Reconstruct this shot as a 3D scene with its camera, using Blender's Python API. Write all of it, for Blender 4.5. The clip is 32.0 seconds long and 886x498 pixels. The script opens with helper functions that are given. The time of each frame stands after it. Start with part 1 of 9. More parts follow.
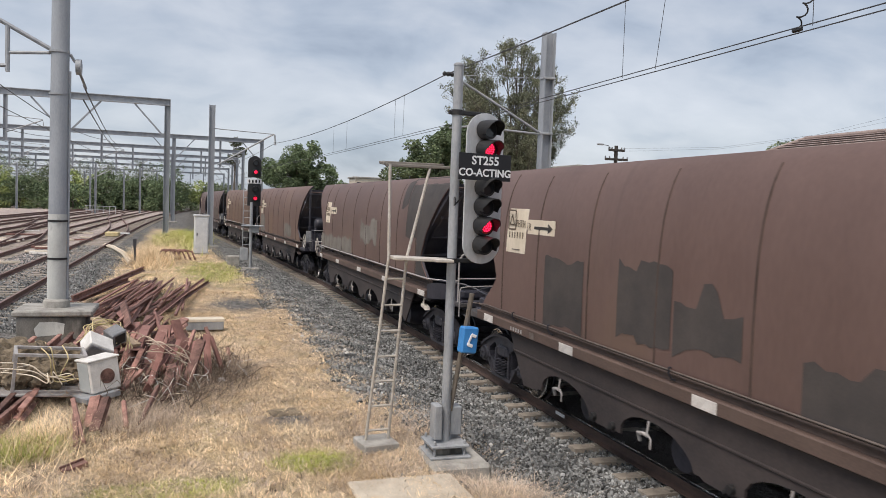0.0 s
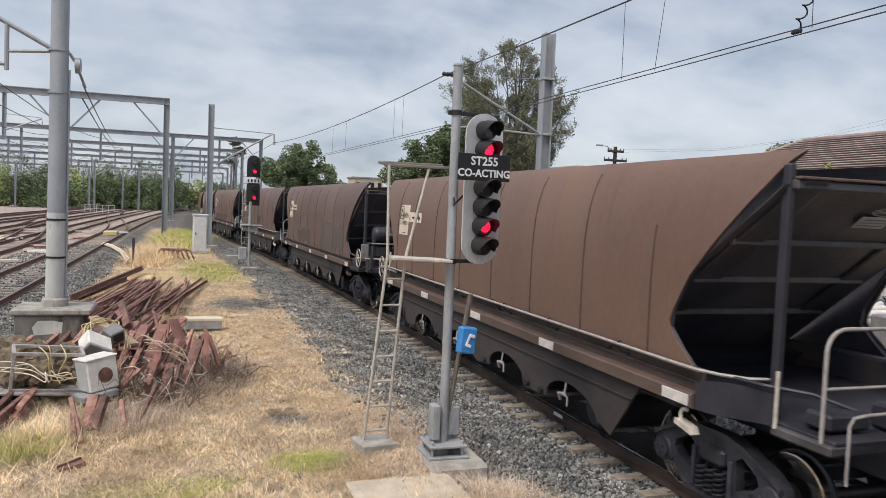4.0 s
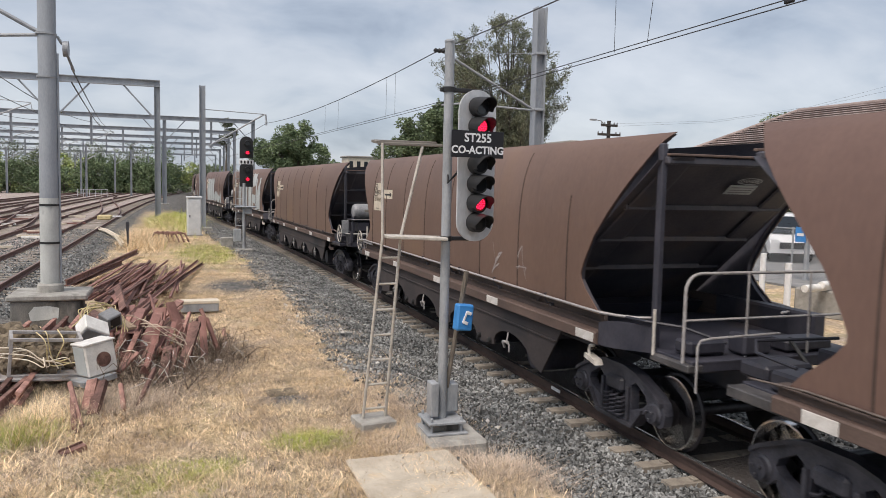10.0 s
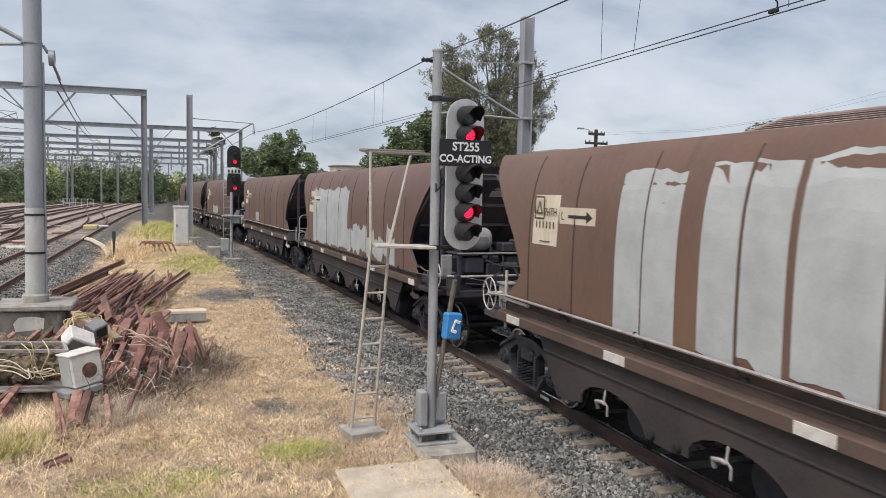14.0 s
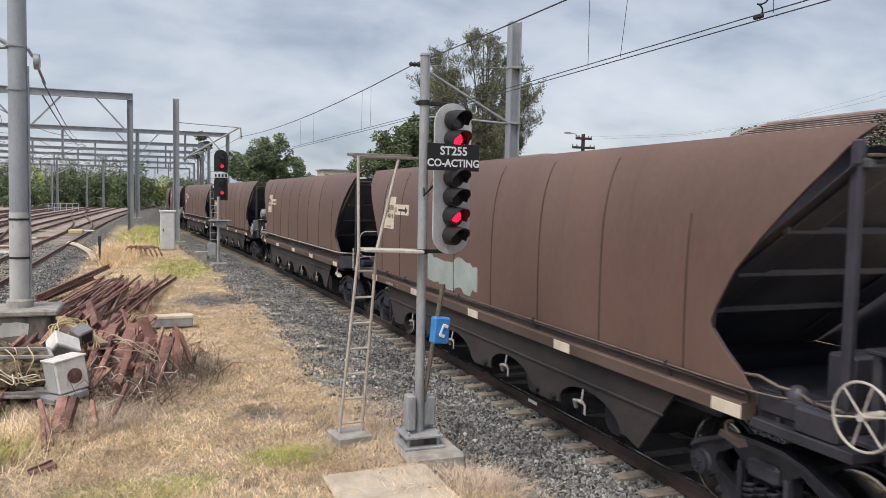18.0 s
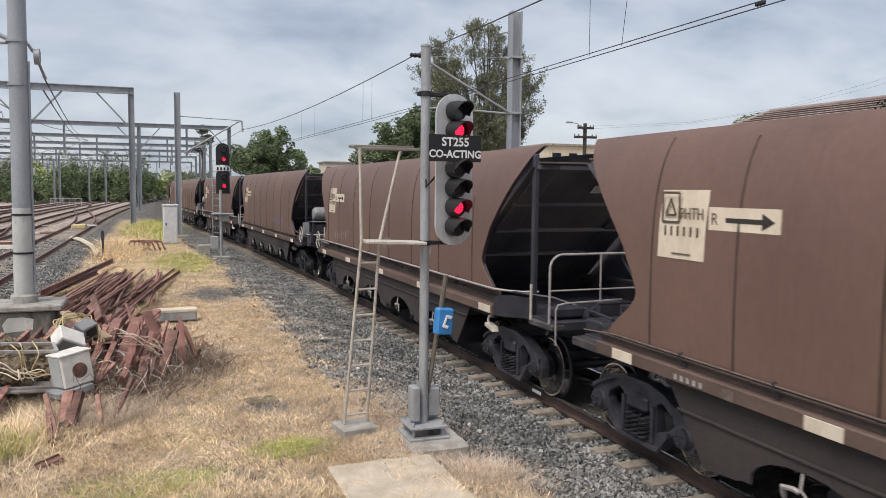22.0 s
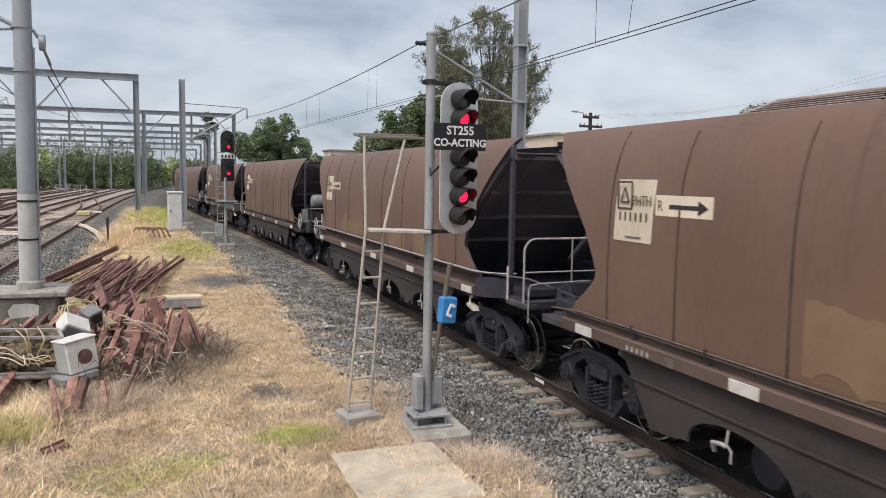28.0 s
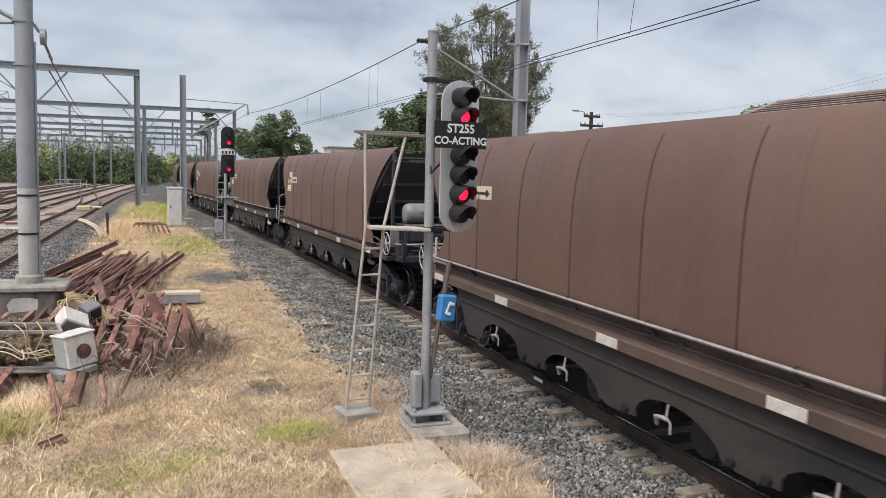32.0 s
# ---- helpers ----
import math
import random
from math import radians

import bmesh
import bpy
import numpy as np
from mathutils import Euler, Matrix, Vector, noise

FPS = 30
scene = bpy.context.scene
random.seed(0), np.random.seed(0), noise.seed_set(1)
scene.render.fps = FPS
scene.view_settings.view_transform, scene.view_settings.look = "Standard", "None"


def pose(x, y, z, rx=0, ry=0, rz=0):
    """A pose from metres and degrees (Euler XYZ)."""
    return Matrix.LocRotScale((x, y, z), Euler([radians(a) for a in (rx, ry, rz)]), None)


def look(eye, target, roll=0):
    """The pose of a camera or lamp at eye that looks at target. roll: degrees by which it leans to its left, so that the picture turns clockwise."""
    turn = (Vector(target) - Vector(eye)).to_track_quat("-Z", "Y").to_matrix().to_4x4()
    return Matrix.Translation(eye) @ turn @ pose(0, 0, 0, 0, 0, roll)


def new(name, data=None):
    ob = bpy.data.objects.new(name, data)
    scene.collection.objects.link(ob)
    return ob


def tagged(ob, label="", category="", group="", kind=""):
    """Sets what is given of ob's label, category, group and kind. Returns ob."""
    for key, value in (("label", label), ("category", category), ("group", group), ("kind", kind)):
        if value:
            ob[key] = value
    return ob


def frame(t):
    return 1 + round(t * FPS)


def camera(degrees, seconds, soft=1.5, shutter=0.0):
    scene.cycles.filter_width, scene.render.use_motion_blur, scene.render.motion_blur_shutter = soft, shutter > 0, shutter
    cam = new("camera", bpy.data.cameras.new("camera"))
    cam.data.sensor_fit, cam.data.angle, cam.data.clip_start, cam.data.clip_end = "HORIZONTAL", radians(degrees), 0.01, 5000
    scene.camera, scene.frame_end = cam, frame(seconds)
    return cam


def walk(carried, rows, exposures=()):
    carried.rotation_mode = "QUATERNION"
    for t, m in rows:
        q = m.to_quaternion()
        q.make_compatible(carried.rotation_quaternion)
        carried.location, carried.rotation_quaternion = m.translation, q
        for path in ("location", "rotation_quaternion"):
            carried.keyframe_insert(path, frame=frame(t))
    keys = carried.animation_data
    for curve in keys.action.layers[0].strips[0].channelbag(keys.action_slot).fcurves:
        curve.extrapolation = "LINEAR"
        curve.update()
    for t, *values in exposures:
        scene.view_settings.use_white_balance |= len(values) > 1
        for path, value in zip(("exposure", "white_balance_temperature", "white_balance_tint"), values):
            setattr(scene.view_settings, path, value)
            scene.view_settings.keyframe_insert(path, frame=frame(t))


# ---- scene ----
cam = camera(59.56, 32.0, soft=0.65, shutter=0.1)
EYE = Vector((0.0, 0.0, 3.2))


def aim(yaw, pitch, roll):
    """View to the right of the track's line by yaw, up by pitch, leaning left by roll (degrees)."""
    y, p = radians(yaw), radians(pitch)
    return look(EYE, EYE + Vector((math.sin(y) * math.cos(p), math.cos(y) * math.cos(p), math.sin(p))), roll)


walk(cam, [
    (0, aim(18.20, -3.10, 2.13)), (0.5, aim(18.23, -3.07, 2.11)), (1, aim(18.26, -3.06, 2.04)), (1.5, aim(18.27, -3.05, 1.94)),
    (2, aim(18.29, -3.05, 1.94)), (2.5, aim(18.31, -3.09, 1.98)), (3, aim(18.32, -3.08, 2.05)), (3.5, aim(18.31, -3.08, 2.22)),
    (5.5, aim(18.24, -3.12, 2.52)), (6, aim(18.23, -3.40, 2.37)), (6.5, aim(18.15, -3.71, 2.03)), (7, aim(18.02, -3.96, 1.65)),
    (7.5, aim(17.94, -4.08, 1.39)), (8, aim(17.96, -4.13, 1.25)), (8.5, aim(18.16, -4.25, 1.20)), (9, aim(18.35, -4.36, 1.23)),
    (9.5, aim(18.54, -4.55, 1.25)), (10, aim(18.69, -4.71, 1.26)), (10.5, aim(18.80, -4.81, 1.22)), (11, aim(18.93, -4.86, 1.23)),
    (11.5, aim(19.02, -4.84, 1.28)), (12, aim(19.10, -4.75, 1.33)), (12.5, aim(19.18, -4.61, 1.31)), (13, aim(19.28, -4.45, 1.27)),
    (13.5, aim(19.43, -4.25, 1.21)), (14, aim(19.54, -4.05, 1.13)), (14.5, aim(19.60, -3.91, 1.02)), (16.5, aim(19.94, -3.69, 1.07)),
    (17, aim(20.13, -3.57, 1.04)), (17.5, aim(20.33, -3.60, 1.08)), (18, aim(20.43, -3.72, 1.10)), (18.5, aim(20.53, -3.93, 1.07)),
    (19, aim(20.58, -4.12, 0.98)), (19.5, aim(20.62, -4.25, 0.83)), (20, aim(20.61, -4.32, 0.70)), (20.5, aim(20.51, -4.37, 0.60)),
    (21, aim(20.40, -4.38, 0.58)), (21.5, aim(20.29, -4.39, 0.56)), (22, aim(20.24, -4.38, 0.51)), (22.5, aim(20.19, -4.37, 0.51)),
    (23, aim(20.14, -4.34, 0.60)), (23.5, aim(20.05, -4.38, 0.71)), (24, aim(19.87, -4.44, 0.76)), (24.5, aim(19.72, -4.52, 0.87)),
    (25, aim(19.64, -4.64, 1.01)), (25.5, aim(19.64, -4.82, 1.03)), (27.5, aim(19.90, -5.23, 0.87)), (28, aim(19.94, -5.21, 0.83)),
    (28.5, aim(19.95, -5.21, 0.83)), (29, aim(19.94, -5.23, 0.95)), (29.5, aim(19.91, -5.28, 1.08)), (30, aim(19.89, -5.36, 1.13)),
    (30.5, aim(19.92, -5.38, 1.26)), (31, aim(19.94, -5.41, 1.26)), (31.5, aim(19.95, -5.40, 1.30)), (32, aim(19.97, -5.36, 1.34)),
])

# ---- sky and sun ----
SUN_ELEV, SUN_AZ = radians(58), radians(-125)
world = bpy.data.worlds.new("overcast_sky")
scene.world = world
world.use_nodes = True
wn, wl = world.node_tree.nodes, world.node_tree.links
wn.clear()


def build_sky():
    sky = wn.new("ShaderNodeTexSky")
    sky.sky_type = "NISHITA"
    sky.sun_disc = False
    sky.sun_elevation, sky.sun_rotation = SUN_ELEV, SUN_AZ
    co = wn.new("ShaderNodeTexCoord")
    sep = wn.new("ShaderNodeSeparateXYZ")
    wl.new(co.outputs["Generated"], sep.inputs[0])
    up = wn.new("ShaderNodeMath")
    up.operation = "MAXIMUM"
    up.inputs[1].default_value = 0.0
    wl.new(sep.outputs[2], up.inputs[0])
    lift = wn.new("ShaderNodeMath")
    lift.operation = "ADD"
    lift.inputs[1].default_value = 0.42
    wl.new(up.outputs[0], lift.inputs[0])
    dv = []
    for i in (0, 1):
        d = wn.new("ShaderNodeMath")
        d.operation = "DIVIDE"
        wl.new(sep.outputs[i], d.inputs[0])
        wl.new(lift.outputs[0], d.inputs[1])
        dv.append(d)
    comb = wn.new("ShaderNodeCombineXYZ")
    wl.new(dv[0].outputs[0], comb.inputs[0])
    wl.new(dv[1].outputs[0], comb.inputs[1])
    def clouds(scale, detail, rough, distort, shift):
        mv = wn.new("ShaderNodeMapping")
        mv.inputs["Location"].default_value = shift
        mv.inputs["Scale"].default_value = (0.8, 1.0, 1.0)
        wl.new(comb.outputs[0], mv.inputs[0])
        t = wn.new("ShaderNodeTexNoise")
        for key, value in (("Scale", scale), ("Detail", detail), ("Roughness", rough), ("Distortion", distort)):
            t.inputs[key].default_value = value
        wl.new(mv.outputs[0], t.inputs["Vector"])
        return t.outputs["Fac"]

    # broad banks carry smaller billows
    share = wn.new("ShaderNodeMath")
    share.operation = "MULTIPLY_ADD"
    share.inputs[1].default_value, share.inputs[2].default_value = 0.74, -0.37
    wl.new(clouds(4.2, 7, 0.52, 0.3, (3.7, 1.2, 0)), share.inputs[0])
    banks = wn.new("ShaderNodeMath")
    banks.operation = "ADD"
    wl.new(clouds(1.6, 4, 0.5, 0.2, (0, 0, 0)), banks.inputs[0])
    wl.new(share.outputs[0], banks.inputs[1])
    ramp = wn.new("ShaderNodeValToRGB")
    e = ramp.color_ramp.elements
    e[0].position, e[0].color = 0.30, (0.27, 0.31, 0.39, 1)
    e[1].position, e[1].color = 0.68, (0.610, 0.632, 0.685, 1)
    for at_, tone in ((0.42, (0.40, 0.445, 0.525, 1)), (0.54, (0.520, 0.550, 0.612, 1))):
        e.new(at_).color = tone
    wl.new(banks.outputs[0], ramp.inputs[0])
    # the overcast layer covers the clear sky almost wholly
    mix = wn.new("ShaderNodeMix")
    mix.data_type = "RGBA"
    mix.inputs["Factor"].default_value = 0.975
    wl.new(sky.outputs[0], mix.inputs["A"])
    wl.new(ramp.outputs[0], mix.inputs["B"])
    bg = wn.new("ShaderNodeBackground")
    bg.inputs["Strength"].default_value = 0.92
    wl.new(mix.outputs["Result"], bg.inputs["Color"])
    out = wn.new("ShaderNodeOutputWorld")
    wl.new(bg.outputs[0], out.inputs["Surface"])


build_sky()
sun_data = bpy.data.lights.new("sun", "SUN")
sun_data.energy, sun_data.angle, sun_data.color = 3.0, radians(35), (1.0, 0.90, 0.82)
sun = new("sun", sun_data)
sun.matrix_world = look((0, 0, 60), Vector((0, 0, 60)) - Vector((math.cos(SUN_ELEV) * math.sin(SUN_AZ), math.cos(SUN_ELEV) * math.cos(SUN_AZ), math.sin(SUN_ELEV))))
scene.view_settings.exposure = 0.15


# ---- materials ----
def mat(name, a, b, scale=6.0, rough=0.8, metal=0.0, bump=0.15, fine=60.0, stretch=(1, 1, 1), tint=0.0, spots=None, bump_dist=0.01, coords="Object", island=0.0):
    """Two colours mixed by coarse and fine noise, with relief. tint: how far the object's own random value changes the brightness."""
    m = bpy.data.materials.new(name)
    m.use_nodes = True
    n, l = m.node_tree.nodes, m.node_tree.links
    bs = n["Principled BSDF"]
    co = n.new("ShaderNodeTexCoord")
    mp = n.new("ShaderNodeMapping")
    mp.inputs["Scale"].default_value = stretch
    l.new(co.outputs[coords], mp.inputs[0])
    n1 = n.new("ShaderNodeTexNoise")
    n1.inputs["Scale"].default_value, n1.inputs["Detail"].default_value, n1.inputs["Roughness"].default_value = scale, 6, 0.62
    l.new(mp.outputs[0], n1.inputs["Vector"])
    n2 = n.new("ShaderNodeTexNoise")
    n2.inputs["Scale"].default_value, n2.inputs["Detail"].default_value = fine, 3
    l.new(mp.outputs[0], n2.inputs["Vector"])
    add = n.new("ShaderNodeMath")
    add.operation = "MULTIPLY_ADD"
    add.inputs[1].default_value, add.inputs[2].default_value = 0.35, -0.175
    l.new(n2.outputs["Fac"], add.inputs[0])
    sm = n.new("ShaderNodeMath")
    sm.operation = "ADD"
    l.new(n1.outputs["Fac"], sm.inputs[0])
    l.new(add.outputs[0], sm.inputs[1])
    rp = n.new("ShaderNodeValToRGB")
    rp.color_ramp.elements[0].position, rp.color_ramp.elements[0].color = 0.32, (*a, 1)
    rp.color_ramp.elements[1].position, rp.color_ramp.elements[1].color = 0.68, (*b, 1)
    l.new(sm.outputs[0], rp.inputs[0])
    col = rp.outputs[0]
    if spots:
        colour, size, low = spots
        n3 = n.new("ShaderNodeTexNoise")
        n3.inputs["Scale"].default_value, n3.inputs["Detail"].default_value = size, 5
        l.new(mp.outputs[0], n3.inputs["Vector"])
        r3 = n.new("ShaderNodeValToRGB")
        r3.color_ramp.elements[0].position, r3.color_ramp.elements[1].position = low, low + 0.12
        l.new(n3.outputs["Fac"], r3.inputs[0])
        mx = n.new("ShaderNodeMix")
        mx.data_type = "RGBA"
        l.new(r3.outputs[0], mx.inputs["Factor"])
        l.new(col, mx.inputs["A"])
        mx.inputs["B"].default_value = (*colour, 1)
        col = mx.outputs["Result"]
    if tint:
        oi = n.new("ShaderNodeObjectInfo")
        sc = n.new("ShaderNodeMath")
        sc.operation = "MULTIPLY_ADD"
        sc.inputs[1].default_value, sc.inputs[2].default_value = 2 * tint, 1 - tint
        l.new(oi.outputs["Random"], sc.inputs[0])
        hs = n.new("ShaderNodeHueSaturation")
        l.new(sc.outputs[0], hs.inputs["Value"])
        l.new(col, hs.inputs["Color"])
        col = hs.outputs[0]
    if island:
        gi = n.new("ShaderNodeNewGeometry")
        sc = n.new("ShaderNodeMath")
        sc.operation = "MULTIPLY_ADD"
        sc.inputs[1].default_value, sc.inputs[2].default_value = 2 * island, 1 - island
        l.new(gi.outputs["Random Per Island"], sc.inputs[0])
        hs = n.new("ShaderNodeHueSaturation")
        l.new(sc.outputs[0], hs.inputs["Value"])
        l.new(col, hs.inputs["Color"])
        col = hs.outputs[0]
    l.new(col, bs.inputs["Base Color"])
    bs.inputs["Roughness"].default_value, bs.inputs["Metallic"].default_value = rough, metal
    if bump:
        bp = n.new("ShaderNodeBump")
        bp.inputs["Strength"].default_value, bp.inputs["Distance"].default_value = bump, bump_dist
        l.new(sm.outputs[0], bp.inputs["Height"])
        l.new(bp.outputs[0], bs.inputs["Normal"])
    return m


def body_paint(name, a, b, dusty):
    """Sun-bleached wagon paint: broad tone shifts, dust low down in patches, and rain streaks down the sheet."""
    m = mat(name, a, b, 1.0, 0.50, 0.0, 0.10, 34, (1, 0.5, 0.20), 0.04, (dusty, 0.55, 0.55))
    n, l = m.node_tree.nodes, m.node_tree.links
    bs = n["Principled BSDF"]
    src = bs.inputs["Base Color"].links[0].from_socket
    co = n.new("ShaderNodeTexCoord")
    mp = n.new("ShaderNodeMapping")
    mp.inputs["Scale"].default_value = (0.3, 5.0, 0.22)
    l.new(co.outputs["Object"], mp.inputs[0])
    tex = n.new("ShaderNodeTexNoise")
    tex.inputs["Scale"].default_value, tex.inputs["Detail"].default_value, tex.inputs["Roughness"].default_value = 1.0, 5, 0.7
    l.new(mp.outputs[0], tex.inputs["Vector"])
    rp = n.new("ShaderNodeValToRGB")
    rp.color_ramp.elements[0].position, rp.color_ramp.elements[0].color = 0.60, (0, 0, 0, 1)
    rp.color_ramp.elements[1].position, rp.color_ramp.elements[1].color = 0.78, (0.42, 0.42, 0.42, 1)
    l.new(tex.outputs["Fac"], rp.inputs[0])
    mx = n.new("ShaderNodeMix")
    mx.data_type = "RGBA"
    l.new(rp.outputs[0], mx.inputs["Factor"])
    l.new(src, mx.inputs["A"])
    mx.inputs["B"].default_value = (0.060, 0.042, 0.036, 1)
    l.new(mx.outputs["Result"], bs.inputs["Base Color"])
    return m


def plain(name, colour, rough=0.6, metal=0.0):
    return mat(name, [c * 0.9 for c in colour], [min(1, c * 1.08) for c in colour], 9, rough, metal, 0.05)


def glow(name, colour, power):
    m = bpy.data.materials.new(name)
    m.use_nodes = True
    bs = m.node_tree.nodes["Principled BSDF"]
    bs.inputs["Base Color"].default_value = (*colour, 1)
    bs.inputs["Emission Color"].default_value = (*colour, 1)
    bs.inputs["Emission Strength"].default_value = power
    return m


M_BODY = body_paint("wagon_paint_brown", (0.128, 0.076, 0.061), (0.180, 0.110, 0.087), (0.178, 0.108, 0.070))
M_BODYDULL = body_paint("wagon_paint_dull_brown", (0.110, 0.068, 0.058), (0.154, 0.098, 0.084), (0.142, 0.094, 0.070))
M_BODYWARM = body_paint("wagon_paint_warm_brown", (0.136, 0.081, 0.060), (0.190, 0.117, 0.085), (0.196, 0.117, 0.070))
M_SILL = mat("wagon_sill_brown", (0.084, 0.056, 0.046), (0.145, 0.099, 0.080), 1.6, 0.7, 0.0, 0.12, 40, (1, 0.5, 1.2), 0.1, ((0.064, 0.046, 0.040), 1.1, 0.58))
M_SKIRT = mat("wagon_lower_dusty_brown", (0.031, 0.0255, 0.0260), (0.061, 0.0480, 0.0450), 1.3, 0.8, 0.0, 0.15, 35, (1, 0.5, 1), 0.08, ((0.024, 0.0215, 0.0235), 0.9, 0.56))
M_WEB = mat("dark_brown_sill_web", (0.040, 0.030, 0.028), (0.108, 0.078, 0.066), 2.2, 0.8, 0.0, 0.2, 40, (1, 0.35, 1.5))
M_SEAM = mat("weld_seam_dark", (0.040, 0.027, 0.022), (0.088, 0.058, 0.046), 2.2, 0.8)
M_END = mat("coal_blackened_steel", (0.016, 0.0175, 0.0275), (0.049, 0.0475, 0.0600), 1.5, 0.52, 0.0, 0.2, 30, (1, 1, 0.6), 0.25, ((0.060, 0.051, 0.052), 0.9, 0.60))
M_SLOPE = mat("coal_scoured_slope_steel", (0.037, 0.0385, 0.053), (0.096, 0.089, 0.100), 1.2, 0.48, 0.0, 0.2, 30, (1, 1, 0.5), 0.15, ((0.100, 0.079, 0.074), 0.8, 0.57))
M_BOGIE = mat("oily_cast_steel", (0.020, 0.0208, 0.0285), (0.068, 0.066, 0.078), 4, 0.46, 0.0, 0.3, 45, (1, 1, 1), 0.3, ((0.080, 0.070, 0.067), 2.2, 0.66))
M_WHEEL = mat("worn_wheel_steel", (0.020, 0.0195, 0.024), (0.058, 0.052, 0.056), 5, 0.42, 0.35, 0.1)
M_TREAD = mat("polished_tread", (0.55, 0.55, 0.56), (0.72, 0.72, 0.73), 20, 0.16, 1.0, 0.02)
M_WHITE = mat("dirty_white_reflector", (0.52, 0.49, 0.45), (0.74, 0.71, 0.67), 7, 0.5, 0, 0.05)
M_PLATE = mat("cream_data_panel", (0.60, 0.52, 0.40), (0.76, 0.68, 0.55), 4, 0.6, 0, 0.05, 40, (1, 1, 0.4), 0.12)
M_INK = plain("black_marking", (0.035, 0.03, 0.028), 0.7)
M_FADEDINK = mat("sun_faded_ink", (0.055, 0.042, 0.030), (0.15, 0.115, 0.08), 14, 0.7)
M_RAILPIPE = mat("grey_pipe_paint", (0.27, 0.25, 0.24), (0.43, 0.41, 0.40), 8, 0.5)
M_BROWNPIPE = mat("dusty_brown_pipe", (0.09, 0.068, 0.058), (0.17, 0.14, 0.122), 8, 0.6)
M_HANDWHITE = mat("cream_handrail_paint", (0.42, 0.38, 0.33), (0.62, 0.58, 0.52), 9, 0.55)
M_TANK = mat("grey_tank_paint", (0.16, 0.165, 0.17), (0.30, 0.30, 0.31), 4, 0.55, 0, 0.1, 40, (1, 1, 1), 0.2)
M_GREYSTEEL = mat("bare_grey_steel", (0.040, 0.038, 0.040), (0.100, 0.094, 0.094), 3, 0.55, 0.1, 0.15, 40, (1, 1, 1), 0.15)
M_GREYPATCH = mat("light_grey_cover_paint", (0.37, 0.395, 0.395), (0.48, 0.51, 0.505), 2, 0.7, 0, 0.05)
M_DARKPATCH = mat("dark_grey_cover_paint", (0.046, 0.041, 0.040), (0.076, 0.065, 0.060), 2, 0.7, 0, 0.05)
M_TANPATCH = mat("tan_cover_paint", (0.19, 0.122, 0.074), (0.25, 0.165, 0.10), 2, 0.7, 0, 0.05)
M_DUSTPATCH = mat("tan_dust_film", (0.135, 0.090, 0.056), (0.185, 0.124, 0.078), 1.2, 0.7, 0, 0.05)
M_DIMPATCH = mat("dull_brown_cover_paint", (0.078, 0.055, 0.046), (0.112, 0.078, 0.064), 1.5, 0.7, 0, 0.05)
M_DULLGREY = mat("dull_grey_brown_film", (0.094, 0.072, 0.063), (0.128, 0.098, 0.086), 1.3, 0.7, 0, 0.05)
M_OLIVEPATCH = mat("grey_green_cover_paint", (0.15, 0.135, 0.115), (0.23, 0.21, 0.185), 2, 0.7, 0, 0.05)
M_AQUAPATCH = mat("pale_green_grey_cover_paint", (0.30, 0.36, 0.34), (0.42, 0.48, 0.45), 2, 0.7, 0, 0.05)
M_SPRAYWHITE = mat("faded_white_spray", (0.26, 0.22, 0.205), (0.40, 0.36, 0.34), 5, 0.8)
M_SPRAYBLUE = mat("faded_blue_spray", (0.18, 0.175, 0.27), (0.26, 0.255, 0.37), 5, 0.8)
M_GALV = mat("galvanised_steel", (0.27, 0.285, 0.30), (0.42, 0.435, 0.45), 5, 0.55, 0.2, 0.06, 50, (1, 1, 0.4))
M_POLE = mat("dull_grey_pole_steel", (0.255, 0.275, 0.300), (0.37, 0.39, 0.415), 2, 0.55, 0.1, 0.06, 50, (1, 1, 0.3), 0.08)
M_PALEBAND = mat("worn_pale_pole_paint", (0.43, 0.44, 0.42), (0.60, 0.61, 0.58), 3, 0.7, 0, 0.1, 60, (1, 1, 0.5), 0, ((0.30, 0.31, 0.30), 4, 0.62))
M_CONC = mat("weathered_concrete", (0.22, 0.21, 0.19), (0.40, 0.385, 0.35), 4, 0.9, 0, 0.25, 70, (1, 1, 1), 0.08, ((0.13, 0.125, 0.11), 3, 0.62))
M_CONCDARK = mat("stained_dark_concrete", (0.10, 0.096, 0.086), (0.26, 0.245, 0.22), 2.5, 0.9, 0, 0.35, 60, (1, 1, 0.45), 0.05, ((0.045, 0.044, 0.040), 2.0, 0.54))
M_SLAB = mat("sandy_worn_concrete", (0.40, 0.345, 0.27), (0.62, 0.55, 0.445), 2.5, 0.92, 0, 0.3, 60, (1, 1, 1), 0, ((0.55, 0.43, 0.28), 2.2, 0.60))
M_SLEEPER = mat("dusty_concrete_sleeper", (0.22, 0.185, 0.15), (0.38, 0.34, 0.28), 5, 0.9, 0, 0.2, 60, (1, 1, 1), 0.15, ((0.16, 0.15, 0.14), 6, 0.58))
M_RAIL = mat("rusty_rail", (0.046, 0.031, 0.027), (0.098, 0.064, 0.053), 7, 0.75, 0.1, 0.15, 60, (1, 0.3, 1))
M_RAILTOP = mat("worn_rail_head", (0.17, 0.105, 0.085), (0.28, 0.185, 0.155), 12, 0.5, 0.2, 0.05)
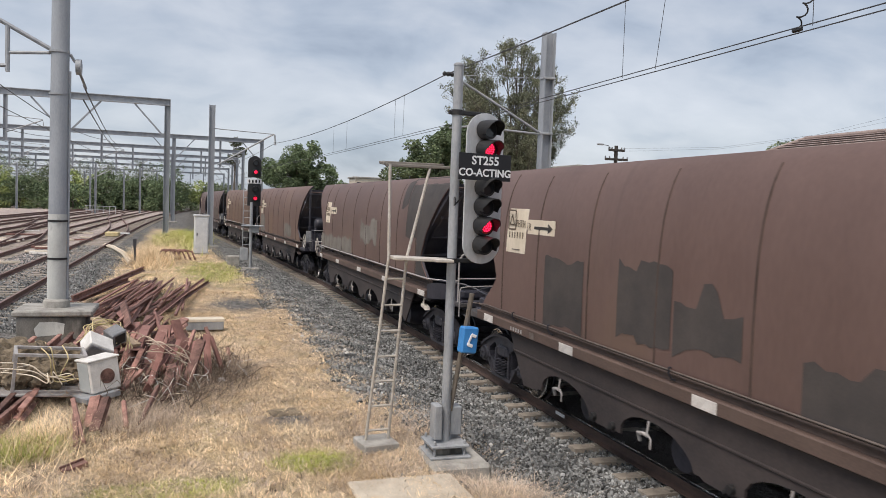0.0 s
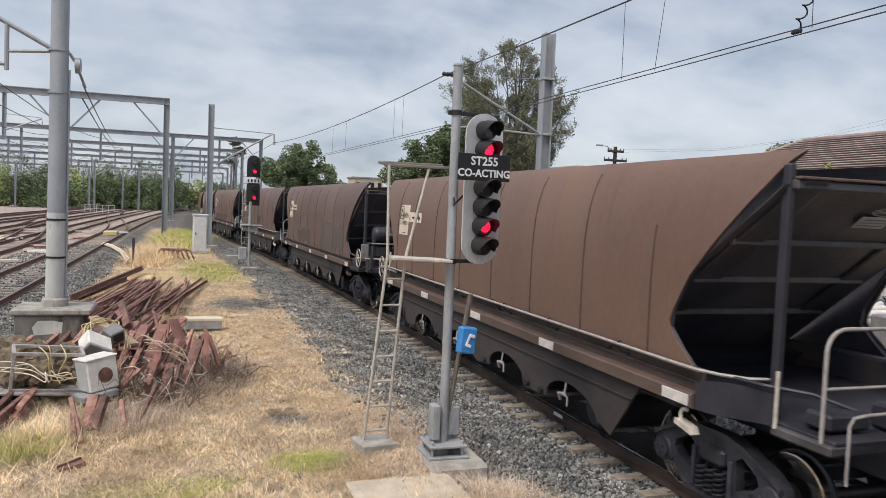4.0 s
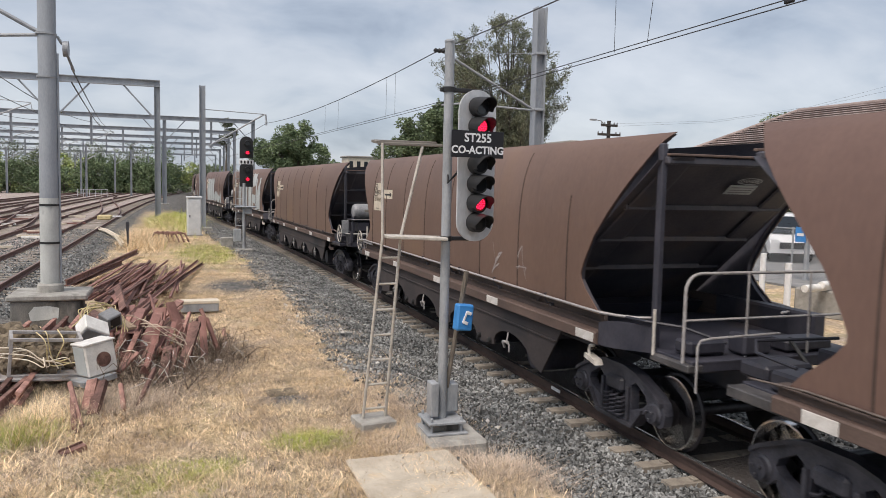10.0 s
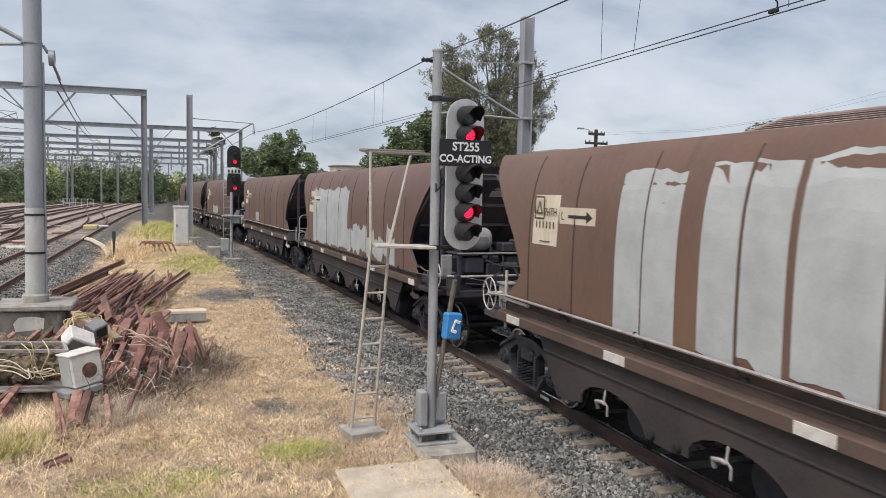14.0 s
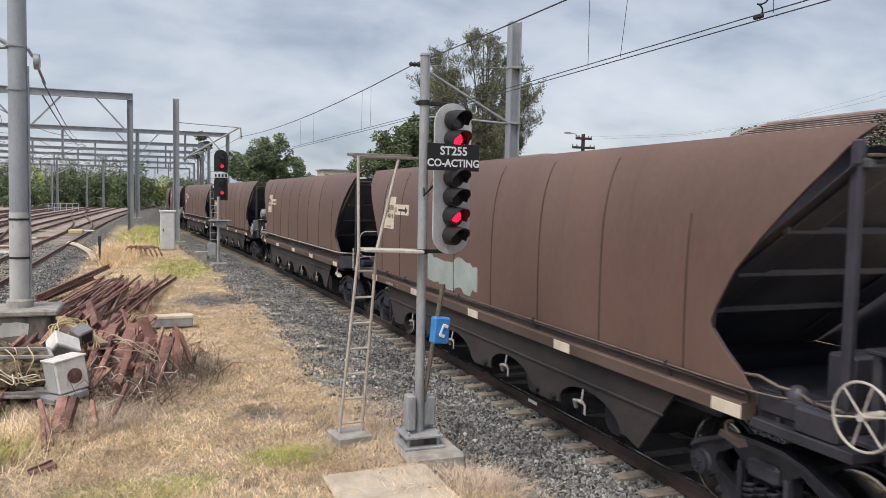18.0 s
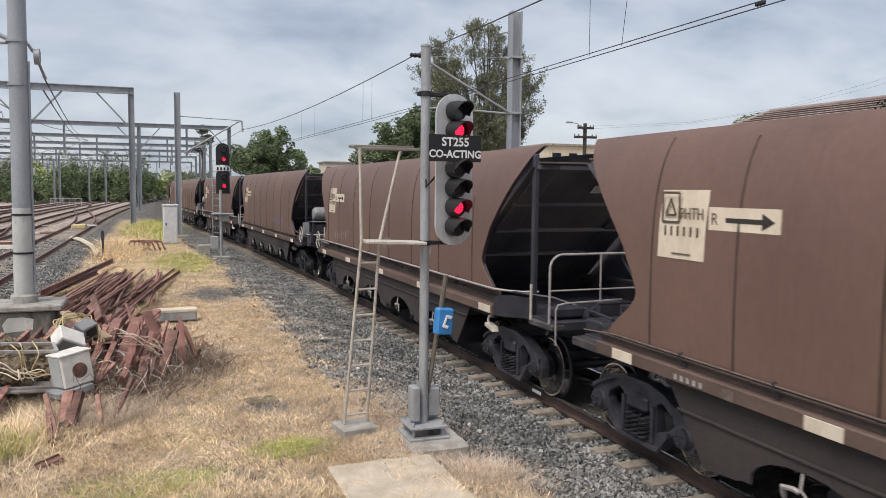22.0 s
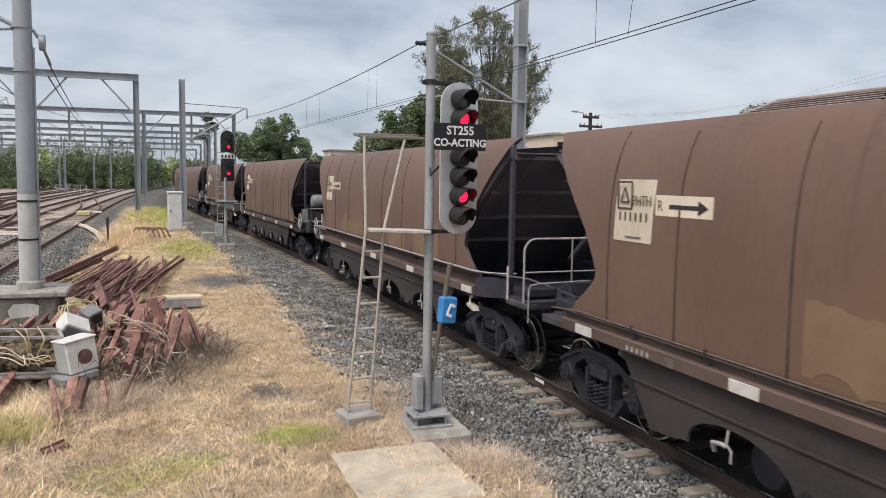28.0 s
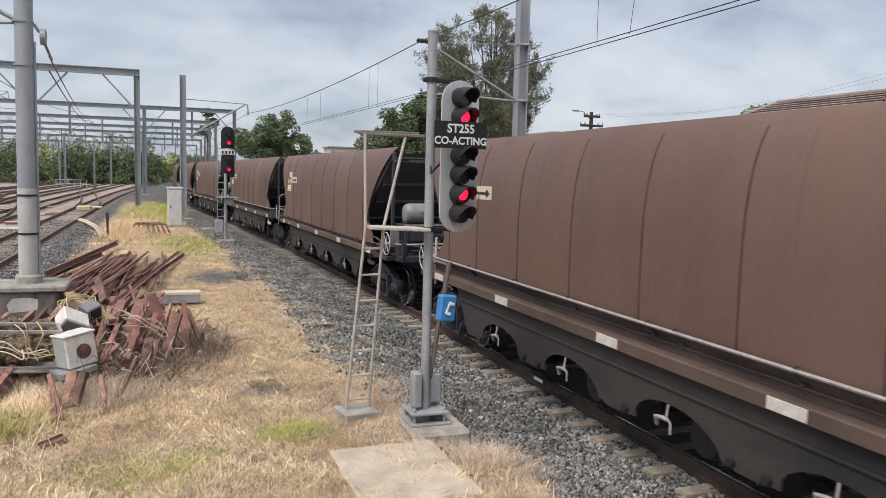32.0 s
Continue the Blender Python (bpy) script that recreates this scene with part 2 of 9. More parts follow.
M_RAILRED = mat("red_brown_running_rail", (0.105, 0.058, 0.047), (0.21, 0.120, 0.098), 7, 0.75, 0.1, 0.15, 60)
M_SHINE = mat("polished_rail_head", (0.50, 0.49, 0.48), (0.66, 0.65, 0.64), 12, 0.25, 0.9, 0.03)
M_RUST = mat("flaking_rust", (0.100, 0.050, 0.040), (0.37, 0.205, 0.165), 5, 0.85, 0, 0.3, 50, (1, 1, 1), 0.5)
M_RUSTRED = mat("red_oxide_steel", (0.19, 0.090, 0.074), (0.30, 0.155, 0.128), 4, 0.75, 0, 0.2, 50, (1, 1, 1), 0.22)
M_BLACK = plain("matt_black_paint", (0.018, 0.018, 0.019), 0.55)
M_HEADPLATE = mat("bare_aluminium_plate", (0.50, 0.51, 0.52), (0.66, 0.67, 0.68), 4, 0.42, 0.25, 0.05, 40, (1, 1, 0.4))
M_SIGNBLACK = plain("sign_black", (0.012, 0.012, 0.014), 0.45)
M_SIGNWHITE = plain("sign_white", (0.78, 0.78, 0.78), 0.5)
M_BLUE = mat("phone_blue_plastic", (0.035, 0.20, 0.52), (0.06, 0.27, 0.62), 5, 0.45, 0, 0.05)
M_LED = glow("red_lamp_lit", (1.0, 0.02, 0.09), 2.2)
M_LEDDIM = mat("red_lamp_glass", (0.30, 0.006, 0.010), (0.42, 0.012, 0.016), 20, 0.3)
M_LENS = plain("dark_lens_glass", (0.02, 0.022, 0.026), 0.12)
M_CABINET = mat("white_cabinet_enamel", (0.55, 0.57, 0.58), (0.70, 0.71, 0.71), 3, 0.5, 0, 0.05)
M_ACWHITE = mat("grubby_white_enamel", (0.60, 0.58, 0.54), (0.82, 0.80, 0.76), 6, 0.5, 0, 0.08, 60, (1, 1, 1), 0, ((0.24, 0.17, 0.12), 5, 0.66))
M_WIRE = plain("dark_wire", (0.05, 0.05, 0.055), 0.5)
M_YELLOW = mat("yellow_painted_timber", (0.52, 0.42, 0.20), (0.66, 0.56, 0.33), 8, 0.7)
M_LEAF = mat("eucalypt_leaves", (0.095, 0.108, 0.065), (0.215, 0.225, 0.145), 0.6, 0.75, 0, 0, 5, tint=0.1, island=0.4)
M_LEAFDARK = mat("broadleaf_green", (0.080, 0.122, 0.056), (0.195, 0.25, 0.125), 0.6, 0.7, 0, 0, 5, tint=0.15, island=0.45)
M_LEAFYEL = mat("yellow_green_scrub", (0.19, 0.25, 0.07), (0.43, 0.47, 0.19), 0.35, 0.75, 0, 0, 5, tint=0.25, island=0.45)
# Distance haze is put into this paler leaf colour.
M_HAZEGUM = mat("grey_green_gums_with_haze", (0.14, 0.17, 0.125), (0.30, 0.33, 0.25), 0.4, 0.75, 0, 0, 5, tint=0.2, island=0.4)
M_DARKSTEM = mat("dark_dead_stems_and_gaps", (0.10, 0.072, 0.052), (0.20, 0.15, 0.11), 2, 0.9, 0, 0, 9, island=0.4)
M_SCRUB = mat("grey_green_scrub", (0.12, 0.155, 0.085), (0.27, 0.31, 0.19), 0.4, 0.75, 0, 0, 5, tint=0.25, island=0.45)
M_MOSS = mat("mossy_debris", (0.085, 0.066, 0.046), (0.27, 0.215, 0.145), 9, 0.95, 0, 0.8, 45, bump_dist=0.04)
M_PALESTONE = mat("chalky_stone", (0.50, 0.47, 0.43), (0.72, 0.70, 0.66), 20, 0.9, 0, 0.2)
M_SHRUB = mat("dark_garden_leaves", (0.018, 0.030, 0.012), (0.050, 0.070, 0.030), 0.8, 0.7, 0, 0, 5, island=0.4)
M_PLANK = mat("weathered_tan_timber", (0.30, 0.22, 0.15), (0.48, 0.37, 0.26), 6, 0.85, 0, 0.2, 40, (4, 0.5, 4))
M_BARK = mat("grey_bark", (0.10, 0.085, 0.068), (0.22, 0.19, 0.155), 5, 0.9, 0, 0.3, 40, (1, 1, 0.3))
M_GUMBARK = mat("dark_gum_branches", (0.085, 0.072, 0.060), (0.17, 0.148, 0.125), 3, 0.9, 0, 0.2, 40, (1, 1, 0.3))
M_DARKTIMBER = mat("tarred_pole_timber", (0.030, 0.026, 0.024), (0.065, 0.055, 0.048), 3, 0.9, 0, 0.2, 40, (1, 1, 0.3))
M_ROOF = mat("terracotta_roof_tiles", (0.20, 0.152, 0.137), (0.36, 0.290, 0.266), 1.2, 0.8, 0, 0.25, 30, (1, 0.3, 1), 0.06, ((0.17, 0.140, 0.13), 0.7, 0.58))
M_BRICK = mat("brown_brick_wall", (0.16, 0.10, 0.075), (0.25, 0.165, 0.125), 8, 0.85, 0, 0.2)
M_CARWHITE = plain("white_car_paint", (0.78, 0.78, 0.78), 0.25)
M_GLASS = plain("dark_car_glass", (0.02, 0.025, 0.03), 0.08)
M_TYRE = plain("black_tyre", (0.02, 0.02, 0.02), 0.8)
M_STRAW = mat("dry_straw", (0.50, 0.36, 0.205), (0.96, 0.78, 0.52), 0.9, 0.8, 0, 0, 9, island=0.5)
M_GREENGRASS = mat("fresh_grass", (0.28, 0.31, 0.06), (0.54, 0.55, 0.15), 1.5, 0.8, 0, 0, 9, island=0.35)
M_DEADBRUSH = mat("dead_brush", (0.38, 0.29, 0.215), (0.68, 0.56, 0.44), 2, 0.9, 0, 0, 9, island=0.5)
M_STONE = mat("ballast_stone", (0.080, 0.084, 0.084), (0.31, 0.312, 0.300), 2, 0.85, 0, 0.3, 30, island=0.75)
M_ASPHALT = mat("car_park_asphalt", (0.17, 0.17, 0.17), (0.27, 0.265, 0.255), 2, 0.9, 0, 0.2, 60)


def ground_material():
    """Straw grass, green patches and ballast, blended by the sheet's own attributes with ragged edges."""
    m = bpy.data.materials.new("ground_grass_and_ballast")
    m.use_nodes = True
    n, l = m.node_tree.nodes, m.node_tree.links
    bs = n["Principled BSDF"]
    co = n.new("ShaderNodeTexCoord")

    def noise_tex(scale, detail=5, rough=0.6):
        t = n.new("ShaderNodeTexNoise")
        t.inputs["Scale"].default_value, t.inputs["Detail"].default_value, t.inputs["Roughness"].default_value = scale, detail, rough
        l.new(co.outputs["Object"], t.inputs["Vector"])
        return t

    def ramp(src, stops):
        r = n.new("ShaderNodeValToRGB")
        e = r.color_ramp.elements
        e[0].position, e[0].color = stops[0][0], (*stops[0][1], 1)
        e[1].position, e[1].color = stops[-1][0], (*stops[-1][1], 1)
        for p, c in stops[1:-1]:
            e.new(p).color = (*c, 1)
        l.new(src, r.inputs[0])
        return r.outputs[0]

    def blend(f, a, b):
        x = n.new("ShaderNodeMix")
        x.data_type = "RGBA"
        l.new(f, x.inputs["Factor"])
        l.new(a, x.inputs["A"])
        l.new(b, x.inputs["B"])
        return x.outputs["Result"]

    def edge(attr, wob, scale, sharp, middle=0.5):
        a = n.new("ShaderNodeAttribute")
        a.attribute_name = attr
        t = noise_tex(scale, 5)
        k = n.new("ShaderNodeMath")
        k.operation = "MULTIPLY_ADD"
        k.inputs[1].default_value, k.inputs[2].default_value = wob, -wob / 2
        l.new(t.outputs["Fac"], k.inputs[0])
        s = n.new("ShaderNodeMath")
        s.operation = "ADD"
        l.new(a.outputs["Fac"], s.inputs[0])
        l.new(k.outputs[0], s.inputs[1])
        mr = n.new("ShaderNodeMapRange")
        mr.inputs["From Min"].default_value, mr.inputs["From Max"].default_value = middle - sharp, middle + sharp
        l.new(s.outputs[0], mr.inputs["Value"])
        return mr.outputs["Result"]

    straw = ramp(noise_tex(9.0, 10, 0.8).outputs["Fac"], [(0.30, (0.15, 0.105, 0.065)), (0.47, (0.48, 0.345, 0.20)), (0.62, (0.84, 0.66, 0.43))])
    faded = ramp(noise_tex(14.0, 8, 0.8).outputs["Fac"], [(0.30, (0.13, 0.095, 0.075)), (0.50, (0.38, 0.295, 0.225)), (0.68, (0.68, 0.56, 0.435))])
    straw = blend(ramp(noise_tex(0.55, 5, 0.65).outputs["Fac"], [(0.44, (0, 0, 0)), (0.60, (1, 1, 1))]), straw, faded)
    green = ramp(noise_tex(5, 7, 0.7).outputs["Fac"], [(0.3, (0.14, 0.15, 0.045)), (0.7, (0.32, 0.31, 0.11))])
    vor = n.new("ShaderNodeTexVoronoi")
    vor.inputs["Scale"].default_value = 17.0
    l.new(co.outputs["Object"], vor.inputs["Vector"])
    sepc = n.new("ShaderNodeSeparateColor")
    l.new(vor.outputs["Color"], sepc.inputs[0])
    stone = ramp(sepc.outputs[0], [(0.0, (0.030, 0.030, 0.029)), (0.5, (0.100, 0.098, 0.093)), (1.0, (0.25, 0.243, 0.228))])
    dust = ramp(noise_tex(0.5, 6).outputs["Fac"], [(0.40, (0, 0, 0)), (0.75, (1, 1, 1))])
    dusty = n.new("ShaderNodeRGB")
    dusty.outputs[0].default_value = (0.215, 0.185, 0.155, 1)
    k2 = n.new("ShaderNodeMath")
    k2.operation = "MULTIPLY"
    k2.inputs[1].default_value = 0.3
    l.new(dust, k2.inputs[0])
    stone = blend(k2.outputs[0], stone, dusty.outputs[0])
    worn = ramp(noise_tex(3.0, 9, 0.75).outputs["Fac"], [(0.32, (0.20, 0.155, 0.135)), (0.50, (0.40, 0.33, 0.295)), (0.68, (0.60, 0.52, 0.47))])
    stone = blend(edge("worn", 0.5, 0.4, 0.25), stone, worn)
    # Darker bed between the rails: coal dust and the wagons' shade in one colour.
    coal_shade = n.new("ShaderNodeRGB")
    coal_shade.outputs[0].default_value = (0.090, 0.078, 0.072, 1)
    stone = blend(edge("coal", 0.7, 1.5, 0.3), stone, coal_shade.outputs[0])
    col = blend(edge("green", 1.1, 1.6, 0.22), straw, green)
    earth = ramp(noise_tex(11.0, 9, 0.8).outputs["Fac"], [(0.30, (0.10, 0.078, 0.06)), (0.50, (0.27, 0.21, 0.16)), (0.68, (0.50, 0.41, 0.31))])
    col = blend(edge("ballast", 1.1, 1.1, 0.3, 0.34), col, earth)
    fb = edge("ballast", 1.3, 2.3, 0.22)
    col = blend(fb, col, stone)
    l.new(col, bs.inputs["Base Color"])
    bs.inputs["Roughness"].default_value = 0.95
    h = n.new("ShaderNodeMath")
    h.operation = "ADD"
    l.new(noise_tex(26, 4, 0.7).outputs["Fac"], h.inputs[0])
    inv = n.new("ShaderNodeMath")
    inv.operation = "MULTIPLY"
    inv.inputs[1].default_value = -1.2
    l.new(vor.outputs["Distance"], inv.inputs[0])
    gate = n.new("ShaderNodeMath")
    gate.operation = "MULTIPLY"
    l.new(inv.outputs[0], gate.inputs[0])
    l.new(fb, gate.inputs[1])
    l.new(gate.outputs[0], h.inputs[1])
    bp = n.new("ShaderNodeBump")
    bp.inputs["Strength"].default_value, bp.inputs["Distance"].default_value = 0.7, 0.05
    l.new(h.outputs[0], bp.inputs["Height"])
    l.new(bp.outputs[0], bs.inputs["Normal"])
    return m


M_GROUND = ground_material()


# ---- mesh building ----
class Shape:
    """Collects faces for one mesh."""

    def __init__(self):
        self.v, self.f, self.slot = [], [], []
        self.cur = 0

    def put(self, verts, faces):
        o = len(self.v)
        self.v.extend(tuple(p) for p in verts)
        self.f.extend(tuple(i + o for i in f) for f in faces)
        self.slot.extend([self.cur] * len(faces))
        return self

    def box(self, c, s, turn=None, bevel=0.0):
        hx, hy, hz = s[0] / 2, s[1] / 2, s[2] / 2
        b = min(bevel, hx * 0.45, hy * 0.45, hz * 0.45)
        c = Vector(c)
        if b <= 0:
            pts = [Vector((x, y, z)) for x in (-hx, hx) for y in (-hy, hy) for z in (-hz, hz)]
            fs = [(0, 1, 3, 2), (4, 6, 7, 5), (0, 4, 5, 1), (2, 3, 7, 6), (0, 2, 6, 4), (1, 5, 7, 3)]
        else:
            pts, ix = [], {}
            for sx in (-1, 1):
                for sy in (-1, 1):
                    for sz in (-1, 1):
                        for ax in range(3):
                            p = [sx * (hx - b), sy * (hy - b), sz * (hz - b)]
                            p[ax] = (sx * hx, sy * hy, sz * hz)[ax]
                            ix[sx, sy, sz, ax] = len(pts)
                            pts.append(Vector(p))
            fs = []
            q = [(-1, -1), (1, -1), (1, 1), (-1, 1)]
            for ax in range(3):
                for sg in (-1, 1):
                    ring = []
                    for a1, a2 in q:
                        k = [0, 0, 0]
                        k[ax], k[(ax + 1) % 3], k[(ax + 2) % 3] = sg, a1, a2
                        ring.append(ix[k[0], k[1], k[2], ax])
                    fs.append(ring if sg > 0 else ring[::-1])
                for a1 in (-1, 1):
                    for a2 in (-1, 1):
                        k0, k1 = [0, 0, 0], [0, 0, 0]
                        k0[ax], k1[ax] = -1, 1
                        for k in (k0, k1):
                            k[(ax + 1) % 3], k[(ax + 2) % 3] = a1, a2
                        e = [ix[(*k0, (ax + 1) % 3)], ix[(*k1, (ax + 1) % 3)], ix[(*k1, (ax + 2) % 3)], ix[(*k0, (ax + 2) % 3)]]
                        fs.append(e if a1 * a2 < 0 else e[::-1])
            for sx in (-1, 1):
                for sy in (-1, 1):
                    for sz in (-1, 1):
                        e = [ix[sx, sy, sz, a] for a in range(3)]
                        fs.append(e if sx * sy * sz > 0 else e[::-1])
        if turn is not None:
            pts = [turn @ p for p in pts]
        return self.put([p + c for p in pts], fs)

    def beam(self, p, q, w, h, bevel=0.0):
        """A bar of width w and height h from p to q."""
        p, q = Vector(p), Vector(q)
        d = q - p
        m = d.to_track_quat("Y", "Z").to_matrix()
        return self.box((p + q) / 2, (w, d.length, h), m, bevel)

    def tube(self, pts, r, n=8, caps=True):
        pts = [Vector(p) for p in pts]
        rings, o = [], []
        up = None
        for i, p in enumerate(pts):
            d = (pts[min(i + 1, len(pts) - 1)] - pts[max(i - 1, 0)]).normalized()
            if up is None:
                up = Vector((0, 0, 1)) if abs(d.z) < 0.9 else Vector((1, 0, 0))
            a = d.cross(up).normalized()
            up = a.cross(d).normalized()
            rr = r[i] if isinstance(r, (list, tuple)) else r
            rings.append(len(o))
            o.extend(p + (a * math.cos(t * 2 * math.pi / n) + up * math.sin(t * 2 * math.pi / n)) * rr for t in range(n))
        fs = []
        for k in range(len(pts) - 1):
            for t in range(n):
                fs.append((rings[k] + t, rings[k] + (t + 1) % n, rings[k + 1] + (t + 1) % n, rings[k + 1] + t))
        if caps:
            fs.append(tuple(range(n))[::-1])
            fs.append(tuple(rings[-1] + t for t in range(n)))
        return self.put(o, fs)

    def lathe(self, prof, axis="X", c=(0, 0, 0), n=24):
        """prof: (along, radius) pairs turned about the axis through c."""
        o, fs = [], []
        for a, r in prof:
            for t in range(n):
                x, y = r * math.cos(t * 2 * math.pi / n), r * math.sin(t * 2 * math.pi / n)
                o.append(Vector((a, x, y) if axis == "X" else (y, a, x) if axis == "Y" else (x, y, a)) + Vector(c))
        for k in range(len(prof) - 1):
            for t in range(n):
                fs.append((k * n + t, k * n + (t + 1) % n, (k + 1) * n + (t + 1) % n, (k + 1) * n + t))
        fs.append(tuple(range(n))[::-1])
        fs.append(tuple((len(prof) - 1) * n + t for t in range(n)))
        return self.put(o, fs)

    def prism(self, poly, x0, x1):
        """poly: (y, z) outline pushed from x0 to x1."""
        n = len(poly)
        self.put([(x0, y, z) for y, z in poly] + [(x1, y, z) for y, z in poly],
                 [tuple(range(n))[::-1], tuple(range(n, 2 * n))] + [(i, (i + 1) % n, n + (i + 1) % n, n + i) for i in range(n)])
        return self

    def mesh(self, name, mats, smooth=None):
        me = bpy.data.meshes.new(name)
        me.from_pydata(self.v, [], self.f)
        for m in mats if isinstance(mats, (list, tuple)) else [mats]:
            me.materials.append(m)
        if any(self.slot):
            me.polygons.foreach_set("material_index", self.slot)
        if smooth:
            me.polygons.foreach_set("use_smooth", [True] * len(me.polygons))
            me.set_sharp_from_angle(angle=radians(smooth))
        me.validate()
        return me


def part(name, shape, material, parent, label="", smooth=None, at=None):
    me = shape if isinstance(shape, bpy.types.Mesh) else shape.mesh(name, material, smooth)
    ob = new(name, me)
    ob.parent = parent
    if at is not None:
        ob.matrix_basis = at
    if label:
        ob["label"] = label
    return ob


def thing(name, label, category, group="", at=None, kind=""):
    ob = new(name)
    ob.empty_display_size = 0.2
    if at is not None:
        ob.matrix_basis = at
    return tagged(ob, label, category, group, kind)


def solid(name, shape, material, label, category="", group="", kind="", smooth=None, at=None):
    me = shape.mesh(name, material, smooth)
    ob = new(name, me)
    if at is not None:
        ob.matrix_basis = at
    return tagged(ob, label, category, group, kind)


def letters(text, size, depth=0.002, bold=0.0):
    """The mesh of a line of writing, centred, in its own x-y plane."""
    cu = bpy.data.curves.new("letters", "FONT")
    cu.body, cu.size, cu.align_x, cu.align_y, cu.extrude, cu.resolution_u, cu.offset = text, size, "CENTER", "CENTER", depth, 3, bold
    ob = new("letters", cu)
    bpy.context.view_layer.update()
    me = bpy.data.meshes.new_from_object(ob.evaluated_get(bpy.context.evaluated_depsgraph_get()))
    bpy.data.objects.remove(ob)
    return me


# ---- the lie of the land ----
TRACK_X = 6.55


def bend(s):
    """How far the freight track swings to the left at s metres along."""
    if s < 5:
        return 0.0
    if s < 60:
        return -0.00075 * (s - 5) ** 2
    q = min(s, 105) - 60
    x = -2.269 - 0.0825 * q + 0.5 * 0.00209 * q * q
    return x + 0.0117 * max(0, s - 105)


def bend_slope(s):
    return (bend(s + 0.5) - bend(s - 0.5))


def along(s, z=0.0, side=0.0):
    h = math.atan(bend_slope(s))
    return Vector((TRACK_X + bend(s) + side * math.cos(h), s + side * -math.sin(h), z))


def smooth(a, b, x):
    t = min(1, max(0, (x - a) / (b - a)))
    return t * t * (3 - 2 * t)


def lay(x, y):
    """Height of the ground and share of ballast and of green grass there."""
    d = x - TRACK_X - bend(y)
    wob = 0.25 * noise.noise((x * 0.4, y * 0.18, 3.1)) + 0.12 * noise.noise((x * 1.3, y * 0.9, 7.7))
    left = 1 - smooth(-4.1, -2.3, x + wob + 0.010 * max(0, y - 40) - 0.35)
    right = smooth(-4.7, -2.8, d + 1.4 * wob) * (1 - smooth(3.6, 4.4, d))
    right *= 1 - 0.92 * math.exp(-((x - 3.25) / 0.75) ** 2 - ((y - 6.9) / 1.0) ** 2)
    near = smooth(-3.5, -1.9, d) * (1 - smooth(1.9, 3.2, d))
    z = 0.13 + 0.03 * noise.noise((x * 0.7, y * 0.7, 0)) + 0.10 * left - 0.36 * near
    z += 0.12 * smooth(4.0, 9.0, d)
    z -= 0.24 * math.exp(-((x - 3.4) / 0.5) ** 2 - ((y - 8.5) / 0.55) ** 2)
    z += (0.065 + 0.05 * noise.noise((x * 1.1, y * 0.8, 4))) * smooth(-0.72, -0.55, d) * (1 - smooth(0.55, 0.72, d))
    left = max(left, smooth(66, 92, y + 20 * wob))
    green = 0.30 + 0.55 * math.exp(-((x - 1.0) / 1.2) ** 2 - ((y - 34) / 4.5) ** 2) + 0.42 * math.exp(-((x - 1.45) / 0.35) ** 2 - ((y - 9.0) / 0.3) ** 2)
    green += 0.38 * math.exp(-((x + 0.15) / 0.85) ** 2 - ((y - 8.2) / 0.6) ** 2) + 0.25 * math.exp(-((x + 1.9) / 0.5) ** 2 - ((y - 10.4) / 0.5) ** 2)
    green += 0.42 * math.exp(-((x + 0.4) / 1.3) ** 2 - ((y - 58) / 9.0) ** 2)
    patch = 0.95 * math.exp(-((x - 1.5) / 1.2) ** 2 - ((y - 23.2) / 1.7) ** 2)
    patch = max(patch, 0.75 * math.exp(-((x - 1.35) / 0.45) ** 2 - ((y - 10.9) / 0.55) ** 2))
    return z, max(left, right, patch), green


def build_ground():
    xs = [-900, -400, -200, -120, -80, -60, -45, -35, -28, -22, -18, -15] + [-13 + 0.5 * i for i in range(14)] + [-6 + 0.2 * i for i in range(85)] + [11 + 0.8 * i for i in range(12)] + [22, 26, 32, 40, 55, 80, 120, 200, 400, 900]
    ys = [-300, -100, -40, -15, -6] + [-2 + 0.5 * i for i in range(14)] + [5 + 0.2 * i for i in range(120)] + [29 + 0.6 * i for i in range(60)] + [65 + 3 * i for i in range(40)] + [190, 220, 280, 400, 700, 1400]
    v, att, grn, wrn, coal = [], [], [], [], []
    for y in ys:
        for x in xs:
            z, b, g = lay(x, y)
            v.append((x, y, z))
            att.append(b)
            grn.append(g)
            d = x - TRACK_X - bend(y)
            # mask of the strip darkened for coal dust and the shade under the wagons
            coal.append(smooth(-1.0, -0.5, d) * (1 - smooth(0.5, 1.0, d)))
            wrn.append((1 - smooth(-6.2, -3.4, x)) * smooth(18, 38, y))
    nx = len(xs)
    f = [(j * nx + i, j * nx + i + 1, (j + 1) * nx + i + 1, (j + 1) * nx + i) for j in range(len(ys) - 1) for i in range(nx - 1)]
    me = bpy.data.meshes.new("ground")
    me.from_pydata(v, [], f)
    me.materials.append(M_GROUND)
    me.polygons.foreach_set("use_smooth", [True] * len(f))
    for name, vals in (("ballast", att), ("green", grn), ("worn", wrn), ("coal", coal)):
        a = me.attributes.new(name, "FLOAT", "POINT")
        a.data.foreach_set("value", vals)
    tagged(new("ground", me), "dry straw grass between two ballasted railway beds", "ground", kind="structure")


build_ground()


